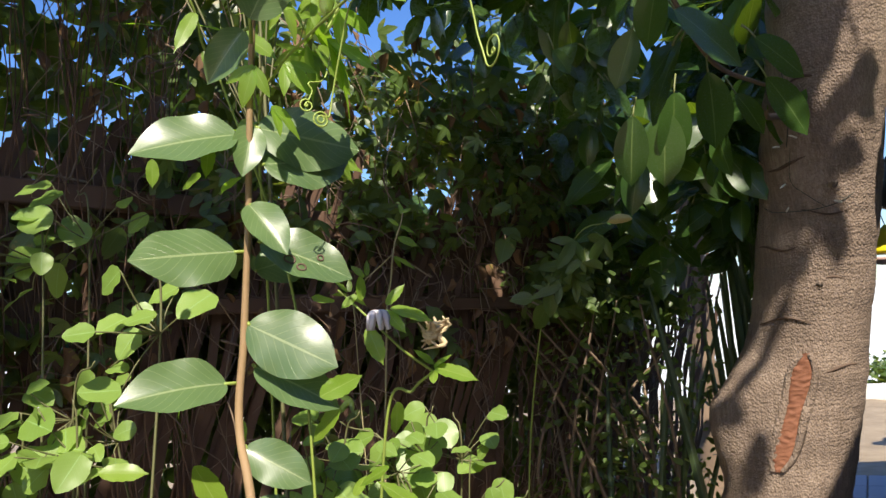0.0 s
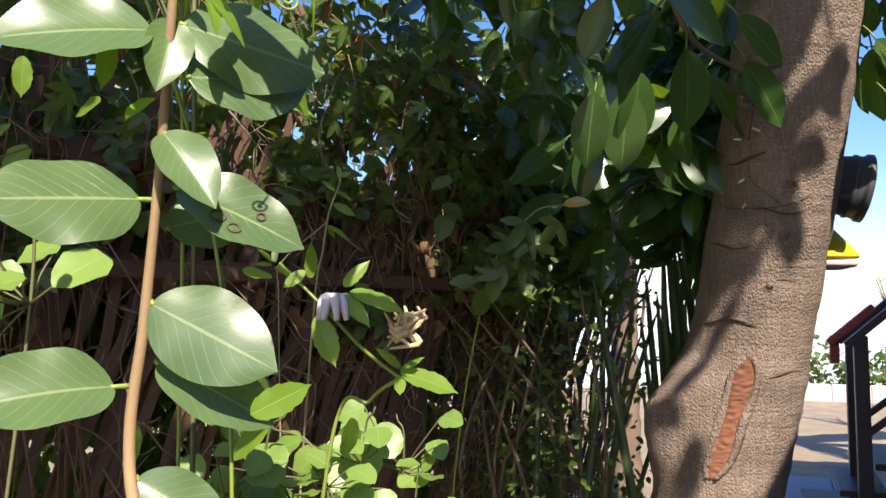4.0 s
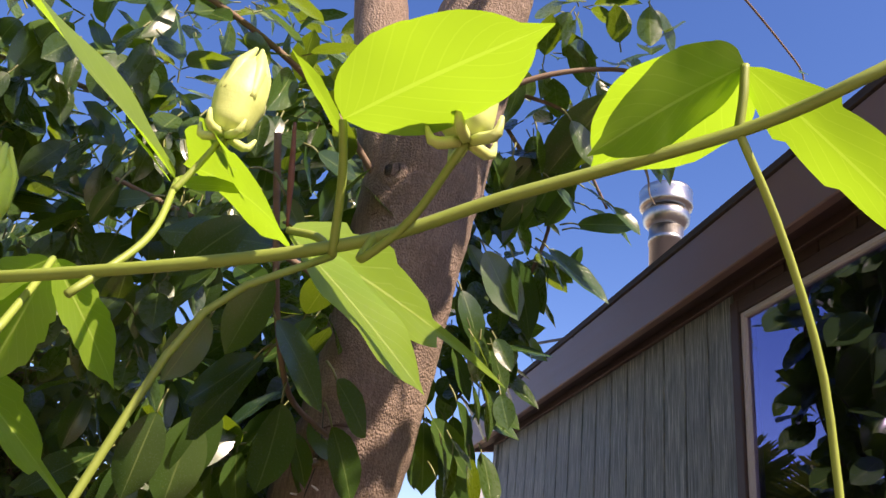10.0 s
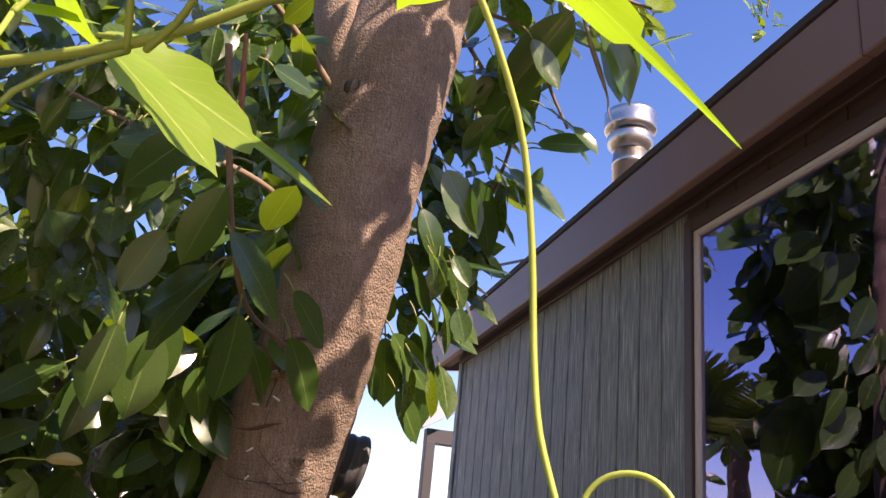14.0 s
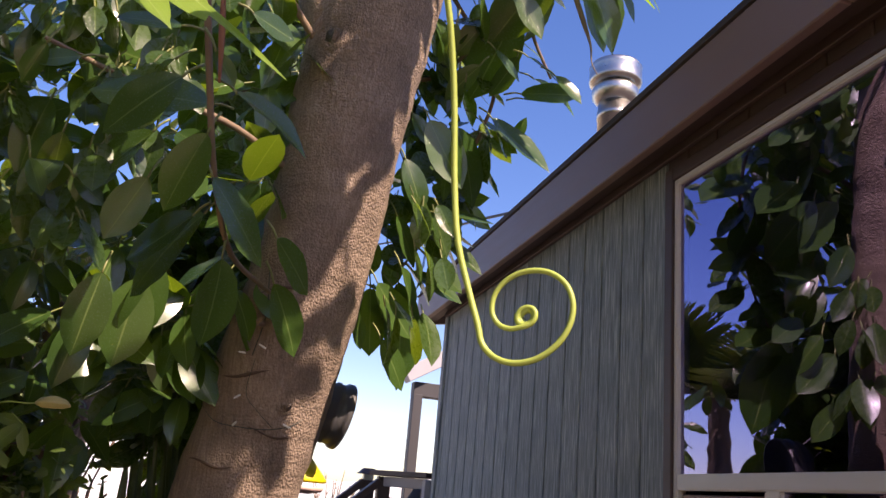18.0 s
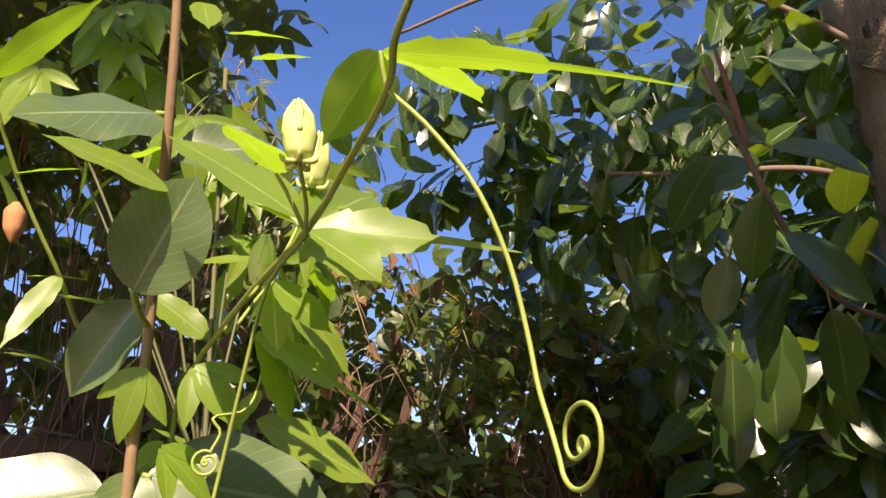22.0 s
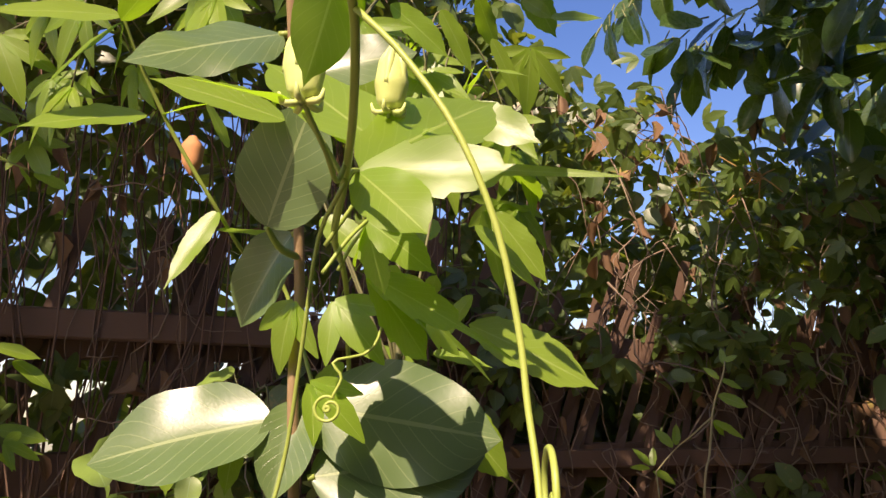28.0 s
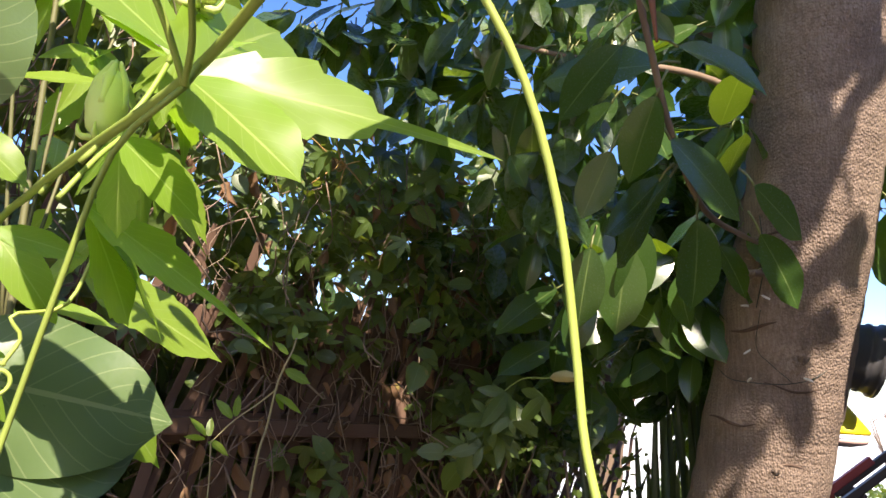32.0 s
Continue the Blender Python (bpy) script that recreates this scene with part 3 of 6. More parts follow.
hang(part("landing_skirt", box(1.75, 3.6, 4.95, 6.35, 0.0, 0.698, 0.003), DECK), stairs)
for y in (5.18, 5.75):
    hang(part("handrail", beam((1.47, y, 1.575), (0.92, y, 1.09), 0.09, 0.045), DECK), stairs)
    hang(part("lower_rail", beam((1.50, y, 0.95), (0.97, y, 0.52), 0.04, 0.04), DECK), stairs)
    hang(part("post", box(0.96, 1.04, y - 0.04, y + 0.04, 0.0, 1.15, 0.005), DECK), stairs)
hang(part("post", box(1.455, 1.535, 5.14, 5.22, 0.0, 1.605, 0.005), DECK), stairs)
hang(part("post", box(1.545, 1.585, 5.20, 5.25, 0.0, 1.48, 0.004), DECK), stairs)
hang(part("top_rail", beam((1.455, 5.23, 1.625), (1.715, 4.76, 1.625), 0.13, 0.032), DECK), stairs)
hang(part("sub_rail", beam((1.49, 5.17, 1.575), (1.69, 4.81, 1.575), 0.035, 0.06), GREYWOOD), stairs)
hang(part("end_post", box(1.655, 1.695, 4.735, 4.80, 0.76, 1.60, 0.004), GREYWOOD), stairs)
hang(part("side_panel", box(1.705, 1.745, 4.735, 5.02, 0.76, 1.60, 0.003), DECK), stairs)
for x in (2.2, 2.55):
    hang(part("baluster", box(x - 0.04, x + 0.04, 6.04, 6.12, 0.76, 1.60, 0.004), DECK), stairs)
hang(part("rail_end", beam((1.14, 5.75, 1.325), (0.86, 5.75, 1.08), 0.1, 0.05), RED), stairs)
hang(part("rail_end", box(0.865, 0.925, 5.72, 5.78, 0.95, 1.13, 0.005), RED), stairs)

lantern = thing("post_lamp", (1.50, 5.75, 0), "square solar lamp on a dark timber post", "lamp")
hang(part("post", box(1.455, 1.545, 5.705, 5.795, 0, 1.585, 0.005), DECK), lantern)
hang(part("lamp_body", box(1.465, 1.535, 5.715, 5.785, 1.586, 1.625, 0.004), VINYL), lantern)
bm = bmesh.new()
bmesh.ops.create_cone(bm, cap_ends=True, segments=4, radius1=0.105, radius2=0.05, depth=0.04, matrix=Matrix.Translation((1.50, 5.75, 1.646)) @ Matrix.Rotation(radians(45), 4, "Z"))
hang(part("lamp_cap", bm, DECK), lantern)

# ---- fence ----
F0, FT, FN = Vector((-1.28, 0.19, 0)), Vector((0.259, 0.966, 0)), Vector((0.966, -0.259, 0))
FS0, FS1, FTOP = -2.8, 3.6, 1.82


def on_fence(s, z, out=0.0):
    return F0 + FT * s + FN * out + Vector((0, 0, z))


fence = tagged(new("fence"), "weathered woven lath fence overgrown with vines", "fence", kind="structure")
for z in (0.5, 1.42, 1.69):
    part("rail", beam(on_fence(FS0, z, -0.03), on_fence(FS1, z, -0.03), 0.045, 0.085), LATH, fence)
part("front_rail", beam(on_fence(-1.4, 1.73, 0.045), on_fence(1.05, 1.70, 0.045), 0.03, 0.06), LATH, fence)
part("front_rail", beam(on_fence(0.9, 1.43, 0.04), on_fence(2.9, 1.41, 0.04), 0.02, 0.045), LATH, fence)
s = FS0
while s < FS1:
    part("post", beam(on_fence(s, -0.1, -0.09), on_fence(s, FTOP + 0.05, -0.09), 0.08, 0.08), LATH, fence)
    s += 1.55
lath_mesh = [bpy.data.meshes.new("lath") for _ in range(4)]
for k, me in enumerate(lath_mesh):
    rl = random.Random(k)
    bm = bmesh.new()
    bmesh.ops.create_grid(bm, x_segments=1, y_segments=7, size=0.5)
    for v in bm.verts:
        yy = v.co.y + 0.5
        v.co = Vector((v.co.x * (0.026 + 0.006 * rl.random()), 0.016 * (1 if int(round(yy * 7)) % 2 else -1), yy * (FTOP + rl.uniform(-0.08, 0.06))))
    bmesh.ops.solidify(bm, geom=bm.faces[:], thickness=0.006)
    bm.to_mesh(me)
    bm.free()
    me.materials.append(LATH)
rng = random.Random(11)
s, k = FS0, 0
while s < FS1:
    ob = part("lath", lath_mesh[k % 4], None, fence)
    ob.matrix_local = Matrix.Translation(on_fence(s, 0.0, 0.012 * rng.uniform(-1, 1))) @ Matrix((FT, FN, Vector((0, 0, 1)))).transposed().to_4x4() @ Matrix.Rotation(radians(rng.gauss(20, 4)), 4, "Y") @ Matrix.Diagonal((1.0, 1, rng.uniform(0.98, 1.12), 1))
    s += rng.uniform(0.021, 0.031)
    k += 1

# ---- rubber fig ----
TRUNK = [(0.22, 2.50, -0.05), (0.25, 2.50, 0.46), (0.30, 2.50, 0.69), (0.385, 2.50, 1.02), (0.455, 2.47, 1.40), (0.53, 2.37, 1.83), (0.592, 2.26, 2.25), (0.618, 2.18, 2.6), (0.665, 2.08, 2.99), (0.74, 1.98, 3.4), (0.82, 1.90, 3.9), (0.80, 1.88, 4.6)]
TRUNK_R = [0.30, 0.215, 0.200, 0.188, 0.186, 0.186, 0.180, 0.186, 0.192, 0.15, 0.12, 0.07]
fig = thing("rubber_fig", (0.25, 2.50, 0), "tall rubber fig with a leaning grey-brown trunk", "tree")


def trunk_mesh():
    v, f = tube(TRUNK, TRUNK_R, 56, 200, 0.03)
    out = []
    for p in v:
        p = Vector(p)
        lump = Vector((0.14, 2.36, 1.0)) - p
        d = lump.length
        if d < 0.36 and p.x < 0.42:
            w = (1 - d / 0.36) ** 2
            p = p + Vector((-0.19, -0.06, 0.0)) * w
        ring = noise.noise(Vector((p.x * 2, p.y * 2, p.z * 15))) * 0.004
        c = Vector((np.interp(p.z, [q[2] for q in TRUNK], [q[0] for q in TRUNK]), np.interp(p.z, [q[2] for q in TRUNK], [q[1] for q in TRUNK]), p.z))
        r = (p - c)
        if r.length > 1e-4:
            p = p + r.normalized() * (ring + 0.004 * noise.noise(p * 30))
        out.append(p)
    return mesh_from("trunk", out, f, BARK)


trunk = hang(part("trunk", trunk_mesh()), fig)
trunk["label"] = "smooth grey-brown trunk with ring scars"


# ---- fitted places ----
STEM_LINE = [(0.104, 0.024, 1.101), (0.065, 0.048, 1.233), (0.068, 0.056, 1.321), (0.080, 0.055, 1.433), (0.100, 0.041, 1.543), (0.106, 0.040, 1.599), (0.146, 0.009, 1.745), (0.165, -0.010, 1.840)]

STEM_LEFT = [
    ((0.091, 0.041, 1.523), (0.034, -0.052, 1.506)),
    ((0.073, 0.053, 1.408), (0.031, -0.052, 1.401)),
    ((0.059, 0.047, 1.278), (0.022, -0.056, 1.282)),
    ((0.090, 0.031, 1.170), (0.081, -0.028, 1.132)),
    ((0.139, 0.013, 1.729), (0.127, -0.071, 1.698)),
]

STEM_RIGHT = [
    ((0.082, 0.052, 1.457), (0.135, 0.045, 1.408)),
    ((0.080, 0.064, 1.419), (0.163, 0.118, 1.382)),
    ((0.068, 0.055, 1.338), (0.160, 0.083, 1.289)),
    ((0.068, 0.062, 1.295), (0.147, 0.108, 1.255)),
    ((0.067, 0.047, 1.217), (0.130, 0.073, 1.180)),
    ((0.095, 0.048, 1.531), (0.169, 0.134, 1.512)),
    ((0.077, 0.046, 1.165), (0.123, 0.074, 1.136)),
    ((0.098, 0.023, 1.117), (0.134, 0.030, 1.106)),
    ((0.062, 0.079, 1.390), (0.098, 0.143, 1.411)),
    ((0.101, 0.040, 1.631), (0.068, 0.014, 1.577)),
    ((0.125, 0.028, 1.712), (0.166, 0.077, 1.731)),
    ((0.103, 0.045, 1.491), (0.152, 0.137, 1.504)),
    ((0.094, 0.052, 1.536), (0.104, 0.025, 1.483)),
]

SHOOT_A = [
    ((0.250, 1.384, 2.143), (0.182, 1.437, 1.982)),
    ((0.275, 1.417, 2.063), (0.418, 1.521, 1.925)),
    ((0.319, 1.544, 1.929), (0.320, 1.629, 1.737)),
    ((0.246, 1.496, 2.000), (0.123, 1.626, 1.912)),
    ((0.443, 1.694, 1.928), (0.537, 1.754, 1.774)),
    ((0.431, 1.634, 2.021), (0.543, 1.746, 1.928)),
    ((0.297, 1.297, 2.203), (0.470, 1.345, 2.148)),
    ((0.245, 1.262, 2.265), (0.289, 1.292, 2.211)),
    ((0.186, 1.336, 2.234), (0.046, 1.371, 2.107)),
    ((0.243, 1.411, 2.220), (-0.016, 1.482, 2.254)),
    ((0.355, 1.757, 1.915), (0.427, 1.778, 1.804)),
    ((0.133, 1.573, 2.094), (0.065, 1.608, 1.948)),
    ((0.266, 1.517, 2.014), (0.097, 1.693, 1.859)),
]

SHOOT_A_LINE = [(0.206, 1.259, 2.398), (0.242, 1.360, 2.221), (0.277, 1.448, 2.076), (0.330, 1.582, 1.961), (0.411, 1.730, 1.931), (0.477, 1.867, 1.929)]

SHOOT_B = [
    ((-0.055, 1.560, 2.341), (-0.150, 1.549, 2.311)),
    ((0.153, 1.436, 2.401), (0.019, 1.420, 2.390)),
    ((0.139, 1.570, 2.389), (0.096, 1.582, 2.355)),
    ((-0.150, 1.742, 2.150), (-0.115, 1.777, 2.071)),
    ((-0.091, 1.730, 2.223), (-0.117, 1.829, 2.096)),
    ((-0.053, 1.771, 2.131), (0.023, 1.801, 2.084)),
    ((-0.123, 1.539, 2.347), (-0.165, 1.570, 2.257)),
    ((0.102, 1.745, 2.272), (-0.068, 1.890, 2.127)),
    ((0.035, 1.900, 1.940), (-0.003, 1.931, 1.728)),
    ((0.120, 1.966, 1.956), (0.088, 2.003, 1.722)),
    ((0.154, 1.958, 2.005), (0.126, 2.001, 1.770)),
    ((0.291, 1.609, 2.574), (0.397, 1.682, 2.564)),
]

SHOOT_R1 = [
    ((1.199, 1.988, 3.210), (1.044, 2.132, 2.986)),
    ((1.148, 2.134, 3.132), (1.068, 2.331, 2.855)),
    ((1.382, 1.957, 3.242), (1.522, 2.030, 3.056)),
    ((1.345, 2.009, 3.198), (1.456, 2.090, 3.017)),
    ((1.185, 2.208, 3.002), (1.133, 2.304, 2.869)),
    ((1.238, 2.266, 2.875), (1.409, 2.186, 2.898)),
    ((1.259, 2.222, 2.937), (1.435, 2.200, 2.855)),
    ((1.126, 2.441, 2.852), (1.387, 2.385, 2.659)),
    ((1.263, 2.433, 2.785), (1.304, 2.378, 2.863)),
    ((1.484, 1.909, 3.239), (1.605, 1.930, 3.130)),
    ((1.239, 2.053, 3.197), (1.225, 2.177, 3.029)),
    ((1.060, 2.176, 3.111), (0.976, 2.278, 2.988)),
]

SHOOT_R2 = [
    ((1.050, 2.453, 2.747), (1.159, 2.524, 2.513)),
    ((0.898, 2.321, 2.946), (1.022, 2.374, 2.797)),
    ((1.053, 2.545, 2.533), (1.245, 2.510, 2.480)),
    ((0.876, 2.484, 2.633), (0.949, 2.535, 2.466)),
    ((0.919, 2.565, 2.211), (1.004, 2.622, 1.839)),
    ((0.824, 2.590, 2.181), (0.861, 2.634, 1.943)),
    ((0.903, 2.574, 2.189), (1.026, 2.578, 2.059)),
    ((0.962, 2.544, 2.255), (1.147, 2.526, 2.150)),
    ((1.003, 2.569, 2.333), (1.102, 2.559, 2.282)),
    ((0.858, 2.574, 2.407), (0.986, 2.579, 2.311)),
    ((0.819, 2.654, 2.152), (0.951, 2.645, 2.085)),
    ((0.944, 2.256, 3.036), (0.953, 2.345, 2.881)),
    ((1.017, 2.614, 2.527), (1.220, 2.528, 2.605)),
    ((1.018, 2.361, 3.044), (1.095, 2.380, 2.979)),
]

SHOOT_R_LINE = [(0.873, 2.234, 3.282), (1.064, 2.314, 3.100), (1.164, 2.378, 2.947), (1.131, 2.497, 2.737), (1.044, 2.570, 2.473), (0.923, 2.606, 2.264)]

SHOOT_R_LINE2 = [(0.847, 2.150, 3.310), (1.138, 2.127, 3.240), (1.243, 2.202, 3.083), (1.332, 2.243, 2.966)]

CL_A = [(-0.189, 1.855, 2.413), (-0.128, 2.013, 2.618), (0.048, 1.988, 2.488), (-0.236, 2.229, 2.339), (-0.063, 2.243, 2.399), (-0.174, 2.211, 2.067), (0.016, 2.218, 2.171), (-0.046, 2.159, 1.912), (0.156, 2.296, 1.904), (-0.146, 2.378, 1.808), (0.259, 2.181, 1.964), (0.340, 2.078, 2.327), (0.322, 2.054, 2.642), (0.343, 2.145, 2.121), (-0.350, 2.153, 2.716), (0.108, 2.179, 2.835), (0.364, 2.077, 2.822), (0.076, 2.415, 1.775), (0.247, 2.433, 1.730), (-0.107, 2.617, 1.671)]

CL_B = [(-0.502, 1.834, 2.805), (-0.334, 1.903, 2.789), (-0.150, 1.861, 2.928), (0.023, 1.941, 2.854), (-0.449, 1.950, 2.640), (-0.210, 2.001, 2.676), (0.154, 1.850, 3.007), (0.248, 1.935, 2.891), (0.024, 2.033, 2.696), (-0.332, 2.038, 2.538), (-0.469, 2.033, 2.450), (-0.446, 1.739, 2.972), (-0.209, 1.731, 3.082), (0.050, 1.700, 3.179), (-0.569, 1.725, 2.921)]

CL_E = [(1.045, 2.048, 3.416), (1.239, 2.050, 3.326), (1.320, 1.912, 3.441), (1.497, 1.931, 3.314), (1.085, 2.183, 3.228), (1.103, 1.896, 3.559), (1.333, 1.774, 3.575), (0.967, 2.359, 3.015), (1.087, 2.421, 2.839), (0.969, 2.545, 2.638)]

CL_C = [(-0.691, 1.498, 2.885), (-0.640, 1.614, 2.776), (-0.902, 1.675, 2.855), (-0.688, 1.815, 2.637), (-0.470, 1.740, 2.735), (-0.321, 1.648, 2.775), (-0.264, 1.696, 2.523), (-0.129, 1.702, 2.603), (-0.035, 1.712, 2.406), (-0.284, 1.872, 2.402), (-0.049, 1.781, 2.234), (-0.535, 1.969, 2.498), (-0.893, 1.953, 2.654), (0.128, 1.624, 2.424), (0.010, 1.613, 2.612), (-0.198, 1.876, 2.163), (-0.033, 1.841, 2.067), (-1.104, 1.731, 2.764), (-0.430, 1.497, 2.903), (-0.160, 1.566, 2.793), (0.102, 1.585, 2.693)]

VINE_MAIN = [(0.115, 0.066, 1.588), (0.181, 0.024, 1.593), (0.245, -0.018, 1.592), (0.300, -0.046, 1.598), (0.329, -0.061, 1.608), (0.363, -0.082, 1.618), (0.377, -0.097, 1.623), (0.393, -0.106, 1.634)]

VINE_TENDRIL = [
    (0.363, -0.082, 1.618),
    (0.374, -0.076, 1.604),
    (0.385, -0.069, 1.584),
    (0.391, -0.063, 1.562),
    (0.394, -0.060, 1.540),
    (0.396, -0.060, 1.525),
    (0.399, -0.061, 1.514),
]

COIL = [(0.410, -0.069, 1.507)]

VINE_LEAF_A = [
    ((0.291, -0.036, 1.604), (0.360, 0.016, 1.599)),
    ((0.291, -0.036, 1.604), (0.325, -0.033, 1.579)),
    ((0.289, -0.034, 1.606), (0.258, 0.060, 1.671)),
]

VINE_LEAF_B = [
    ((0.297, -0.060, 1.617), (0.322, -0.107, 1.612)),
    ((0.297, -0.058, 1.616), (0.286, -0.056, 1.634)),
]

VINE_LEAF_C = [
    ((0.363, -0.085, 1.630), (0.335, -0.079, 1.609)),
    ((0.363, -0.085, 1.630), (0.449, -0.054, 1.610)),
    ((0.363, -0.083, 1.631), (0.364, -0.018, 1.650)),
]

VINE_LEAF_D = [
    ((0.240, 0.000, 1.602), (0.259, 0.021, 1.580)),
    ((0.240, 0.000, 1.602), (0.230, 0.014, 1.573)),
    ((0.240, 0.000, 1.602), (0.214, 0.008, 1.588)),
]

VINE_LEAF_E = [
    ((0.262, -0.006, 1.625), (0.190, -0.025, 1.690)),
    ((0.263, -0.010, 1.622), (0.281, 0.006, 1.634)),
    ((0.262, -0.010, 1.622), (0.246, -0.022, 1.634)),
]

VINE_PETIOLES = [
    ((0.300, -0.046, 1.596), (0.299, -0.054, 1.608), (0.297, -0.060, 1.617)),
    ((0.307, -0.050, 1.600), (0.305, -0.052, 1.594), (0.312, -0.060, 1.600), (0.318, -0.071, 1.611)),
    ((0.252, -0.026, 1.586), (0.262, -0.018, 1.604), (0.263, -0.008, 1.624)),
    ((0.263, -0.010, 1.620), (0.267, -0.010, 1.628), (0.271, -0.010, 1.637)),
    ((0.300, -0.046, 1.596), (0.297, -0.042, 1.601), (0.291, -0.036, 1.604)),
    ((0.363, -0.082, 1.618), (0.363, -0.084, 1.624), (0.363, -0.085, 1.630)),
    ((0.240, -0.020, 1.578), (0.241, -0.010, 1.592), (0.240, 0.000, 1.602)),
    ((0.200, 0.010, 1.588), (0.206, 0.014, 1.600), (0.212, 0.020, 1.610)),
]

VINE_BUDS = [
    ((0.318, -0.071, 1.611), (0.316, -0.070, 1.634)),
    ((0.271, -0.010, 1.637), (0.274, -0.010, 1.661)),
    ((0.212, 0.020, 1.610), (0.213, 0.022, 1.636)),
]

TENDRIL_B = [(0.300, -0.046, 1.596), (0.280, -0.044, 1.582), (0.268, -0.042, 1.552), (0.257, -0.041, 1.516), (0.255, -0.045, 1.495)]

COIL_B = [(0.251, -0.052, 1.490)]

TENDRIL_C = [(0.206, 0.034, 1.590), (0.202, 0.034, 1.569), (0.198, 0.029, 1.553), (0.193, 0.013, 1.548), (0.195, 0.016, 1.541), (0.193, 0.013, 1.533)]

COIL_C = [(0.191, 0.011, 1.527)]

SHOOT2 = [(0.099, -0.073, 1.778), (0.081, -0.059, 1.738), (0.069, -0.027, 1.688), (0.066, 0.006, 1.643), (0.050, 0.033, 1.620), (0.040, 0.071, 1.588)]

SHOOT2_LEAVES = [
    ((0.082, -0.061, 1.740), (0.084, -0.130, 1.725)),
    ((0.067, -0.039, 1.692), (0.068, -0.105, 1.675)),
    ((0.069, -0.032, 1.693), (0.087, 0.001, 1.707)),
    ((0.164, -0.001, 1.668), (0.146, -0.062, 1.685)),
    ((0.080, -0.060, 1.737), (0.056, -0.096, 1.700)),
    ((0.080, -0.060, 1.737), (0.067, -0.057, 1.707)),
    ((0.066, 0.006, 1.643), (0.067, -0.025, 1.595)),
    ((0.064, 0.007, 1.632), (0.086, 0.055, 1.629)),
    ((0.086, -0.062, 1.735), (0.130, -0.032, 1.790)),
]

MID_LEAVES = [
    ((-0.067, 0.305, 1.608), (0.008, 0.400, 1.554)),
    ((0.069, 0.200, 1.661), (0.097, 0.245, 1.612)),
    ((0.104, 0.107, 1.537), (0.117, 0.123, 1.484)),
    ((0.116, 0.124, 1.540), (0.135, 0.176, 1.486)),
    ((0.045, 0.241, 1.830), (0.046, 0.276, 1.779)),
    ((0.097, 0.148, 1.804), (0.097, 0.179, 1.765)),
    ((0.041, 0.143, 1.831), (0.055, 0.191, 1.797)),
    ((0.044, 0.103, 1.560), (0.076, 0.062, 1.527)),
    ((0.059, 0.027, 1.518), (0.059, 0.021, 1.480)),
    ((-0.001, 0.009, 1.507), (0.000, 0.008, 1.477)),
    ((0.020, 0.250, 1.690), (0.000, 0.295, 1.622)),
    ((0.050, 0.235, 1.680), (0.075, 0.270, 1.625)),
]

# a drooping lobed leaf beside the coil
HAND_H = [
    ((0.214, 0.016, 1.586), (0.203, 0.062, 1.549)),
    ((0.214, 0.016, 1.586), (0.262, 0.068, 1.547)),
    ((0.212, 0.020, 1.586), (0.160, 0.150, 1.549)),
]

RED_BUD = [
    ((-0.007, 0.015, 1.700)),
]

LOW_SHOOT = [
    ((0.127, 0.174, 1.362), (0.113, 0.162, 1.348)),
    ((0.151, 0.195, 1.349), (0.168, 0.208, 1.372)),
    ((0.159, 0.190, 1.345), (0.201, 0.211, 1.330)),
    ((0.154, 0.186, 1.343), (0.181, 0.185, 1.317)),
    ((0.134, 0.181, 1.326), (0.151, 0.182, 1.284)),
    ((0.125, 0.185, 1.356), (0.127, 0.184, 1.386)),
    ((0.182, 0.239, 1.277), (0.232, 0.250, 1.262)),
    ((0.182, 0.239, 1.277), (0.199, 0.252, 1.291)),
    ((0.182, 0.238, 1.274), (0.190, 0.221, 1.260)),
    ((0.182, 0.239, 1.280), (0.165, 0.227, 1.299)),
]

LOW_LINE = [(0.102, 0.175, 1.369), (0.139, 0.185, 1.331), (0.160, 0.213, 1.297), (0.182, 0.238, 1.272)]

LOW_ROOT = [(0.182, 0.238, 1.272), (0.154, 0.238, 1.252), (0.116, 0.233, 1.198)]

LOW_FLOWERS = [(0.153, 0.174, 1.342), (0.194, 0.228, 1.315)]

ROUND_SPOTS = [
    ((-0.117, 0.451, 1.146)),
    ((-0.051, 0.501, 1.124)),
    ((-0.039, 0.575, 1.139)),
    ((-0.054, 0.422, 1.081)),
    ((-0.001, 0.457, 1.055)),
    ((-0.014, 0.649, 1.120)),
    ((0.047, 0.545, 1.031)),
    ((0.089, 0.621, 1.001)),
    ((-0.368, 0.169, 1.247)),
    ((-0.322, 0.139, 1.199)),
    ((-0.372, 0.249, 1.205)),
    ((-0.395, 0.110, 1.185)),
    ((-0.422, 0.167, 1.470)),
    ((-0.426, 0.250, 1.509)),
    ((-0.102, 0.381, 1.086)),
    ((-0.157, 0.131, 1.356)),
    ((0.056, 0.484, 1.015)),
]

WIRE1 = [(0.450, 2.122, 1.823), (0.439, 2.138, 1.724), (0.477, 2.143, 1.676), (0.526, 2.145, 1.633)]

WIRE2 = [(0.319, 2.264, 1.692), (0.364, 2.180, 1.641), (0.422, 2.150, 1.628), (0.519, 2.136, 1.628), (0.600, 2.156, 1.659), (0.682, 2.237, 1.749)]

BULBS = [(0.474, 2.106, 1.851), (0.425, 2.130, 1.716), (0.418, 2.140, 1.630), (0.421, 2.110, 1.836), (0.454, 2.089, 1.934), (0.555, 2.131, 1.646)]

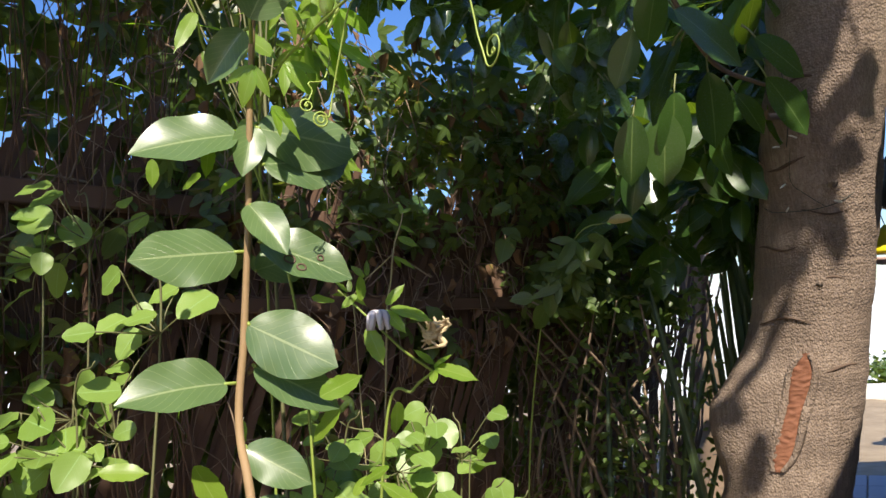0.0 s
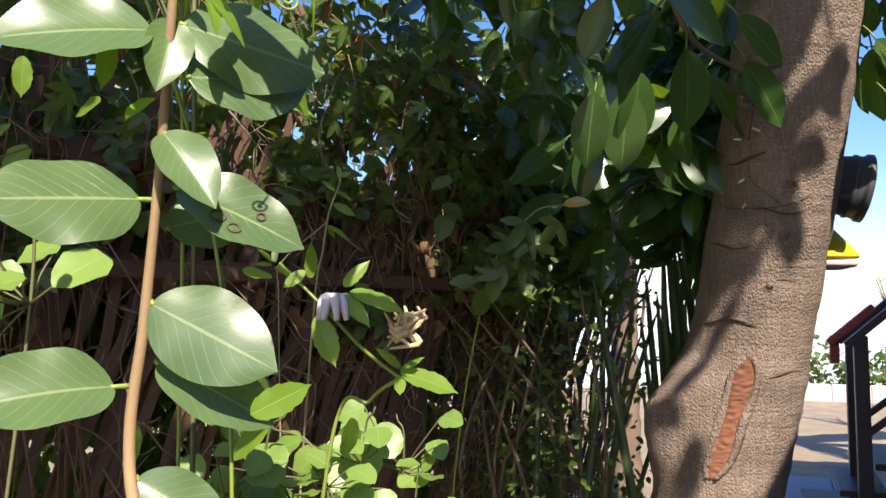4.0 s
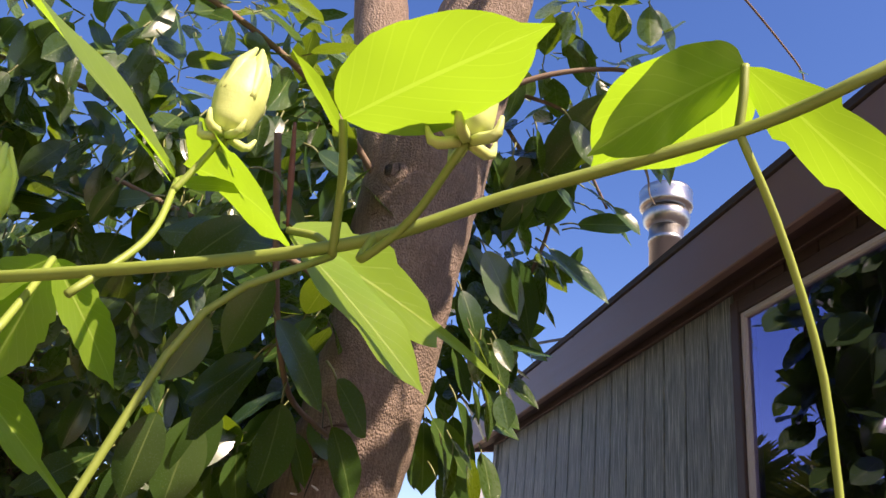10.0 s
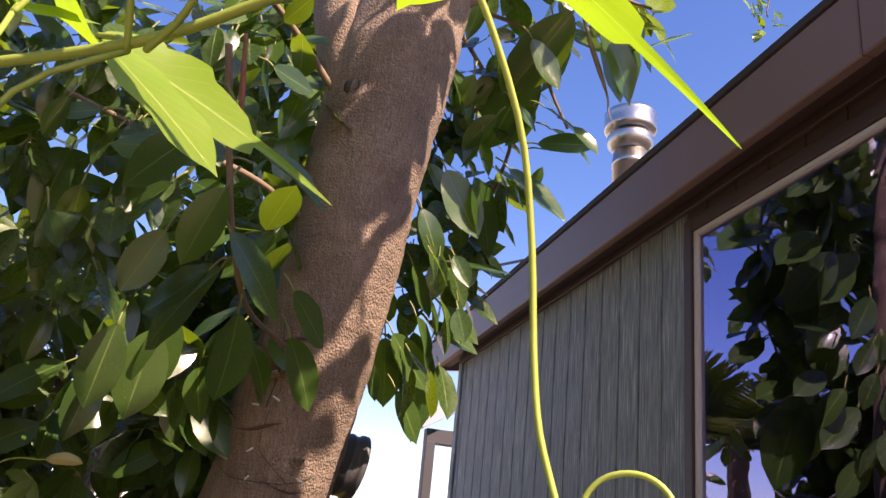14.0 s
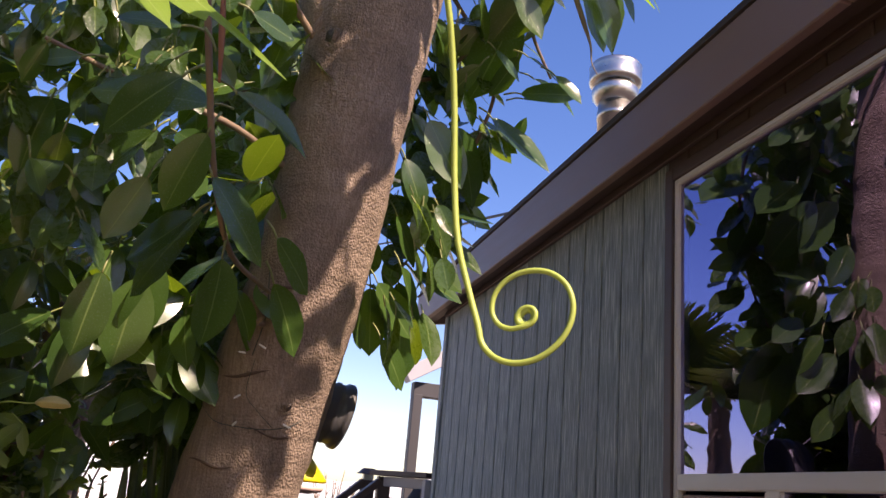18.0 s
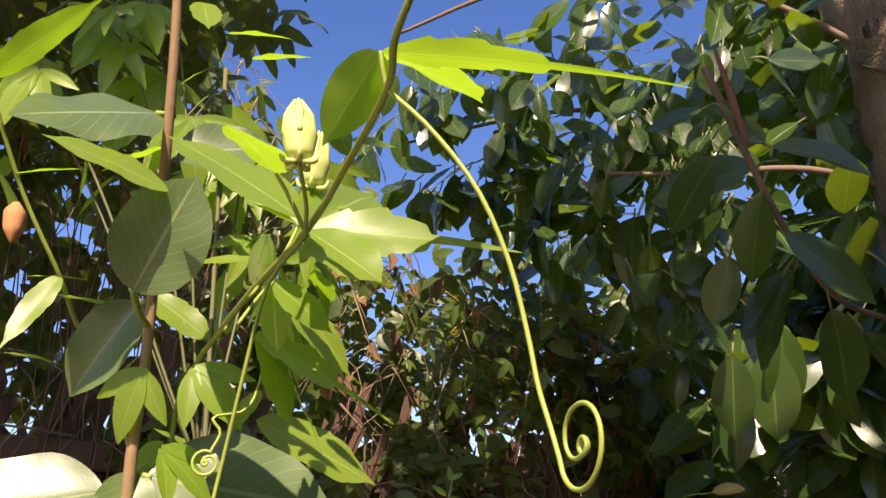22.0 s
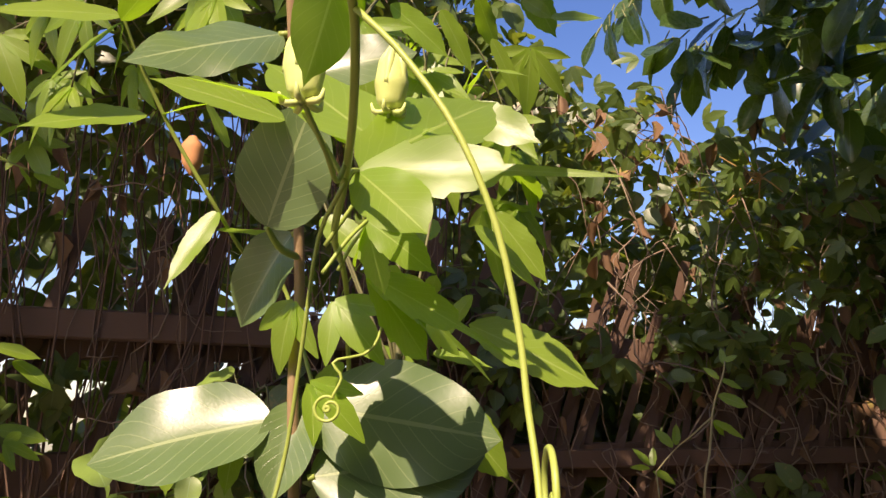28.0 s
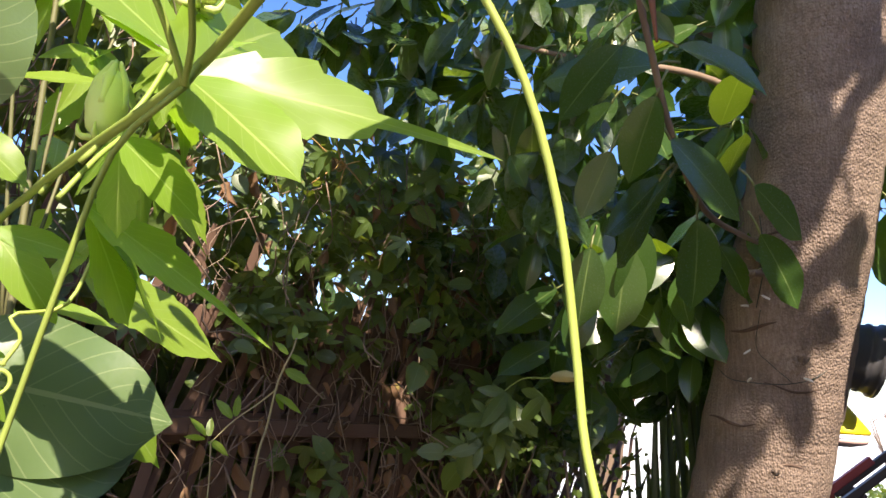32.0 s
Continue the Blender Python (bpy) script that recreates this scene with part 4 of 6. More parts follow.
TWIGS_ORANGE = [(-0.708, 1.912, 2.196)]

KNOTS = [(0.554, 2.172, 1.699), (0.485, 2.455, 1.393), (0.524, 1.747, 2.793), (0.433, 2.384, 1.158), (0.350, 2.299, 0.822)]

SPRIG = [(2.319, 2.469, 4.106), (2.413, 2.536, 3.957), (2.408, 2.575, 3.919)]


# ---- rubber fig: limbs and leaves ----
rng = random.Random(21)
rubber_meshes = [shape_mesh("leaf", s, RUBBER) for s in RUBBER_SHAPES]
TOWARD = Vector((0.25, -0.85, 0.5))


def fig_part(name, me, label=""):
    ob = hang(part(name, me), fig)
    if label:
        ob["label"] = label
    return ob


def put_leaf(mesh, m, parent):
    ob = part("leaf", mesh)
    ob.matrix_basis = m
    return hang(ob, parent)


RIGHT_LEAVES = [
    ((1.189, 1.897, 3.188), (1.05, 2.108, 2.966)),
    ((0.9, 1.97, 3.25), (0.898, 2.086, 3.115)),
    ((1.297, 1.922, 3.206), (1.475, 1.953, 2.974)),
    ((1.311, 1.823, 3.148), (1.483, 1.802, 3.125)),
    ((1.259, 2.022, 2.847), (1.355, 1.997, 2.767)),
    ((1.2, 2.183, 2.845), (1.39, 2.098, 2.856)),
    ((1.043, 2.177, 2.915), (0.94, 2.261, 2.808)),
    ((1.102, 2.185, 2.732), (1.305, 2.16, 2.555)),
    ((0.996, 2.226, 2.692), (1.137, 2.331, 2.459)),
    ((0.985, 2.276, 2.389), (1.163, 2.25, 2.395)),
    ((0.857, 2.143, 3.041), (0.972, 2.168, 2.875)),
    ((0.846, 2.272, 2.731), (0.931, 2.311, 2.633)),
    ((0.832, 2.242, 2.547), (0.919, 2.241, 2.377)),
    ((0.964, 2.358, 2.26), (1.104, 2.349, 2.158)),
    ((0.879, 2.357, 2.21), (0.979, 2.414, 2.06)),
    ((0.81, 2.375, 2.147), (0.949, 2.429, 1.982)),
]

RIGHT_LEAVES_TOP = [
    ((0.833, 2.322, 1.951), (0.942, 2.354, 1.806)),
    ((0.739, 2.347, 2.037), (0.795, 2.405, 1.924)),
    ((0.918, 2.34, 2.473), (1.043, 2.33, 2.293)),
    ((1.077, 1.959, 3.098), (1.188, 1.992, 2.945)),
    ((1.413, 1.935, 3.216), (1.532, 1.958, 3.097)),
    ((1.073, 2.115, 2.952), (1.175, 2.115, 2.86)),
    ((0.929, 2.109, 3.011), (0.904, 2.177, 2.89)),
    ((0.984, 2.033, 3.085), (1.033, 2.117, 2.957)),
    ((1.182, 2.081, 2.93), (1.321, 2.103, 2.89)),
    ((0.805, 2.22, 2.874), (0.895, 2.286, 2.813)),
    ((1.005, 2.211, 2.86), (1.0, 2.324, 2.759)),
    ((0.902, 2.25, 2.709), (1.04, 2.279, 2.489)),
    ((1.098, 2.233, 2.711), (1.162, 2.3, 2.642)),
    ((0.85, 2.373, 2.391), (0.949, 2.411, 2.233)),
    ((0.975, 2.274, 2.582), (1.006, 2.29, 2.447)),
    ((1.472, 1.915, 3.146), (1.605, 1.826, 3.178)),
]

shoots = [(SHOOT_A, SHOOT_A_LINE), (SHOOT_B, None), (SHOOT_R1, SHOOT_R_LINE2), (SHOOT_R2, SHOOT_R_LINE), (RIGHT_LEAVES, None), (RIGHT_LEAVES_TOP, None)]
stalks = []
for leaves, line in shoots:
    if line:
        fig_part("limb", tubes("limb", [tube(line, [0.008, 0.007, 0.005], 8)], TWIG), "brown leafy shoot")
    for k, (a, b) in enumerate(leaves):
        a, b = Vector(a), Vector(b)
        side = TOWARD + Vector((rng.uniform(-0.2, 0.25), rng.uniform(-0.1, 0.1), rng.uniform(-0.3, 0.2)))
        put_leaf(rubber_meshes[k % 4], blade_pose(a, b, side, rng.uniform(-0.22, 0.22)), fig)
        back = (a - b).normalized() * 0.05 + Vector((0, 0.03, 0.015))
        stalks.append(tube([a + back, a + back * 0.4 + Vector((0, 0, 0.006)), a], [0.0035, 0.003, 0.0028], 5, 5))

FIG_LIMB_LINES = [
    [(0.60, 2.12, 2.75), (0.48, 2.12, 3.1), (0.38, 2.15, 3.7), (0.3, 2.1, 4.3)],
    [(0.50, 2.35, 1.95), (0.42, 2.05, 1.90), (0.42, 1.85, 1.86), (0.43, 1.74, 1.85)],
    [(0.58, 2.25, 2.35), (0.30, 2.05, 2.45), (0.02, 1.80, 2.42), (-0.15, 1.62, 2.40)],
    [(0.58, 2.2, 2.5), (0.1, 2.2, 2.75), (-0.4, 2.0, 2.85), (-0.9, 1.8, 2.8)],
    [(0.6, 2.15, 2.7), (0.2, 1.9, 3.0), (-0.3, 1.6, 3.05), (-0.7, 1.45, 2.95)],
    [(0.62, 2.15, 2.6), (0.8, 2.3, 2.85), (0.95, 2.35, 2.95), (1.1, 2.2, 3.1)],
    [(0.66, 2.05, 3.0), (0.9, 1.95, 3.2), (1.2, 1.9, 3.3), (1.45, 1.85, 3.25)],
    # limb added to carry the unseen shading clumps overhead
    [(0.75, 1.97, 3.45), (0.7, 1.0, 4.0), (0.5, -0.6, 4.05), (0.3, -2.6, 4.0)],
]
for k, pts in enumerate(FIG_LIMB_LINES):
    fig_part("limb", tubes("limb", [tube(pts, [0.115, 0.10, 0.08] if k == 0 else [0.012, 0.009, 0.005], 10, 24, 0.05)], TWIG if k else BARK))


def whorl(c, out, count, size, spread=1.0, droop=0.0):
    """Poses of the leaves round one shoot tip at c that points along out."""
    c, out = Vector(c), Vector(out).normalized()
    poses = []
    for i in range(count):
        a = i * 2.4 + rng.uniform(-0.4, 0.4)
        up = Vector((0, 0, 1))
        x = out.cross(up)
        x = x.normalized() if x.length > 0.05 else Vector((1, 0, 0))
        yv = x.cross(out)
        d = (x * math.cos(a) + yv * math.sin(a)) * spread + out * rng.uniform(0.1, 0.9) + Vector((0, 0, -rng.uniform(0.25, 1.0) - droop))
        d.normalize()
        base = c + d * rng.uniform(0.02, 0.07) - out * (0.028 * i) + Vector((rng.uniform(-1, 1), rng.uniform(-1, 1), rng.uniform(-1, 1))) * 0.02
        ln = size * rng.uniform(0.72, 1.2)
        side = Vector((0.1, -0.45, 0.75)) + Vector((rng.uniform(-0.5, 0.5), rng.uniform(-0.5, 0.4), 0))
        poses.append(blade_pose(base, base + d * ln, side, rng.uniform(-0.6, 0.6)))
        stalks.append(tube([base - d * 0.035, base], [0.0028, 0.0026], 4, 3, caps=False))
    return poses


BEHIND_RIGHT = [(0.86, 2.55, 2.54), (0.95, 2.47, 2.71), (0.95, 2.4, 2.93), (1.08, 2.34, 3.0), (1.0, 2.32, 3.13), (1.16, 2.28, 3.15), (0.93, 2.59, 2.35), (1.05, 2.55, 2.42), (0.90, 2.66, 2.20), (0.87, 2.46, 2.84), (1.18, 2.39, 2.77), (0.86, 2.41, 3.02), (1.08, 2.48, 2.56)]

near_poses, far_poses = [], []
for c in CL_A + CL_B:
    near_poses += whorl(c, (rng.uniform(-0.6, 0.4), -0.8, rng.uniform(-0.2, 0.4)), 8, 0.19)
for c in CL_C:
    far_poses += whorl(c, (rng.uniform(-0.4, 0.6), -0.6, rng.uniform(-0.7, 0.1)), 12, 0.125, 0.7, 0.8)
for c in CL_E:
    far_poses += whorl(c, (rng.uniform(0.0, 0.8), -0.5, rng.uniform(-0.5, 0.3)), 9, 0.17)
def open_sky(c):
    """Gaps between the boughs towards the fence."""
    return c[0] < -0.12 and noise.noise(Vector((c[0] * 2.4, c[2] * 2.4, c[1] * 0.4))) > (-0.10 if c[1] < 3.0 else -0.35)


for k in range(70):
    c = (rng.uniform(0.05, 0.50), rng.uniform(2.65, 3.2), rng.uniform(1.75, 3.7))
    far_poses += whorl(c, (rng.uniform(-0.6, 0.4), -0.8, rng.uniform(-0.3, 0.4)), 8, 0.185)
HANGING_BOUGHS = [(-0.83, 1.68, 2.61), (-0.73, 1.73, 2.63), (-0.61, 1.79, 2.64), (-0.5, 1.85, 2.64), (-0.78, 1.72, 2.55), (-0.66, 1.78, 2.55), (-0.54, 1.84, 2.54), (-0.5, 1.89, 2.43), (-0.61, 1.83, 2.42)]
for c in HANGING_BOUGHS:
    far_poses += whorl(c, (rng.uniform(-0.5, 0.3), -0.6, rng.uniform(-0.6, 0.0)), 4, 0.155, 0.9, 0.4)
TRUNK_SIDE = [(0.92, 2.12, 2.38), (0.95, 2.09, 2.22), (0.90, 2.15, 2.06)]
for c in TRUNK_SIDE:
    far_poses += whorl(c, (0.7, -0.2, -0.2), 5, 0.15, 0.7, 0.9)
for c in BEHIND_RIGHT:
    far_poses += whorl(c, (rng.uniform(0.2, 0.6), -0.5, rng.uniform(-0.5, 0.1)), 7, 0.175, 0.9, 0.3)
for k in range(95):
    c = (rng.uniform(-1.0, 0.55), rng.uniform(2.35, 3.3), rng.uniform(1.8, 3.7))
    if open_sky(c):
        continue
    far_poses += whorl(c, (rng.uniform(-0.6, 0.4), -0.8, rng.uniform(-0.3, 0.4)), 8, 0.165)
# leaf clumps added overhead, out of view, to shade the fence and thicket
for k in range(322):
    c = (rng.uniform(-1.0, 1.0), rng.uniform(-4.4, -0.2), rng.uniform(3.5, 4.4)) if k < 270 else (rng.uniform(0.35, 1.0), rng.uniform(-0.4, 0.25), rng.uniform(3.6, 4.3)) if k < 316 else (rng.uniform(1.0, 1.5), rng.uniform(-0.5, 0.4), rng.uniform(3.7, 4.2))
    if k < 270 and noise.noise(Vector((c[0] * 1.9, c[1] * 1.9, 5.0))) > 0.12:
        continue  # open patches in the added clumps that let dapples of sun through
    if 0.3 < c[0] < 0.75 and -2.3 < c[1] < -1.5:
        continue  # a gap in the added clumps that lets sun onto the vines on the fence
    far_poses += whorl(c, (rng.uniform(-0.6, 0.6), rng.uniform(-0.6, 0.6), 0.3), 10, 0.17)
for k in range(110):
    yy = rng.uniform(2.8, 5.2)
    c = (rng.uniform(max(-2.0, 0.45 - 0.60 * (yy + 0.2)), 0.35), yy, rng.uniform(1.9, 4.6))
    if open_sky(c):
        continue
    far_poses += whorl(c, (rng.uniform(-0.6, 0.4), rng.uniform(-0.8, 0.8), rng.uniform(-0.3, 0.4)), 8, 0.175)
for k in range(30):
    c = (rng.uniform(-0.65, -0.32), rng.uniform(2.7, 3.4), rng.uniform(1.3, 1.85)) if k < 16 else (rng.uniform(0.16, 0.36), rng.uniform(2.75, 3.3), rng.uniform(1.5, 1.9))
    far_poses += whorl(c, (rng.uniform(-0.6, 0.4), -0.8, rng.uniform(-0.3, 0.4)), 7, 0.16)
# unseen clumps set sunward of the trunk, to cast shade on its left part
for k in range(18):
    z0, u = rng.uniform(1.45, 2.75), rng.uniform(-1.3, -0.2)
    c = Vector((0.34 + 0.11 * z0 + 0.19 * u, 2.28 - 0.1 * (z0 - 1.6), z0))
    c = c + SUN_DIR * ((rng.uniform(3.7, 4.1) - z0) / SUN_DIR.z)
    far_poses += whorl(c, (rng.uniform(-0.5, 0.5), rng.uniform(-0.5, 0.5), 0.3), 7, 0.165)
for k, m in enumerate(near_poses):
    put_leaf(rubber_meshes[k % 4], m, fig)
crown = joined_leaves("crown", RUBBER_SHAPES, far_poses, RUBBER_FAR, None, "dense glossy dark green leaves, with unseen clumps added as sun shade")
hang(crown, fig)
tagged(fig_part("leaf_stalk_mass", tubes("leaf_stalk_mass", stalks, painted_material("pale green leaf stalk", (0.16, 0.22, 0.06), (0.20, 0.18, 0.07), 0.5)), "pale green leaf stalks"), kind="stuff")
fig_part("hanging_stipule", tubes("hanging_stipule", [tube([(0.235, 1.245, 2.42), (0.25, 1.25, 2.30), (0.262, 1.26, 2.20)], [0.004, 0.008, 0.003], 6)], GASH), "reddish leaf sheath")

fig_part("dangling_stalk", tubes("dangling_stalk", [tube([(1.25, 1.96, 3.25), (1.292, 1.972, 3.136), (1.337, 1.988, 3.048), (1.371, 2.001, 2.978), (1.384, 2.015, 2.924), (1.409, 2.02, 2.886)], [0.005, 0.009, 0.008, 0.004, 0.002, 0.0015], 7, 40, 0.3)], PALE_TWIG), "withered tan leaf stalk")
sprig_line = [(1.60, 1.75, 3.95), Vector(SPRIG[0]), Vector(SPRIG[1])]
fig_part("hanging_sprig", tubes("hanging_sprig", [tube([(0.80, 1.90, 3.75), (1.5, 2.1, 4.25), *sprig_line[1:]], [0.012, 0.006, 0.003], 6, 30)], TWIG), "thin hanging sprig with small leaves")
for k in range(16):
    c = Vector(SPRIG[1]) + Vector((rng.gauss(0, 0.06), rng.gauss(0, 0.05), rng.gauss(0.02, 0.06)))
    d = Vector((rng.uniform(-1, 1), rng.uniform(-0.6, 0.6), rng.uniform(-0.8, 0.7))).normalized()
    put_leaf(rubber_meshes[k % 4], blade_pose(c, c + d * 0.085, (0, -0.7, 0.7), rng.uniform(-0.5, 0.5)), fig)

# trunk details
for c, r in ((KNOTS[0], 0.020), (KNOTS[1], 0.014), ((0.52, 1.99, 2.79), 0.034)):
    v, f = tube([(0, 0, -0.02), (0, 0, 0.0), (0, 0, 0.008), (0, 0, 0.004)], [r * 1.8, r * 1.5, r, r * 0.3], 12, 9, 0.3)
    me = mesh_from("knot", v, f, BARK)
    ob = part("knot", me)
    d = Vector((0.05, -1, 0.1))
    zc = float(np.interp(c[2], [q[2] for q in TRUNK], [q[0] for q in TRUNK])), float(np.interp(c[2], [q[2] for q in TRUNK], [q[1] for q in TRUNK]))
    rr = float(np.interp(c[2], [q[2] for q in TRUNK], TRUNK_R))
    dx = max(-0.8, min(0.8, (c[0] - zc[0]) / rr))
    out = Vector((dx, -math.sqrt(1 - dx * dx), 0))
    ob.matrix_basis = Matrix.Translation(Vector((zc[0], zc[1], c[2])) + out * (rr - 0.004)) @ out.to_track_quat("Z", "Y").to_matrix().to_4x4()
    hang(ob, fig)


def on_trunk(u, z, lift=0.0):
    """A place on the trunk's skin: u -1 (left) to 1 (right) of the side that faces the garden."""
    zs = [q[2] for q in TRUNK]
    cx, cy, r = (float(np.interp(z, zs, w)) for w in ([q[0] for q in TRUNK], [q[1] for q in TRUNK], TRUNK_R))
    return Vector((cx + u * (r + lift), cy - math.sqrt(max(0.0, 1 - u * u)) * (r + lift), z))


def gash_mesh():
    v, f, rows, cols = [], [], 110, 10
    for j in range(rows + 1):
        t = j / rows
        z = 0.80 + t * 0.375
        mid = -0.13 + 0.17 * t
        half = (0.185 + 0.03 * math.sin(t * 9)) * min(1.0, 6 * t + 0.3, 5 * (1 - t) + 0.35)
        for i in range(cols + 1):
            s = i / cols * 2 - 1
            ridge = 0.004 * noise.noise(Vector((s * 1.6, z * 90, 1))) + 0.002 * noise.noise(Vector((s * 3, z * 230, 4)))
            v.append(on_trunk(mid + s * half, z + 0.006 * noise.noise(Vector((s * 3, z * 20, 9))), 0.012 * (1 - s ** 6) + ridge))
    for j in range(rows):
        for i in range(cols):
            a = j * (cols + 1) + i
            f.append((a, a + 1, a + cols + 2, a + cols + 1))
    return mesh_from("wound", v, f, GASH)


fig_part("wound", gash_mesh(), "long orange-red wound where the bark is torn")
rims = []
for s in (-1, 1):
    rims.append(tube([on_trunk(-0.13 + 0.17 * t + s * 0.195 * min(1, 6 * t + 0.3, 5 * (1 - t) + 0.35), 0.80 + 0.375 * t, 0.006) for t in np.linspace(0, 1, 12)], [0.009, 0.015, 0.011], 8, 60, 0.7))
fig_part("wound_rim", tubes("wound_rim", rims, BARK))
cracks = []
for u, z0, z1 in ((-0.55, 0.55, 0.98), (-0.75, 0.75, 1.02), (0.25, 0.62, 0.80), (0.62, 1.58, 1.72)):
    cracks.append(tube([on_trunk(u + 0.06 * math.sin(t * 7), z0 + (z1 - z0) * t, -0.002) for t in np.linspace(0, 1, 8)], [0.003, 0.006, 0.003], 6, 24, 0.4))
for v, f in cracks:
    fig_part("bark_ridge", mesh_from("bark_ridge", v, f, BARK))
ring_scars = []
for z, u0, u1 in ((1.28, -0.9, 0.1), (1.52, -0.95, -0.2), (2.12, -0.3, 0.85), (2.42, 0.0, 0.9), (2.66, -0.9, 0.3), (2.86, -0.6, 0.95), (1.95, 0.2, 0.9), (2.26, -0.8, -0.1), (2.97, -0.2, 0.9), (1.12, 0.1, 0.95), (2.55, 0.1, 0.7), (1.62, -0.2, 0.7), (1.78, -0.9, 0.0), (2.02, -0.7, 0.2), (2.34, -0.4, 0.5), (2.75, -0.2, 0.8), (1.40, 0.1, 0.9), (2.18, 0.3, 0.95), (2.62, 0.4, 0.95)):
    ring_scars.append(tube([on_trunk(u0 + (u1 - u0) * t, z + 0.012 * math.sin(t * 5 + z * 9), -0.001) for t in np.linspace(0, 1, 9)], [0.0012, 0.0055, 0.0012], 6, 26, 0.8))
for v, f in ring_scars:
    fig_part("ring_scar", mesh_from("ring_scar", v, f, SCAR))

lights = thing("fairy_lights", WIRE2[0], "string of tiny clear lights wound on the trunk", "string lights")
WIREMAT = material("dark green light wire", (0.02, 0.03, 0.02), 0.5)
CLEAR = material("clear white plastic bulb", (0.75, 0.74, 0.68), 0.25)


def snap(p, lift=0.004):
    zs = [q[2] for q in TRUNK]
    cx, r = (float(np.interp(p[2], zs, w)) for w in ([q[0] for q in TRUNK], TRUNK_R))
    return on_trunk(max(-0.99, min(0.99, (p[0] - cx) / r)), p[2], lift)


hang(part("wire", tubes("wire", [tube([snap(p) for p in WIRE1], [0.001], 5, 14), tube([snap(p) for p in WIRE2], [0.0013], 5, 30), tube([snap((0.44, 0, 1.83)), snap((0.46, 0, 1.95)), snap((0.45, 0, 2.08))], [0.0016], 5, 12)], WIREMAT)), lights)
for k, p in enumerate(BULBS):
    b0 = snap(p, 0.006)
    d = Vector((rng.uniform(-1, 1), -0.5, rng.uniform(-0.6, 0.8))).normalized()
    hang(part("bulb", tubes("bulb", [tube([b0, b0 + d * 0.008, b0 + d * 0.022, b0 + d * 0.027], [0.003, 0.0035, 0.003, 0.0008], 7, 8)], CLEAR)), lights)

pot = thing("hanging_pot", (0.765, 2.72, 1.74), "black ribbed plastic planter hung behind the trunk", "planter")
BLACK = painted_material("black plastic", (0.05, 0.05, 0.054), (0.08, 0.08, 0.084), 0.45, 40.0)
v, f = lathe([(0.09, -0.06), (0.10, -0.05), (0.104, -0.02), (0.110, -0.018), (0.110, -0.008), (0.106, -0.006), (0.110, 0.02), (0.117, 0.022), (0.118, 0.04), (0.110, 0.043), (0.10, 0.0)], 36)
ob = part("planter_body", mesh_from("planter_body", v, f, BLACK), None, pot)
ob.matrix_local = Matrix.Rotation(radians(22), 4, "Y") @ Matrix.Rotation(radians(8), 4, "Z") @ Matrix.Rotation(radians(80), 4, "Y")
ob = part("hanger", tubes("hanger", [tube([(0, 0, 0.0), (-0.06, -0.03, 0.1), (-0.14, -0.06, 0.16)], [0.003], 5)], BLACK), None, pot)
YELLOW = material("yellow plastic", (0.75, 0.62, 0.02), 0.35)
feeder = thing("bird_feeder", (0.70, 2.83, 1.53), "yellow plastic bird feeder hung behind the trunk", "feeder")
part("hood", mesh_from("hood", *lathe([(0.085, -0.03), (0.088, -0.02), (0.06, 0.015), (0.03, 0.05), (0.008, 0.075)], 24), YELLOW), None, feeder)
part("tray", mesh_from("tray", *lathe([(0.03, -0.07), (0.075, -0.06), (0.085, -0.045), (0.07, -0.05)], 24), material("faded pink plastic", (0.62, 0.40, 0.36), 0.5)), None, feeder)
part("cord", tubes("cord", [tube([(0, 0, 0.07), (-0.03, -0.02, 0.16), (-0.10, -0.12, 0.30)], [0.002], 5)], BLACK), None, feeder)

# ---- vines on the fence ----
rng = random.Random(5)
hedge = thing("fence_vine", on_fence(0.5, 0.0, 0.1), "passion vine thicket covering the fence", "vine")
hedge_meshes = [shape_mesh("leaf", s, HEDGE) for s in HEDGE_SHAPES]


def top_at(s):
    """Height of the thicket along the fence."""
    return 2.50 + 0.07 * math.sin(s * 2.3 + 1) + 0.07 * math.sin(s * 9.1) + 0.12 * max(0.0, min(1.0, (1.75 - s) / 0.5)) + 1.0 * min(1.0, max(0.0, (1.16 - s) / 0.3))


poses, backs = [], []
while len(poses) < 5200:
    s, out = rng.uniform(FS0, FS1), abs(rng.gauss(0.05, 0.09))
    z = rng.triangular(0.1, top_at(s), 2.0)
    clump = noise.noise(Vector((s * 1.7, z * 1.7, 3.0))) + 0.5 * noise.noise(Vector((s * 4, z * 4, 8.0)))
    if clump < ((0.30 if s > 0.9 else 0.10) if z < 1.62 else 0.25 if z < 2.1 and s < 1.2 else -0.15):
        continue
    p = on_fence(s, z, out - (0.05 if z > 1.8 else 0.0))
    d = Vector((rng.uniform(-1, 1), rng.uniform(-1, 0.5), rng.uniform(-1.2, 0.3))).normalized()
    side = FN * rng.uniform(0.2, 1.0) + Vector((rng.uniform(-0.5, 0.5), rng.uniform(-0.5, 0.5), rng.uniform(0.2, 1.0)))
    poses.append((out, blade_pose(p, p + d * rng.uniform(0.04, 0.085), side, rng.uniform(-0.5, 0.5))))
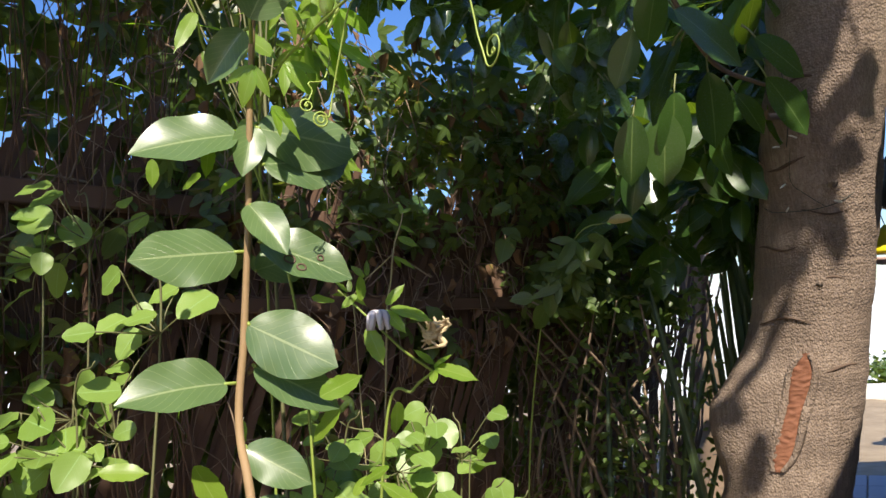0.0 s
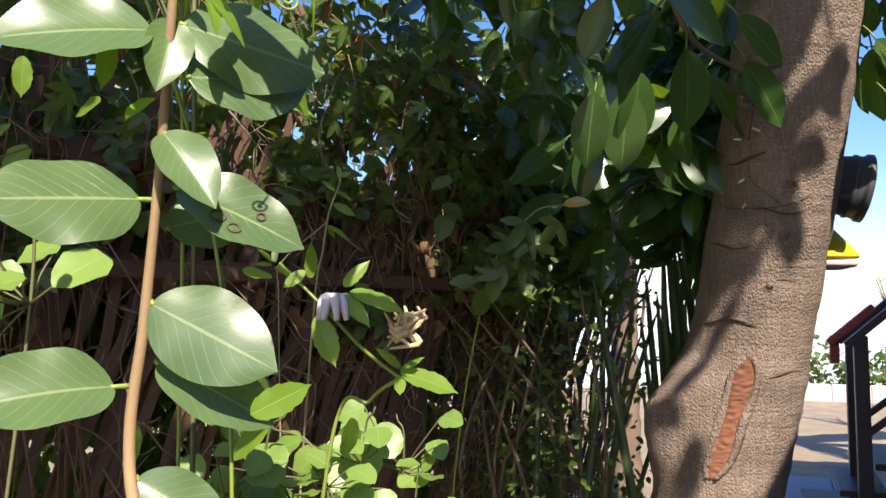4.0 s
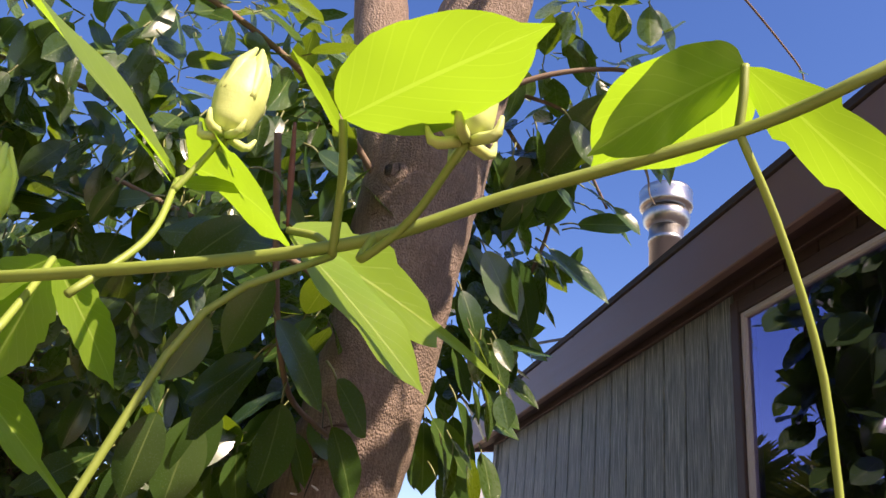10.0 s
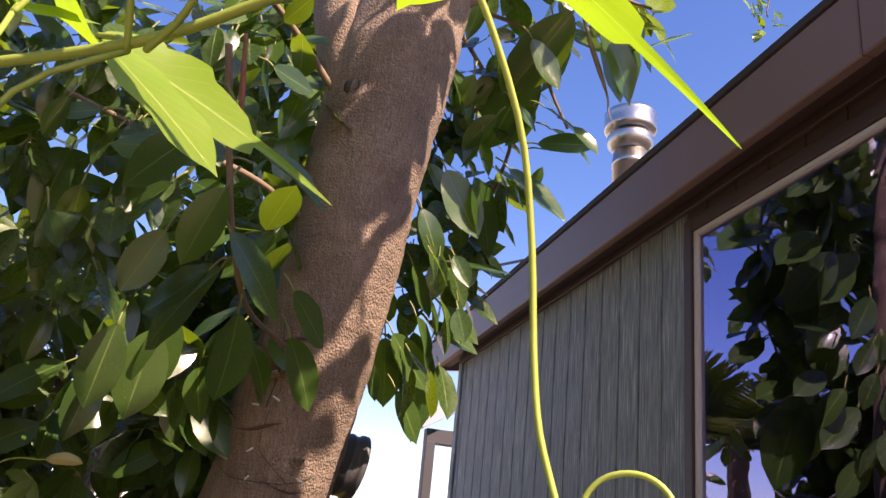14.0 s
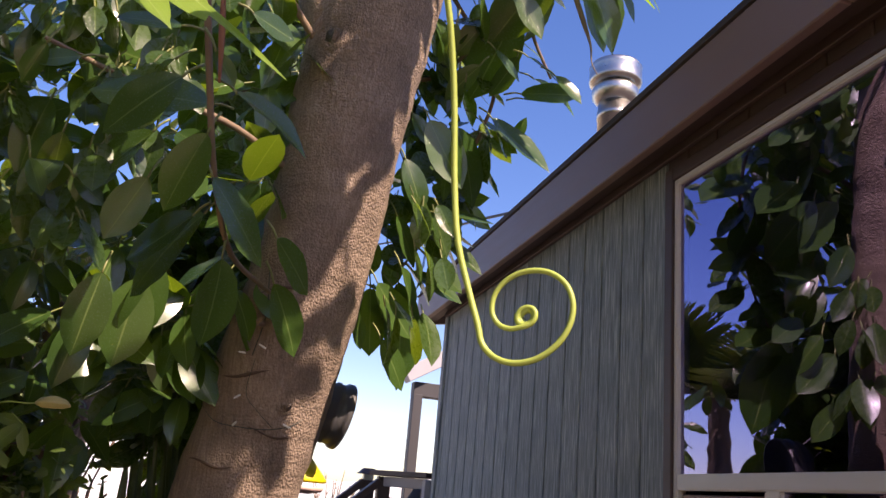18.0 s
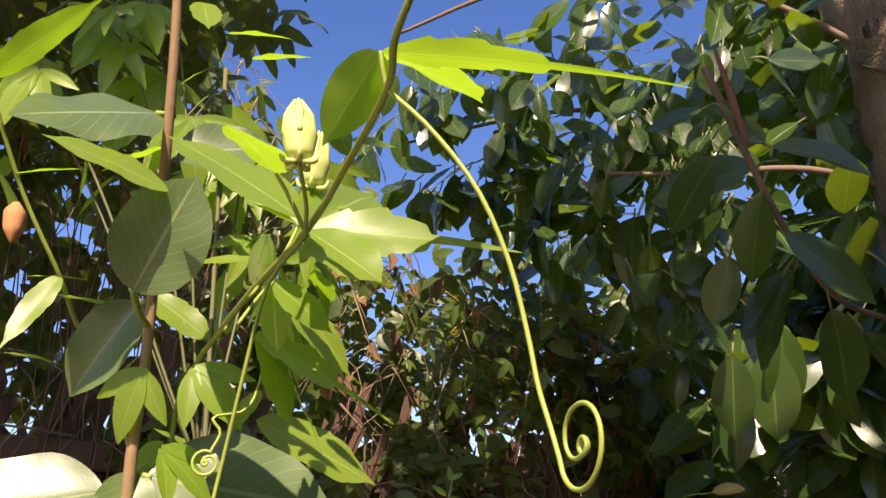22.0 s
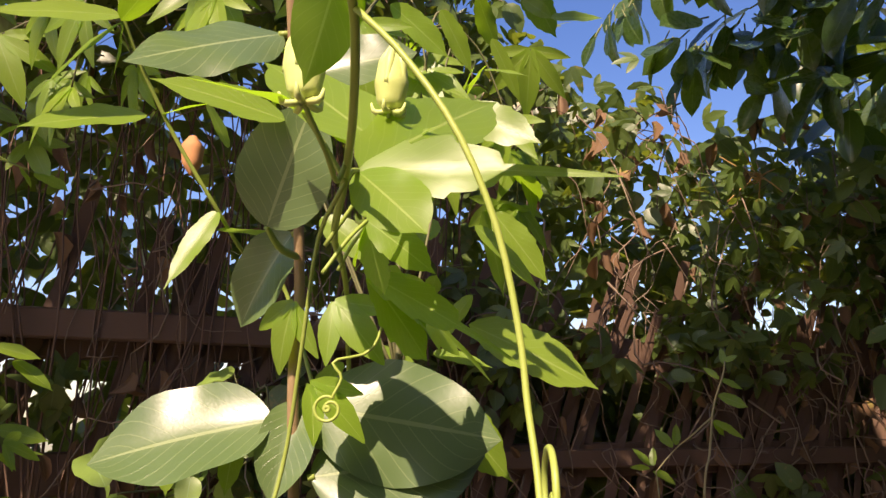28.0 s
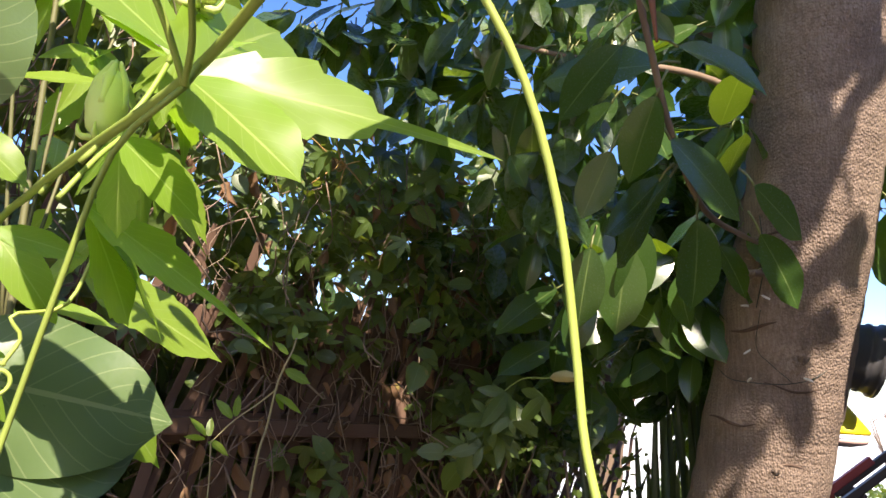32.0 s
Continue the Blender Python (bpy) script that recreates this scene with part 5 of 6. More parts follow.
# overhang of leaves added mostly out of view, to shade the fence below
while len(poses) < 6400:
    s, out = rng.uniform(-1.3, 0.75), rng.uniform(0.12, 0.8)
    z = rng.uniform(2.45, 2.85) - 0.15 * out
    if noise.noise(Vector((s * 2.2, out * 2.2, 41.0))) > 0.25:
        continue
    p = on_fence(s, z, out)
    d = Vector((rng.uniform(-1, 1), rng.uniform(-1, 1), rng.uniform(-1.2, 0.1))).normalized()
    poses.append((0.0, blade_pose(p, p + d * rng.uniform(0.06, 0.10), (rng.uniform(-0.3, 0.7), rng.uniform(-0.7, 0.3), 1.0), rng.uniform(-0.5, 0.5))))
while len(backs) < 3500:
    s, z = rng.uniform(0.8, FS1), rng.uniform(1.15, 1.80)
    p = on_fence(s, z, rng.uniform(-0.45, -0.08))
    d = Vector((rng.uniform(-1, 1), rng.uniform(-1, 1), rng.uniform(-1.2, 0.3))).normalized()
    backs.append(blade_pose(p, p + d * rng.uniform(0.06, 0.11), FN + Vector((rng.uniform(-0.6, 0.6), rng.uniform(-0.6, 0.6), rng.uniform(-0.3, 0.8))), rng.uniform(-0.5, 0.5)))
while len(backs) < 23500:
    s = rng.uniform(FS0 - 0.3, FS1)
    z = rng.uniform(0.05, top_at(s) + 0.05)
    gap = noise.noise(Vector((s * 2.6, z * 2.6, 31.0)))
    fine = noise.noise(Vector((s * 8.0, z * 8.0, 7.0)))
    if s < 1.2 and 1.55 < z < 2.0 and fine > 0.33:
        continue
    if gap > (0.6 if s < 1.2 else 0.06 if s < 1.8 and z > 1.75 else -0.04 if s > 1.8 and z > 1.72 else 0.4) and z > 1.3 and not (s < 1.1 and z > 2.0):
        continue
    p = on_fence(s, z, rng.uniform(-0.55, -0.08))
    d = Vector((rng.uniform(-1, 1), rng.uniform(-1, 1), rng.uniform(-1.2, 0.3))).normalized()
    backs.append(blade_pose(p, p + d * rng.uniform(0.06, 0.11), FN + Vector((rng.uniform(-0.6, 0.6), rng.uniform(-0.6, 0.6), rng.uniform(-0.3, 0.8))), rng.uniform(-0.5, 0.5)))
for k in range(900):
    s, z = rng.uniform(2.0, 3.55), rng.uniform(1.35, 2.5)
    if noise.noise(Vector((s * 2.4, z * 2.4, 12.0))) < 0.0:
        continue
    p = on_fence(s, z, rng.uniform(0.05, 0.30))
    d = Vector((rng.uniform(-1, 1), rng.uniform(-0.8, 0.3), rng.uniform(-1.0, 0.2))).normalized()
    poses.append((0.0, blade_pose(p, p + d * rng.uniform(0.06, 0.115), (0.4 + rng.uniform(-0.3, 0.3), -0.6, 0.6), rng.uniform(-0.4, 0.4))))
poses.sort(key=lambda q: -q[0])
for k, (o, m) in enumerate(poses[:280]):
    put_leaf(hedge_meshes[k % 3], m, hedge)
hang(joined_leaves("leaf_mass", FAR_SHAPES, [m for o, m in poses[280:]], HEDGE_FAR, None, "mass of lobed green leaves"), hedge)
hang(joined_leaves("inner_leaf_mass", FAR_SHAPES, backs, HEDGE_FAR, None, "shaded leaves inside the thicket"), hedge)
dry, pale = [], []
for k in range(1500):
    s = rng.uniform(FS0, FS1)
    z = rng.uniform(0.4, top_at(s) - 0.12)
    a = on_fence(s, z, rng.uniform(0.02, 0.12))
    pts = [a]
    for i in range(rng.randint(3, 6)):
        pts.append(pts[-1] + Vector((rng.gauss(0, 0.035), rng.gauss(0, 0.06), rng.gauss(-0.05, 0.055))))
    (pale if k % 8 == 0 else dry).append(tube(pts, [rng.uniform(0.001, 0.0034), 0.001], 4, 12))
# upright stems take the dark lath colour, standing in for thicket shade
upright = []
for k in range(120):
    s = rng.uniform(-0.6, 0.95)
    out, lean = rng.uniform(-0.02, 0.10), rng.gauss(0, 0.10)
    pts = [on_fence(s + lean * i / 5 + rng.gauss(0, 0.025), 0.9 + 1.35 * i / 5, out + rng.gauss(0, 0.02)) for i in range(6)]
    upright.append(tube(pts, [rng.uniform(0.002, 0.0045), 0.0015], 5, 18, 0.2))
tagged(hang(part("upright_stem_tangle", tubes("upright_stem_tangle", upright, LATH)), hedge), "upright vine stems, coloured dark in place of shade", kind="stuff")
tagged(hang(part("dry_stem_tangle", tubes("dry_stem_tangle", dry, TWIG)), hedge), "tangle of dry brown stems", kind="stuff")
tagged(hang(part("pale_stem_tangle", tubes("pale_stem_tangle", pale, PALE_TWIG)), hedge), "pale dry stems", kind="stuff")
twigs = []
c = Vector(TWIGS_ORANGE[0])
for k in range(14):
    d = Vector((rng.uniform(-1, 1), rng.uniform(-1, 1), rng.uniform(-0.7, 0.7)))
    twigs.append(tube([c, c + d * 0.05, c + d * 0.10 + Vector((0, 0, rng.uniform(-0.04, 0.04)))], [0.003, 0.0015], 5, 8))
hang(part("tendril_knot", tubes("tendril_knot", twigs, painted_material("orange dry tendril", (0.36, 0.20, 0.06), (0.45, 0.28, 0.09), 0.7))), hedge)["label"] = "knot of orange dry tendrils"
# dead leaves hanging in the thicket
dead = leaf_material("dead curled leaf", (0.14, 0.075, 0.035), (0.24, 0.13, 0.06), (0.30, 0.2, 0.1), 0.8, (0.4, 0.2, 0.06), 0.2, 0.2, True)
ps = []
for k in range(480):
    s, z = rng.uniform(FS0, FS1), rng.uniform(1.2, 2.4)
    p = on_fence(s, z, rng.uniform(0.0, 0.12))
    ps.append(blade_pose(p, p + Vector((rng.gauss(0, 0.02), rng.gauss(0, 0.02), -rng.uniform(0.03, 0.08))), (rng.uniform(-1, 1), rng.uniform(-1, 1), 0.2)))
hang(joined_leaves("dead_leaves", [blade(ellip(0.2, 0.2), 6, 4, 1.2, 0.6, 0.3, 0.8, 77)], ps, dead, None, "dry brown hanging leaves"), hedge)

# ---- shrubs behind the fence line and at the trunk's foot ----
shrub = thing("dark_shrub", (-0.35, 2.75, 0), "dark leafy shrub between the fence and the tree", "shrub")
ps = []
for k in range(2300):
    a, r = rng.uniform(0, 6.28), math.sqrt(rng.random())
    z = rng.uniform(0.05, 1.55)
    p = Vector((-0.32 + 0.42 * r * math.cos(a), 2.7 + 0.5 * r * math.sin(a), z))
    d = Vector((rng.uniform(-1, 1), rng.uniform(-1, 0.4), rng.uniform(-0.8, 0.6))).normalized()
    ps.append(blade_pose(p, p + d * rng.uniform(0.018, 0.045), (rng.uniform(-0.6, 0.6), -0.4, 1), rng.uniform(-0.6, 0.6)))
hang(joined_leaves("foliage", HEDGE_SHAPES[2:], ps, HEDGE_FAR, None, "small dark leaves"), shrub)
hang(part("branch", tubes("branch", [tube([(-0.32 + rng.uniform(-0.1, 0.1), 2.72 + rng.uniform(-0.1, 0.1), -0.03), (-0.32 + rng.uniform(-0.25, 0.25), 2.7 + rng.uniform(-0.3, 0.3), 0.7), (-0.32 + rng.uniform(-0.4, 0.4), 2.7 + rng.uniform(-0.4, 0.4), 1.4)], [0.014, 0.008, 0.004], 6, 14) for _ in range(14)], TWIG)), shrub)

sword = thing("sword_plant", (0.02, 2.42, 0), "clump of tall upright sword-leaved plants", "plant")
sword_shape = [blade(lambda v: 0.013 * (1 - v) ** 0.4 * (0.6 + v) ** 0.5 + 0.0006, 10, 4, 0.5, d, 0.05, 0, k) for k, d in enumerate((0.15, 0.3, -0.1))]
sword_mesh = [shape_mesh("blade", s, BLADE) for s in sword_shape]
for k in range(48):
    p = Vector((rng.uniform(0.10, 0.40), 2.78 + rng.uniform(-0.1, 0.35), 0.0))
    t = p + Vector((rng.gauss(0.0, 0.11), rng.gauss(0, 0.12), rng.uniform(1.15, 1.85)))
    put = part("blade", sword_mesh[k % 3])
    put.matrix_basis = blade_pose(p, t, (rng.uniform(-1, 1), -1, 0.1), rng.uniform(-0.5, 0.5))
    hang(put, sword)
for k in range(12):
    p = Vector((rng.choice((rng.uniform(-0.36, -0.14), rng.uniform(-0.30, -0.14), rng.uniform(0.14, 0.2))), 2.42 + rng.uniform(-0.15, 0.45), 0.0))
    t = p + Vector((rng.gauss(0.0, 0.12), rng.gauss(0, 0.1), rng.uniform(0.95, 1.6)))
    put = part("blade", sword_mesh[k % 3])
    put.matrix_basis = blade_pose(p, t, (rng.uniform(-1, 1), -1, 0.1), rng.uniform(-0.5, 0.5))
    hang(put, sword)


# ---- broad-leaved climber in front ----
rng = random.Random(8)
climber = thing("broad_leaf_climber", STEM_LINE[0], "woody climber with large glossy paired leaves", "plant")
foot = Vector(STEM_LINE[0])
hang(part("stem", tubes("stem", [tube([(foot.x + 0.02, foot.y + 0.04, -0.03), (foot.x + 0.015, foot.y + 0.02, 0.5), *STEM_LINE], [0.0055, 0.0046, 0.0037, 0.0031, 0.0026], 10, 90, 0.12)], STEM)), climber)
broad_meshes = [shape_mesh("leaf", s, BROAD) for s in BROAD_SHAPES]
for k, (a, b) in enumerate(STEM_LEFT + STEM_RIGHT):
    a, b = Vector(a), Vector(b)
    side = (Vector((0.52, -0.58, 0.62)) if k < len(STEM_LEFT) else Vector((0.6, -0.65, 0.45))) + Vector((rng.uniform(-0.15, 0.15), rng.uniform(-0.15, 0.15), 0))
    leaf_pose = blade_pose(a + (b - a) * 0.06, b, side, rng.uniform(-0.25, 0.25))
    put_leaf(broad_meshes[k % 3], leaf_pose, climber)
    if k == len(STEM_LEFT) + 1:  # the leaf that insects have bitten
        grid = BROAD_SHAPES[k % 3][0]
        for u0, v0, r0 in ((0.10, 0.34, 0.055), (0.15, 0.48, 0.045), (-0.07, 0.62, 0.03)):
            ring = []
            for t in np.linspace(0, 2 * math.pi, 17):
                q = np.array([u0 + r0 * math.cos(t), v0 + r0 * math.sin(t)])
                near = np.argsort(np.sum((grid[:, :2] - q) ** 2, axis=1))[:4]
                ring.append(leaf_pose @ Vector((q[0], q[1], float(grid[near, 2].mean()) + 0.006)))
            hang(part("bite_mark", tubes("bite_mark", [tube(ring, [0.0010], 5, 34)], SCAR)), climber)
    hang(part("leaf_stalk", tubes("leaf_stalk", [tube([a + Vector((0.002, 0.004, 0)), a + (b - a) * 0.08], [0.0022, 0.0018], 6, 4)], VINE)), climber)

wide_leaf = shape_mesh("leaf", blade(ellip(0.37, 0.14, 0.46), 14, 6, 0.12, 0.15, 0.06, 0.0, 19), BROAD)
put_leaf(wide_leaf, blade_pose((0.135, 0.005, 1.620), (0.176, 0.006, 1.676), (0.80, -0.50, 0.30)), climber)
hang(part("leaf_stalk", tubes("leaf_stalk", [tube([(0.108, 0.038, 1.612), (0.125, 0.018, 1.612), (0.135, 0.005, 1.620)], [0.0022, 0.0018], 6, 8)], VINE)), climber)

# ---- passion vine in front ----
passion = thing("passion_vine", VINE_MAIN[0], "passion vine with lobed leaves, buds and coiled tendrils", "vine")


def vine_part(name, me, label=""):
    ob = hang(part(name, me), passion)
    if label:
        ob["label"] = label
    return ob


vine_part("main_stem", tubes("main_stem", [tube([(0.03, 0.14, 0.9), (0.04, 0.13, 1.35), (0.062, 0.10, 1.55), *VINE_MAIN], [0.0016, 0.0015, 0.0013, 0.0011], 10, 120, 0.08)], VINE))


def serrated(w, belly=0.45, tip=0.2, teeth=0.06, seed=0):
    base = ellip(w, tip, belly)
    return blade(lambda v: base(v) * (1 + teeth * (2 * ((v * 5.3) % 1.0) - 1)), 30, 6, 0.12, 0.15, 0.06, 0, seed)


def jagged(w, seed):
    """A long lobe with a few coarse teeth and a narrow drawn-out tip."""
    def f(v):
        body = w * math.sin(math.pi * min(1.0, v / 0.62)) ** 0.55 if v < 0.56 else 0.0
        saw = 1 + 0.28 * ((v * 5.4) % 1.0 - 0.5)
        return max(body * saw, 0.42 * w * max(0.0, 1 - v) ** 0.7 if v > 0.4 else 0.0) + 0.001
    return blade(f, 44, 6, 0.15, 0.18, 0.10, 0, seed)


LOBE = [serrated(0.13, 0.42, 0.35, 0.05, 1), serrated(0.22, 0.5, 0.25, 0.06, 2), serrated(0.19, 0.45, 0.25, 0.07, 3), serrated(0.15, 0.5, 0.3, 0.06, 4), jagged(0.125, 5), serrated(0.27, 0.55, 0.14, 0.03, 6), serrated(0.25, 0.45, 0.25, 0.012, 7), serrated(0.19, 0.45, 0.25, 0.012, 8), jagged(0.075, 9), serrated(0.20, 0.55, 0.2, 0.10, 10), jagged(0.11, 11)]


def hand_leaf(name, lobes, side, kinds=(0, 1, 2, 3)):
    """One blade of several lobes that share a base."""
    vs, fs, us, o = [], [], [], 0
    for k, (a, b) in enumerate(lobes):
        v, f, u = LOBE[kinds[k % len(kinds)]]
        m = np.array(blade_pose(a, b, Vector(side) + Vector((0.06 * k, 0, 0.03 * k))))
        vs.append(v @ m[:3, :3].T + m[:3, 3] + np.array([0, 0, -0.0004 * k]))
        us.append(u)
        fs += [tuple(i + o for i in q) for q in f]
        o += len(v)
    return vine_part(name, mesh_from(name, np.vstack(vs), fs, PASSION, np.vstack(us)))


hand_leaf("leaf", VINE_LEAF_A, (0.75, -0.60, 0.30), (4, 5, 3))
hand_leaf("leaf", VINE_LEAF_B, (0.3, 0.15, 0.9), (7, 0))
hand_leaf("leaf", VINE_LEAF_C, (0.3, 0.25, 0.9), (6, 8, 7))
hand_leaf("leaf", VINE_LEAF_D, (0.35, -0.75, 0.5), (1, 9, 1))
for k, lobe in enumerate(VINE_LEAF_E):
    hand_leaf("leaf", [lobe], (0.55, -0.35, 0.75), (7 if k == 0 else 0,))
hand_leaf("leaf", HAND_H, (0.72, -0.50, 0.45), (9, 10, 4))
for pts in VINE_PETIOLES:
    vine_part("leaf_stalk", tubes("leaf_stalk", [tube(pts, [0.0009, 0.0008], 8, 16)], VINE))
for k, (a, b) in enumerate(VINE_BUDS):
    a, b = Vector(a), Vector(b)
    d, ln = (b - a).normalized(), (b - a).length
    v, f = tube([a, a + d * ln * 0.12, a + d * ln * 0.45, a + d * ln * 0.8, b], [0.0012, ln * 0.20, ln * 0.27, ln * 0.20, ln * 0.05], 15, 24, 0.12)
    bud = vine_part("bud", mesh_from("bud", v, f, BUD), "plump pale green flower bud")
    tips = []
    for i in range(5):
        q = d.to_track_quat("Z", "Y") @ Vector((math.cos(i * 1.257), math.sin(i * 1.257), 0))
        tips.append(tube([a + d * ln * 0.4 + q * ln * 0.22, a + d * ln * 0.78 + q * ln * 0.16, b + q * ln * 0.05 + d * ln * 0.1], [ln * 0.06, ln * 0.085, 0.0005], 6, 9))
        tips.append(tube([a + q * ln * 0.05, a + q * ln * 0.24 - d * ln * 0.02, a + q * ln * 0.3 + d * ln * 0.12], [ln * 0.05, ln * 0.05, 0.0004], 5, 6))
    for v, f in tips:
        part("sepal", mesh_from("sepal", v, f, BUD), None, bud)


def coil(centre, axis_x, axis_y, radius, turns, start, inner=0.18, rise=(0, 0, 0)):
    """Points of a flat spiral that winds inwards round centre."""
    c, ax, ay, rz = Vector(centre), Vector(axis_x).normalized(), Vector(axis_y).normalized(), Vector(rise)
    out, n = [], int(turns * 14)
    for i in range(n + 1):
        t = i / n
        a = radians(start) + t * turns * 2 * math.pi
        w = min(1.0, max(0.0, (t * turns - 0.8) / 0.42))
        r = radius * (1 - 0.12 * t - (0.88 - inner) * w * w * (3 - 2 * w))
        out.append(c + ax * (r * math.cos(a)) + ay * (r * math.sin(a)) + rz * t)
    return out


CX, CY = Vector((0.79, -0.61, 0.02)), Vector((0.10, -0.08, 0.99))
hang_line = [Vector(p) for p in VINE_TENDRIL]
spiral = coil(COIL[0], CX, CY, 0.0105, 3.2, 190, 0.14, (0.001, 0.0015, 0))
vine_part("tendril", tubes("tendril", [tube(hang_line + spiral, [0.0008, 0.0007, 0.0006, 0.0006, 0.0008, 0.0009], 8, 170)], TENDRIL), "hanging yellow-green tendril that ends in a spiral")
vine_part("tendril", tubes("tendril", [tube([Vector(p) for p in TENDRIL_B] + coil(COIL_B[0], (0.6, 0.75, 0), (0, 0, 1), 0.0060, 3.0, 20, 0.42), [0.0008, 0.0008, 0.0007], 8, 140)], VINE), "long green tendril with a coiled end")
vine_part("tendril", tubes("tendril", [tube([Vector(p) for p in TENDRIL_C] + coil(COIL_C[0], (0.6, 0.75, 0), (0, 0, 1), 0.0055, 3.2, 60, 0.15), [0.0007, 0.0008, 0.0008], 8, 160)], TENDRIL), "tightly coiled pale tendril")

# side shoot and leaves in the middle distance
shoot = thing("vine_side_shoot", SHOOT2[-1], "thin passion vine shoot with young leaves", "vine")
hang(part("stem", tubes("stem", [tube(SHOOT2 + [(0.10, 0.10, 1.35), (0.11, 0.11, 1.0)], [0.0011, 0.0013, 0.0016], 8, 70, 0.08)], VINE)), shoot)
young = [shape_mesh("leaf", s, PASSION) for s in LOBE[:3]]
for k, (a, b) in enumerate(SHOOT2_LEAVES):
    put_leaf(young[(0, 2)[k % 2]], blade_pose(a, b, (0.4, 0.3, 0.85) if k % 3 else (0.65, -0.42, 0.6), rng.uniform(-0.3, 0.3)), shoot)
q = Vector(RED_BUD[0])
hang(part("withered_flower", tubes("withered_flower", [tube([q + Vector((0, 0, 0.012)), q + Vector((0, 0, 0.004)), q - Vector((0, 0, 0.008)), q - Vector((0, 0, 0.016))], [0.002, 0.007, 0.006, 0.001], 9, 14, 0.5)], painted_material("withered orange petals", (0.42, 0.16, 0.06), (0.55, 0.28, 0.12), 0.8))), shoot)
for k, (a, b) in enumerate(MID_LEAVES):
    put_leaf(young[(1, 0, 2)[k % 3]], blade_pose(a, b, (0.68, -0.48, 0.5), rng.uniform(-0.3, 0.3)), shoot)

# leafy tangle round the climber's upper stem
tangle = thing("vine_tangle", (0.02, 0.16, 0.0), "light green vine leaves tangled behind the climber", "vine")
ps, ts = [], []
for k in range(85):
    z = rng.choice((rng.uniform(1.05, 1.45), rng.uniform(1.62, 1.95), rng.uniform(1.62, 1.95), rng.uniform(1.05, 1.95)))
    p = Vector((0.0 + max(-0.22, min(0.13, rng.gauss(0, 0.11))) - 0.12 * (z - 1.5), 0.19 + max(-0.12, min(0.10, rng.gauss(0, 0.09))) + 0.1 * (z - 1.5), z))
    d = Vector((rng.uniform(-1, 1), rng.uniform(-0.6, 0.8), rng.uniform(-0.9, 0.4))).normalized()
    ps.append(blade_pose(p, p + d * rng.uniform(0.035, 0.07), (0.4 + rng.uniform(-0.5, 0.5), -0.4 + rng.uniform(-0.5, 0.5), 0.8), rng.uniform(-0.5, 0.5)))
# lobed leaves added sunward of the climber's big leaf, to cast shade on it
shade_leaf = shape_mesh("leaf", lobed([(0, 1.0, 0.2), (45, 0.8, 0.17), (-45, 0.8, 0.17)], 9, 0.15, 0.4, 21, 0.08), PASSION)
for k in range(3):
    p = Vector((0.125, 0.09, 1.51)) + SUN_DIR * rng.uniform(0.06, 0.11) + Vector((rng.gauss(0, 0.035), rng.gauss(0, 0.03), rng.gauss(0, 0.02)))
    d = Vector((rng.uniform(-0.3, 1), rng.uniform(-0.3, 0.8), rng.uniform(-0.9, -0.2))).normalized()
    ps.append(blade_pose(p, p + d * rng.uniform(0.032, 0.045), (0.6, -0.5, 0.6), rng.uniform(-0.3, 0.3)))
for k, m in enumerate(ps):
    if m.translation.x > 0.07 and m.translation.y > 0.22:
        continue
    put_leaf(young[k % 3] if k < 85 else shade_leaf, m, tangle)
# sprays of drooping, deeply lobed leaves round the top of the climber
lobed_leaf = [shape_mesh("leaf", lobed([(0, 1.0, 0.15), (40, 0.88, 0.13), (-40, 0.88, 0.13), (82, 0.6, 0.13), (-82, 0.6, 0.13)], 9, 0.18, dr, sd, 0.10), PASSION) for dr, sd in ((0.35, 3), (0.6, 14))]
SPRAYS = [(-0.19, -0.012, 1.845), (-0.26, 0.01, 1.87), (-0.085, 0.065, 1.90), (0.00, 0.19, 1.84), (0.022, 0.224, 1.815), (-0.045, 0.12, 1.94), (-0.01, 0.325, 1.75)]
for k, c in enumerate(SPRAYS):
    c = Vector(c)
    ts.append(tube([(0.0, 0.18, 1.55), Vector((0.0, 0.18, 1.75)).lerp(c, 0.5) + Vector((0, 0, 0.05)), c + Vector((0, 0, 0.03))], [0.0014, 0.0010], 6, 20, 0.1))
    for i in range(4):
        p = c + Vector((rng.gauss(0, 0.035), rng.gauss(0, 0.035), rng.gauss(0, 0.03)))
        d = Vector((rng.uniform(-0.6, 0.6), rng.uniform(-0.6, 0.5), rng.uniform(-1.3, -0.4))).normalized()
        put_leaf(lobed_leaf[i % 2], blade_pose(p, p + d * rng.uniform(0.045, 0.075), (0.62 + rng.uniform(-0.3, 0.3), -0.45 + rng.uniform(-0.3, 0.3), 0.6), rng.uniform(-0.3, 0.3)), tangle)
        ts.append(tube([c + Vector((0, 0, 0.03)), (c + p) / 2 + Vector((0, 0, 0.03)), p], [0.0010, 0.0008], 5, 9))
ts.append(tube([(0.03, 0.16, -0.03), (0.02, 0.17, 0.6), (0.03, 0.16, 1.2), (0.0, 0.18, 1.9)], [0.003, 0.002], 6, 40, 0.1))
tagged(hang(part("stem_tangle", tubes("stem_tangle", ts, VINE_DULL)), tangle), kind="stuff")

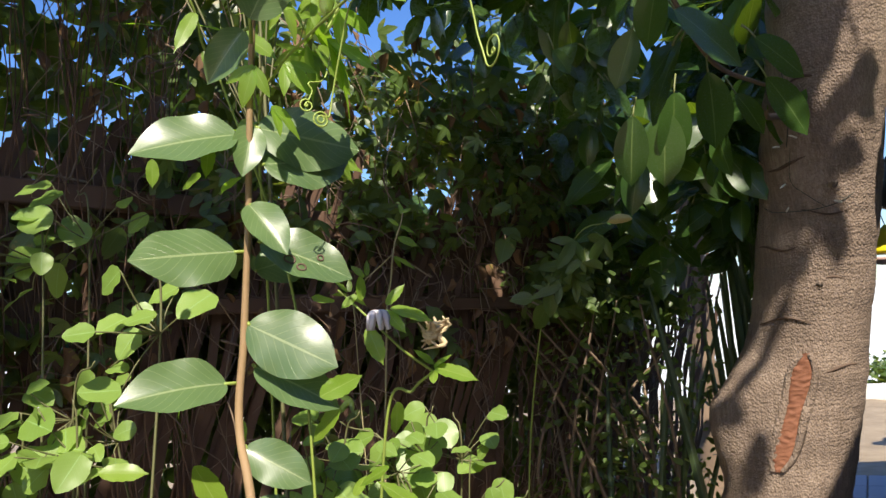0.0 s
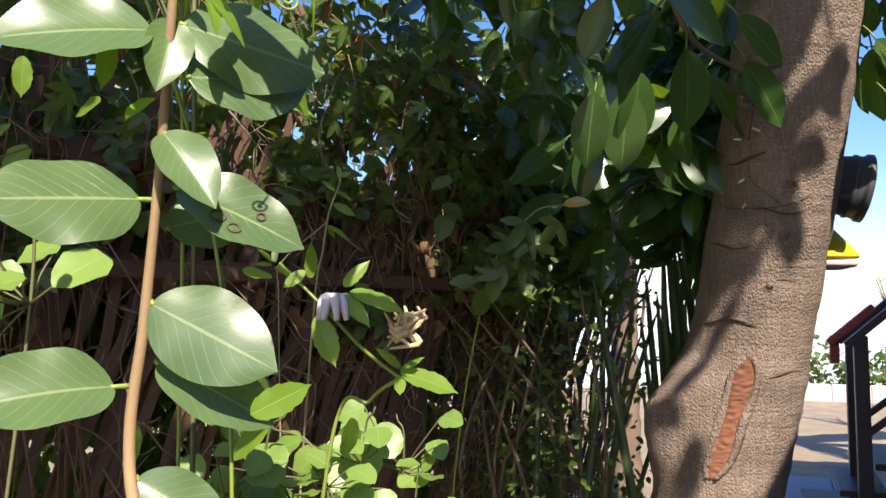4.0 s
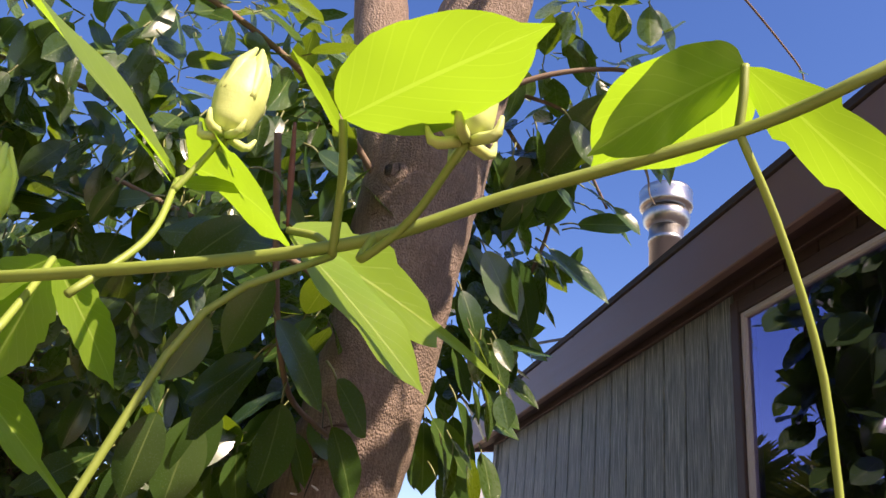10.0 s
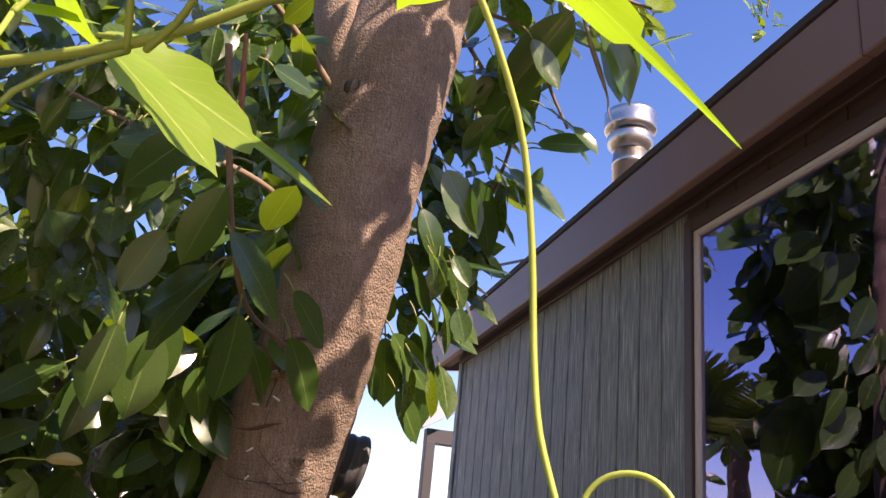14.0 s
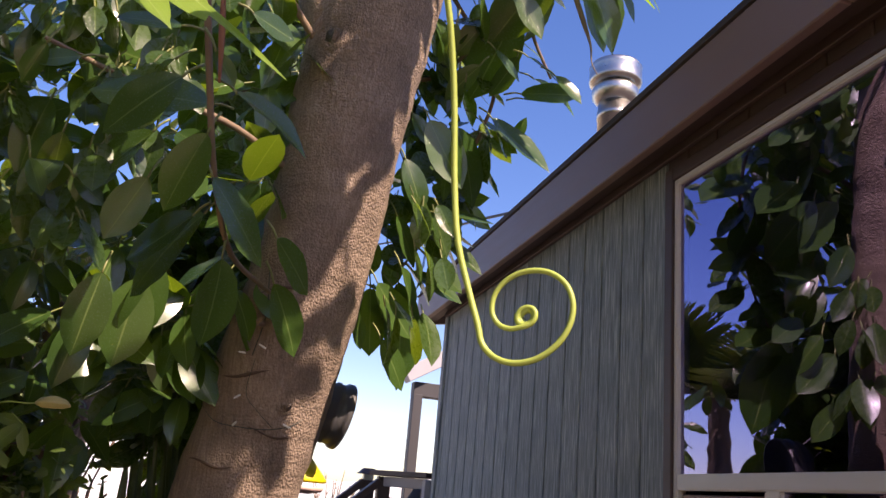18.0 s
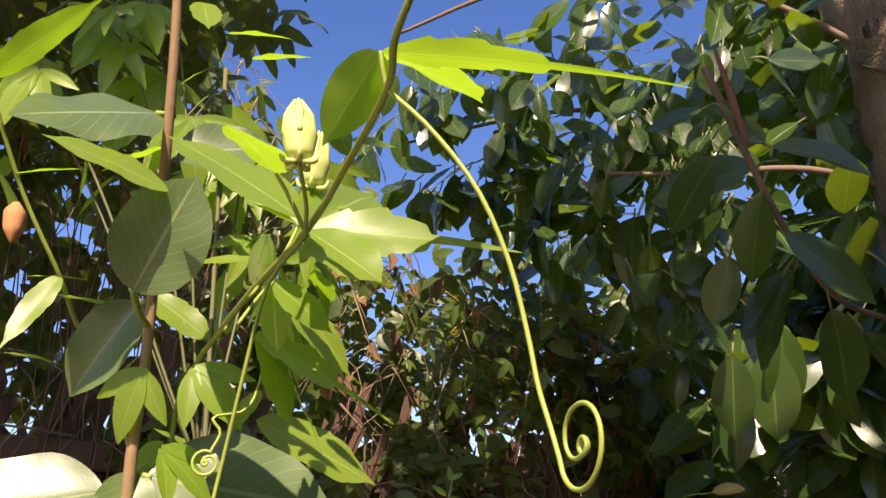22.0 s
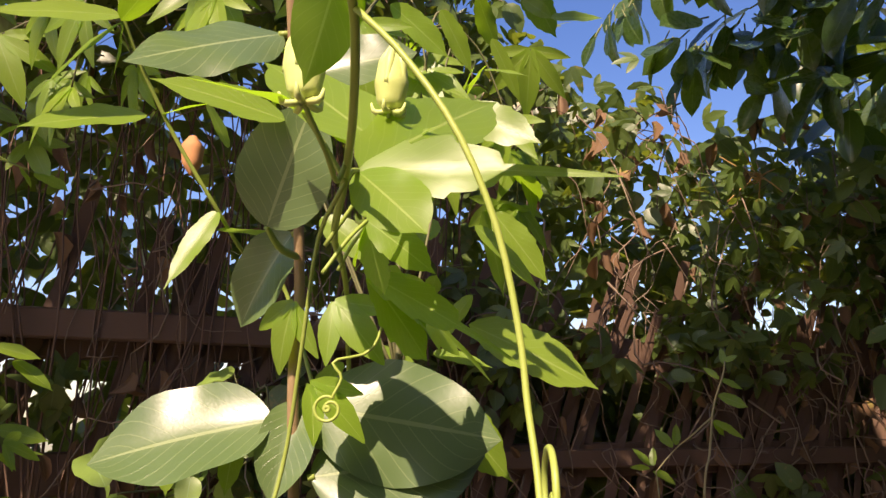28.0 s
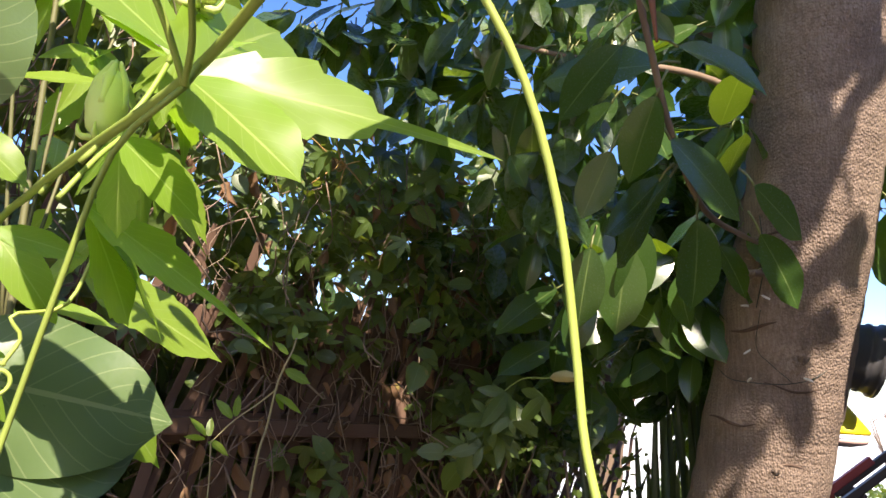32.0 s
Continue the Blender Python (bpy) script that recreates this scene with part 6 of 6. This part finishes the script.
# low flowering shoot
low = thing("flowering_shoot", LOW_ROOT[-1], "low vine shoot with one fresh and one dried flower", "vine")
hang(part("stem", tubes("stem", [tube(LOW_LINE, [0.0012, 0.0016], 7, 30), tube(LOW_ROOT + [(0.03, 0.30, 0.7), (0.02, 0.31, -0.02)], [0.0016, 0.0018, 0.003], 7, 60)], VINE)), low)
for k, (a, b) in enumerate(LOW_SHOOT):
    put_leaf(young[(1, 2)[k % 2]], blade_pose(a, b, (0.4, -0.6, 0.7), rng.uniform(-0.4, 0.4)), low)
c = Vector(LOW_FLOWERS[0])
petals = [tube([c, c + Vector((0.008 * math.cos(a), 0.008 * math.sin(a), -0.004)), c + Vector((0.012 * math.cos(a), 0.012 * math.sin(a), -0.02))], [0.002, 0.005, 0.002], 5, 8, 0.3) for a in np.linspace(0, 5.4, 7)]
hang(part("flower", tubes("flower", petals, painted_material("white and purple petals", (0.78, 0.74, 0.76), (0.58, 0.50, 0.60), 0.6))), low)["label"] = "drooping white flower"
c = Vector(LOW_FLOWERS[1])
petals = [tube([c, c + Vector((rng.uniform(-1, 1), rng.uniform(-1, 1), rng.uniform(-1, 1))) * 0.014, c + Vector((rng.uniform(-1, 1), rng.uniform(-1, 1), rng.uniform(-1, 1))) * 0.018], [0.0015, 0.003, 0.001], 5, 8, 0.6) for a in range(30)]
hang(part("dried_flower", tubes("dried_flower", petals, painted_material("dried tan petals", (0.50, 0.36, 0.19), (0.62, 0.50, 0.32), 0.9))), low)["label"] = "crumpled tan dried flower"

# round-leaved creeper, one plant for each lit patch
creeper_meshes = [shape_mesh("leaf", s, ROUND) for s in ROUND_SHAPES]
for k, c in enumerate(ROUND_SPOTS):
    c = Vector(c)
    plant = thing("creeper", (c.x, c.y, 0.0), "round-leaved light green creeper climbing in the sun", "creeper", "creepers by the fence")
    twine = []
    root = Vector((c.x + rng.uniform(-0.05, 0.05), c.y + rng.uniform(0.0, 0.1), -0.03))
    twine.append(tube([root, root.lerp(c, 0.5) + Vector((rng.gauss(0, 0.04), rng.gauss(0, 0.04), 0)), c + Vector((0, 0.03, -0.03)), c + Vector((rng.gauss(0, 0.03), 0.02, 0.06))], [0.003, 0.002, 0.0012], 6, 26))
    for i in range(10):
        p = c + Vector((rng.gauss(0, 0.036), rng.gauss(0, 0.035), rng.gauss(0, 0.036)))
        d = Vector((rng.uniform(-1, 1), rng.uniform(-0.9, 0.2), rng.uniform(-0.7, 0.2))).normalized()
        put_leaf(creeper_meshes[i % 3], blade_pose(p, p + d * rng.uniform(0.03, 0.058), (0.45 + rng.uniform(-0.3, 0.3), -0.5, 0.8), rng.uniform(-0.4, 0.4)), plant)
        twine.append(tube([c + Vector((0, 0.03, -0.02)), (p + c) / 2 + Vector((0, 0.01, -0.01)), p], [0.0012, 0.001], 5, 8))
    tagged(hang(part("stem_tangle", tubes("stem_tangle", twine, VINE_DULL)), plant), kind="stuff")


# ---- seedling in front of the fence ----
SEEDLING_STEMS = [
    [(-0.466, 1.198, 1.325), (-0.456, 1.218, 1.459), (-0.446, 1.226, 1.544), (-0.428, 1.237, 1.603), (-0.422, 1.239, 1.63)],
    [(-0.447, 1.226, 1.528), (-0.476, 1.205, 1.496), (-0.507, 1.181, 1.464), (-0.537, 1.156, 1.421)],
    [(-0.537, 1.156, 1.421), (-0.532, 1.155, 1.374), (-0.528, 1.152, 1.323)],
]
SEEDLING_LEAVES = [
    ((-0.434, 1.233, 1.596), (-0.462, 1.224, 1.623)),
    ((-0.431, 1.235, 1.596), (-0.403, 1.266, 1.578)),
    ((-0.438, 1.232, 1.566), (-0.397, 1.271, 1.544)),
    ((-0.448, 1.225, 1.517), (-0.405, 1.265, 1.485)),
    ((-0.448, 1.225, 1.517), (-0.437, 1.245, 1.488)),
    ((-0.424, 1.238, 1.63), (-0.406, 1.26, 1.643)),
    ((-0.545, 1.15, 1.432), (-0.576, 1.139, 1.467)),
    ((-0.541, 1.153, 1.432), (-0.547, 1.163, 1.469)),
    ((-0.546, 1.149, 1.426), (-0.583, 1.132, 1.431)),
    ((-0.537, 1.156, 1.424), (-0.512, 1.186, 1.397)),
    ((-0.511, 1.178, 1.467), (-0.543, 1.167, 1.504)),
    ((-0.507, 1.182, 1.471), (-0.509, 1.193, 1.514)),
    ((-0.541, 1.152, 1.421), (-0.527, 1.175, 1.407)),
    ((-0.424, 1.238, 1.625), (-0.431, 1.242, 1.659)),
]
rng = random.Random(33)
seedling = thing("vine_seedling", SEEDLING_STEMS[0][0], "slender young vine with small pointed leaves before the fence", "vine")
PALE_STEM = painted_material("pale tan vine stem", (0.30, 0.26, 0.12), (0.38, 0.33, 0.17), 0.7, 90.0)
seed_root = Vector(SEEDLING_STEMS[0][0])
for k, line in enumerate(SEEDLING_STEMS):
    pts = [Vector(p) for p in line]
    if k == 0:
        pts = [Vector((seed_root.x - 0.02, seed_root.y - 0.02, -0.03)), Vector((seed_root.x - 0.04, seed_root.y, 0.7))] + pts
    if k == 2:
        pts = pts + [Vector((pts[-1].x + 0.02, pts[-1].y, 0.6)), Vector((pts[-1].x + 0.03, pts[-1].y, -0.03))]
    hang(part("stem", tubes("stem", [tube(pts, [0.0032, 0.0024, 0.0018] if k == 0 else [0.0018, 0.0014], 7, 40, 0.1)], PALE_STEM)), seedling)
seed_leaf = [shape_mesh("leaf", s, PASSION) for s in (LOBE[1], LOBE[2])]
for k, (a, b) in enumerate(SEEDLING_LEAVES):
    put_leaf(seed_leaf[k % 2], blade_pose(a, b, (0.5, -0.5, 0.75), rng.uniform(-0.4, 0.4)), seedling)


# ---- palm behind the fig ----
def frond(base, out, length, droop, seed):
    """One feather-shaped leaf: the points of its rib and the poses of its leaflets."""
    r = random.Random(seed)
    base, out = Vector(base), Vector(out).normalized()
    rib, poses = [], []
    for i in range(13):
        t = i / 12
        rib.append(base + out * (length * t) + Vector((0, 0, -droop * t * t * length)))
    side = out.cross(Vector((0, 0, 1))).normalized()
    for i in range(2, 44):
        t = i / 44
        p = base + out * (length * t) + Vector((0, 0, -droop * t * t * length))
        d = (out + Vector((0, 0, -2 * droop * t))).normalized()
        for s in (-1, 1):
            v = (side * s * (1.0 - 0.35 * t) + d * (0.35 + 0.6 * t) + Vector((0, 0, -0.25 + r.uniform(-0.08, 0.08)))).normalized()
            poses.append(blade_pose(p, p + v * (0.30 * math.sin(math.pi * min(1, 0.15 + 0.8 * t)) + 0.05), d.cross(v) * s))
    return rib, poses


palm = thing("palm", (-0.38, 4.9, 0), "feather palm with arching fronds behind the fig", "palm")
PALM_LEAF = leaf_material("palm leaflet", (0.035, 0.075, 0.018), (0.07, 0.12, 0.03), (0.16, 0.22, 0.07), 0.38, (0.30, 0.42, 0.03), 0.2, 0.0, True)
hang(part("trunk", tubes("trunk", [tube([(-0.38, 4.9, -0.05), (-0.37, 4.9, 1.2), (-0.38, 4.9, 2.35)], [0.10, 0.085, 0.075], 14, 40, 0.35)], TWIG)), palm)
leaflet = [blade(lambda v: 0.055 * (1 - v) ** 0.5 * (0.35 + v) ** 0.4 + 0.0008, 5, 2, 0.5, 0.25, 0, 0, 3)]
for k in range(13):
    a = k * 2.4
    rib, poses = frond((-0.38, 4.9, 2.35), (0.85 * math.cos(a), 0.85 * math.sin(a), rng.uniform(0.35, 1.1)), rng.uniform(1.0, 1.3), rng.uniform(0.25, 0.5), k)
    fr = hang(joined_leaves("frond", leaflet, poses, PALM_LEAF, None, "arching feather frond"), palm)
    rachis = part("rib", tubes("rib", [tube(rib, [0.011, 0.006, 0.002], 6, 24)], VINE))
    rachis.parent = fr
    rachis.matrix_parent_inverse = fr.matrix_world.inverted()

# ---- twisted vine at the fence's near end ----
twist = thing("twisted_vine", (-0.72, -0.06, 0), "pale twisted woody vine with young leaves in the sun", "vine")
TWIST_LINE = [(-0.600, -0.095, 2.25), (-0.618, -0.089, 2.018), (-0.649, -0.075, 1.939), (-0.682, -0.064, 1.833), (-0.695, -0.055, 1.779), (-0.709, -0.055, 1.708), (-0.722, -0.060, 1.615), (-0.728, -0.067, 1.524), (-0.73, -0.06, 0.8), (-0.72, -0.06, -0.03)]
STRAW = painted_material("straw coloured vine bark", (0.42, 0.34, 0.16), (0.54, 0.46, 0.26), 0.8, 90.0)
core = curve_points(TWIST_LINE, 120)
for k in range(4):
    pts = [Vector(p) + Vector((math.cos(i * 0.28 + k * 1.57), math.sin(i * 0.28 + k * 1.57), 0)) * (0.007 + 0.003 * math.sin(i * 0.11 + k)) for i, p in enumerate(core)]
    hang(part("strand", tubes("strand", [tube(pts, [0.004, 0.0055, 0.006], 7, 240, 0.2)], STRAW)), twist)
twist_leaf = [shape_mesh("leaf", s, PASSION) for s in (LOBE[1], LOBE[7], HEDGE_SHAPES[0])]
for k in range(58):
    z = rng.choice((rng.uniform(1.35, 1.66), rng.uniform(1.35, 1.66), rng.uniform(1.8, 2.2)))
    q = Vector((float(np.interp(z, [0, 1.5, 2.25], [-0.72, -0.728, -0.6])), -0.06, z))
    p = q + Vector((rng.uniform(-0.02, 0.04), rng.uniform(-0.05, 0.11), rng.uniform(-0.02, 0.02)))
    d = Vector((rng.uniform(-0.4, 0.6), rng.uniform(-0.5, 1.0), rng.uniform(-0.8, 0.3))).normalized()
    put_leaf(twist_leaf[k % 3], blade_pose(p, p + d * rng.uniform(0.035, 0.075), (0.6, -0.3, 0.7), rng.uniform(-0.5, 0.5)), twist)
    if k % 3 == 0:
        hang(part("leaf_stalk", tubes("leaf_stalk", [tube([q, (p + q) / 2 + Vector((0, 0, 0.012)), p], [0.0012, 0.001], 5, 7)], VINE)), twist)

# ---- clutter round the stairs and the yard beyond ----
COVER = painted_material("black grill cover cloth", (0.02, 0.02, 0.022), (0.035, 0.034, 0.036), 0.8, 18.0, 0.01)
cover = thing("covered_grill", (1.86, 5.6, 0.76), "tall grill under a black cloth cover on the landing", "grill")
v, f = [], []
for j in range(15):
    t = j / 14
    wx = 0.135 * (1 + 0.12 * math.sin(t * 7)) * min(1.0, 4 * (1 - t) + 0.25)
    for i in range(20):
        a = i / 20 * 2 * math.pi
        v.append((wx * (1 + 0.06 * math.sin(a * 5 + t * 4)) * math.cos(a), 0.16 * min(1.0, 4 * (1 - t) + 0.25) * math.sin(a), 0.82 * t + 0.001))
f = [(j * 20 + i, j * 20 + (i + 1) % 20, (j + 1) * 20 + (i + 1) % 20, (j + 1) * 20 + i) for j in range(14) for i in range(20)] + [tuple(range(20))[::-1], tuple(range(280, 300))]
part("cloth", mesh_from("cloth", v, f, COVER), None, cover)
part("handle", tubes("handle", [tube([(-0.13, -0.02, 0.62), (-0.19, -0.02, 0.60), (-0.20, -0.02, 0.48), (-0.14, -0.02, 0.44)], [0.012], 7, 16)], COVER), None, cover)

for x0 in (1.45, 1.70):
    crate = thing("crate", (x0 + 0.11, 7.1, 0), "black plastic crates stacked beyond the stairs", "crate", "stacked crates")
    for z in (0.0, 0.37, 0.74):
        hang(part("crate_base", box(x0, x0 + 0.22, 7.0, 7.25, z + 0.002, z + 0.02, 0.003), BLACK), crate)
        for i in range(4):
            hang(part("slat", box(x0, x0 + 0.22, 7.0, 7.012, z + 0.03 + 0.085 * i, z + 0.085 + 0.085 * i, 0.003), BLACK), crate)
        for xx in (x0, x0 + 0.205):
            for yy in (7.013, 7.235):
                hang(part("corner_post", box(xx, xx + 0.015, yy, yy + 0.015, z + 0.02, z + 0.365, 0), BLACK), crate)
OCHRE = painted_material("ochre cement block", (0.46, 0.36, 0.24), (0.54, 0.45, 0.33), 0.9, 30.0)
carton = thing("carton", (1.6, 7.12, 1.112), "tan cardboard carton on the crates", "box")
hang(part("carton_body", box(1.50, 1.72, 7.02, 7.24, 1.112, 1.30, 0.004), OCHRE), carton)
hang(part("flap", box(1.50, 1.72, 7.00, 7.016, 1.24, 1.30, 0.002), OCHRE), carton)

kerb = tagged(new("low_wall"), "low whitewashed kerb wall across the yard", "wall", kind="structure")
for k in range(8):
    part("block", box(-1.2 + 0.5 * k, -0.705 + 0.5 * k, 12.4, 12.6, -0.06, 0.22, 0.012), VINYL, kerb)
slab = tagged(new("paving"), "grey concrete paving slabs by the stairs", "paving", kind="structure")
GREYSLAB = painted_material("grey concrete", (0.26, 0.28, 0.32), (0.33, 0.34, 0.36), 0.85, 25.0)
for k in range(3):
    for j in range(2):
        part("slab", box(0.05 + 0.42 * k, 0.46 + 0.42 * k, 5.7 + 0.42 * j, 6.11 + 0.42 * j, -0.03, 0.035, 0.006), GREYSLAB, slab)

bare = thing("bare_tree", (1.78, 9.2, 0), "small leafless tree in the yard beyond", "tree")
hang(part("trunk", tubes("trunk", [tube([(1.78, 9.2, -0.05), (1.76, 9.2, 0.5), (1.80, 9.2, 1.0)], [0.05, 0.04, 0.03], 9, 20, 0.3)], TWIG)), bare)
for k in range(12):
    a = k * 2.4
    tip = Vector((1.80 + rng.uniform(0.1, 0.3) * math.cos(a), 9.2 + 0.25 * math.sin(a), rng.uniform(1.35, 1.75)))
    root = Vector((1.79, 9.2, rng.uniform(0.7, 1.0)))
    limbs = [tube([root, root.lerp(tip, 0.5) + Vector((0, 0, 0.04)), tip], [0.014, 0.009, 0.004], 5, 9)]
    for i in range(4):
        c = root.lerp(tip, rng.uniform(0.45, 0.95))
        limbs.append(tube([c, c + Vector((rng.gauss(0, 0.06), rng.gauss(0, 0.06), rng.uniform(0.02, 0.12)))], [0.005, 0.002], 4, 5))
    hang(part("limb", tubes("limb", limbs, TWIG)), bare)

for bx, by, br in ((0.3, 13.6, 0.55), (1.2, 14.2, 0.7), (2.1, 13.8, 0.6), (2.9, 14.8, 0.8), (-0.5, 14.0, 0.6)):
    bush = thing("yard_bush", (bx, by, 0), "low sunlit green bush in the yard beyond", "bush", "bushes in the yard")
    ps = []
    for k in range(420):
        a, r = rng.uniform(0, 6.28), rng.random() ** 0.4
        p = Vector((bx + br * r * math.cos(a), by + 0.5 * br * r * math.sin(a), 0.02 + rng.random() ** 0.8 * br * (1.15 - 0.7 * r * r)))
        d = Vector((rng.uniform(-1, 1), rng.uniform(-1, 1), rng.uniform(-0.4, 0.9))).normalized()
        ps.append(blade_pose(p, p + d * rng.uniform(0.07, 0.14), (rng.uniform(-0.6, 0.6), -0.5, 1), rng.uniform(-0.6, 0.6)))
    hang(joined_leaves("foliage", FAR_SHAPES[2:], ps, HEDGE_FAR, None, "small green leaves"), bush)
    hang(part("branch", tubes("branch", [tube([(bx, by, -0.05), (bx + 0.03, by, 0.3 * br), (bx, by, 0.8 * br)], [0.03, 0.02, 0.008], 6, 10)], TWIG)), bush)

# vine shoot with a ribbed pod, reaching out from the fence towards the fig
pod_shoot = thing("pod_shoot", (-0.45, 1.95, 0), "vine shoot with a yellow ribbed seed pod", "vine")
hang(part("stem", tubes("stem", [tube([(-0.45, 1.95, -0.03), (-0.40, 1.90, 0.8), (-0.25, 1.78, 1.40), (-0.10, 1.68, 1.57), (0.0, 1.645, 1.592)], [0.004, 0.003, 0.0018, 0.0014], 7, 50, 0.1)], VINE)), pod_shoot)
PODMAT = painted_material("yellow-green ribbed pod", (0.42, 0.40, 0.13), (0.30, 0.22, 0.09), 0.55, 60.0)
v, f = tube([(0.0, 1.645, 1.592), (0.012, 1.643, 1.594), (0.036, 1.642, 1.597), (0.058, 1.64, 1.595), (0.070, 1.64, 1.592)], [0.002, 0.010, 0.0135, 0.009, 0.001], 18, 26)
mid = Vector((0.035, 1.642, 1.595))
v = [Vector(p) + (Vector(p) - Vector((p[0], mid.y, mid.z))) * 0.12 * math.cos(6 * math.atan2(p[2] - mid.z, p[1] - mid.y)) for p in v]
hang(part("pod", mesh_from("pod", v, f, PODMAT)), pod_shoot)["label"] = "yellow ribbed pod"
for k in range(16):
    s = rng.uniform(0.0, 1.0)
    q = Vector((-0.25, 1.78, 1.40)).lerp(Vector((-0.03, 1.655, 1.58)), s)
    p = q + Vector((rng.gauss(0, 0.02), rng.gauss(-0.02, 0.02), rng.gauss(-0.01, 0.03)))
    d = Vector((rng.uniform(-0.8, 0.8), rng.uniform(-0.6, 0.2), rng.uniform(-1.0, 0.1))).normalized()
    put_leaf(hedge_meshes[k % 3], blade_pose(p, p + d * rng.uniform(0.06, 0.10), (0.4, -0.7, 0.5), rng.uniform(-0.4, 0.4)), pod_shoot)
    hang(part("leaf_stalk", tubes("leaf_stalk", [tube([q, p], [0.0012, 0.001], 5, 4)], VINE)), pod_shoot)
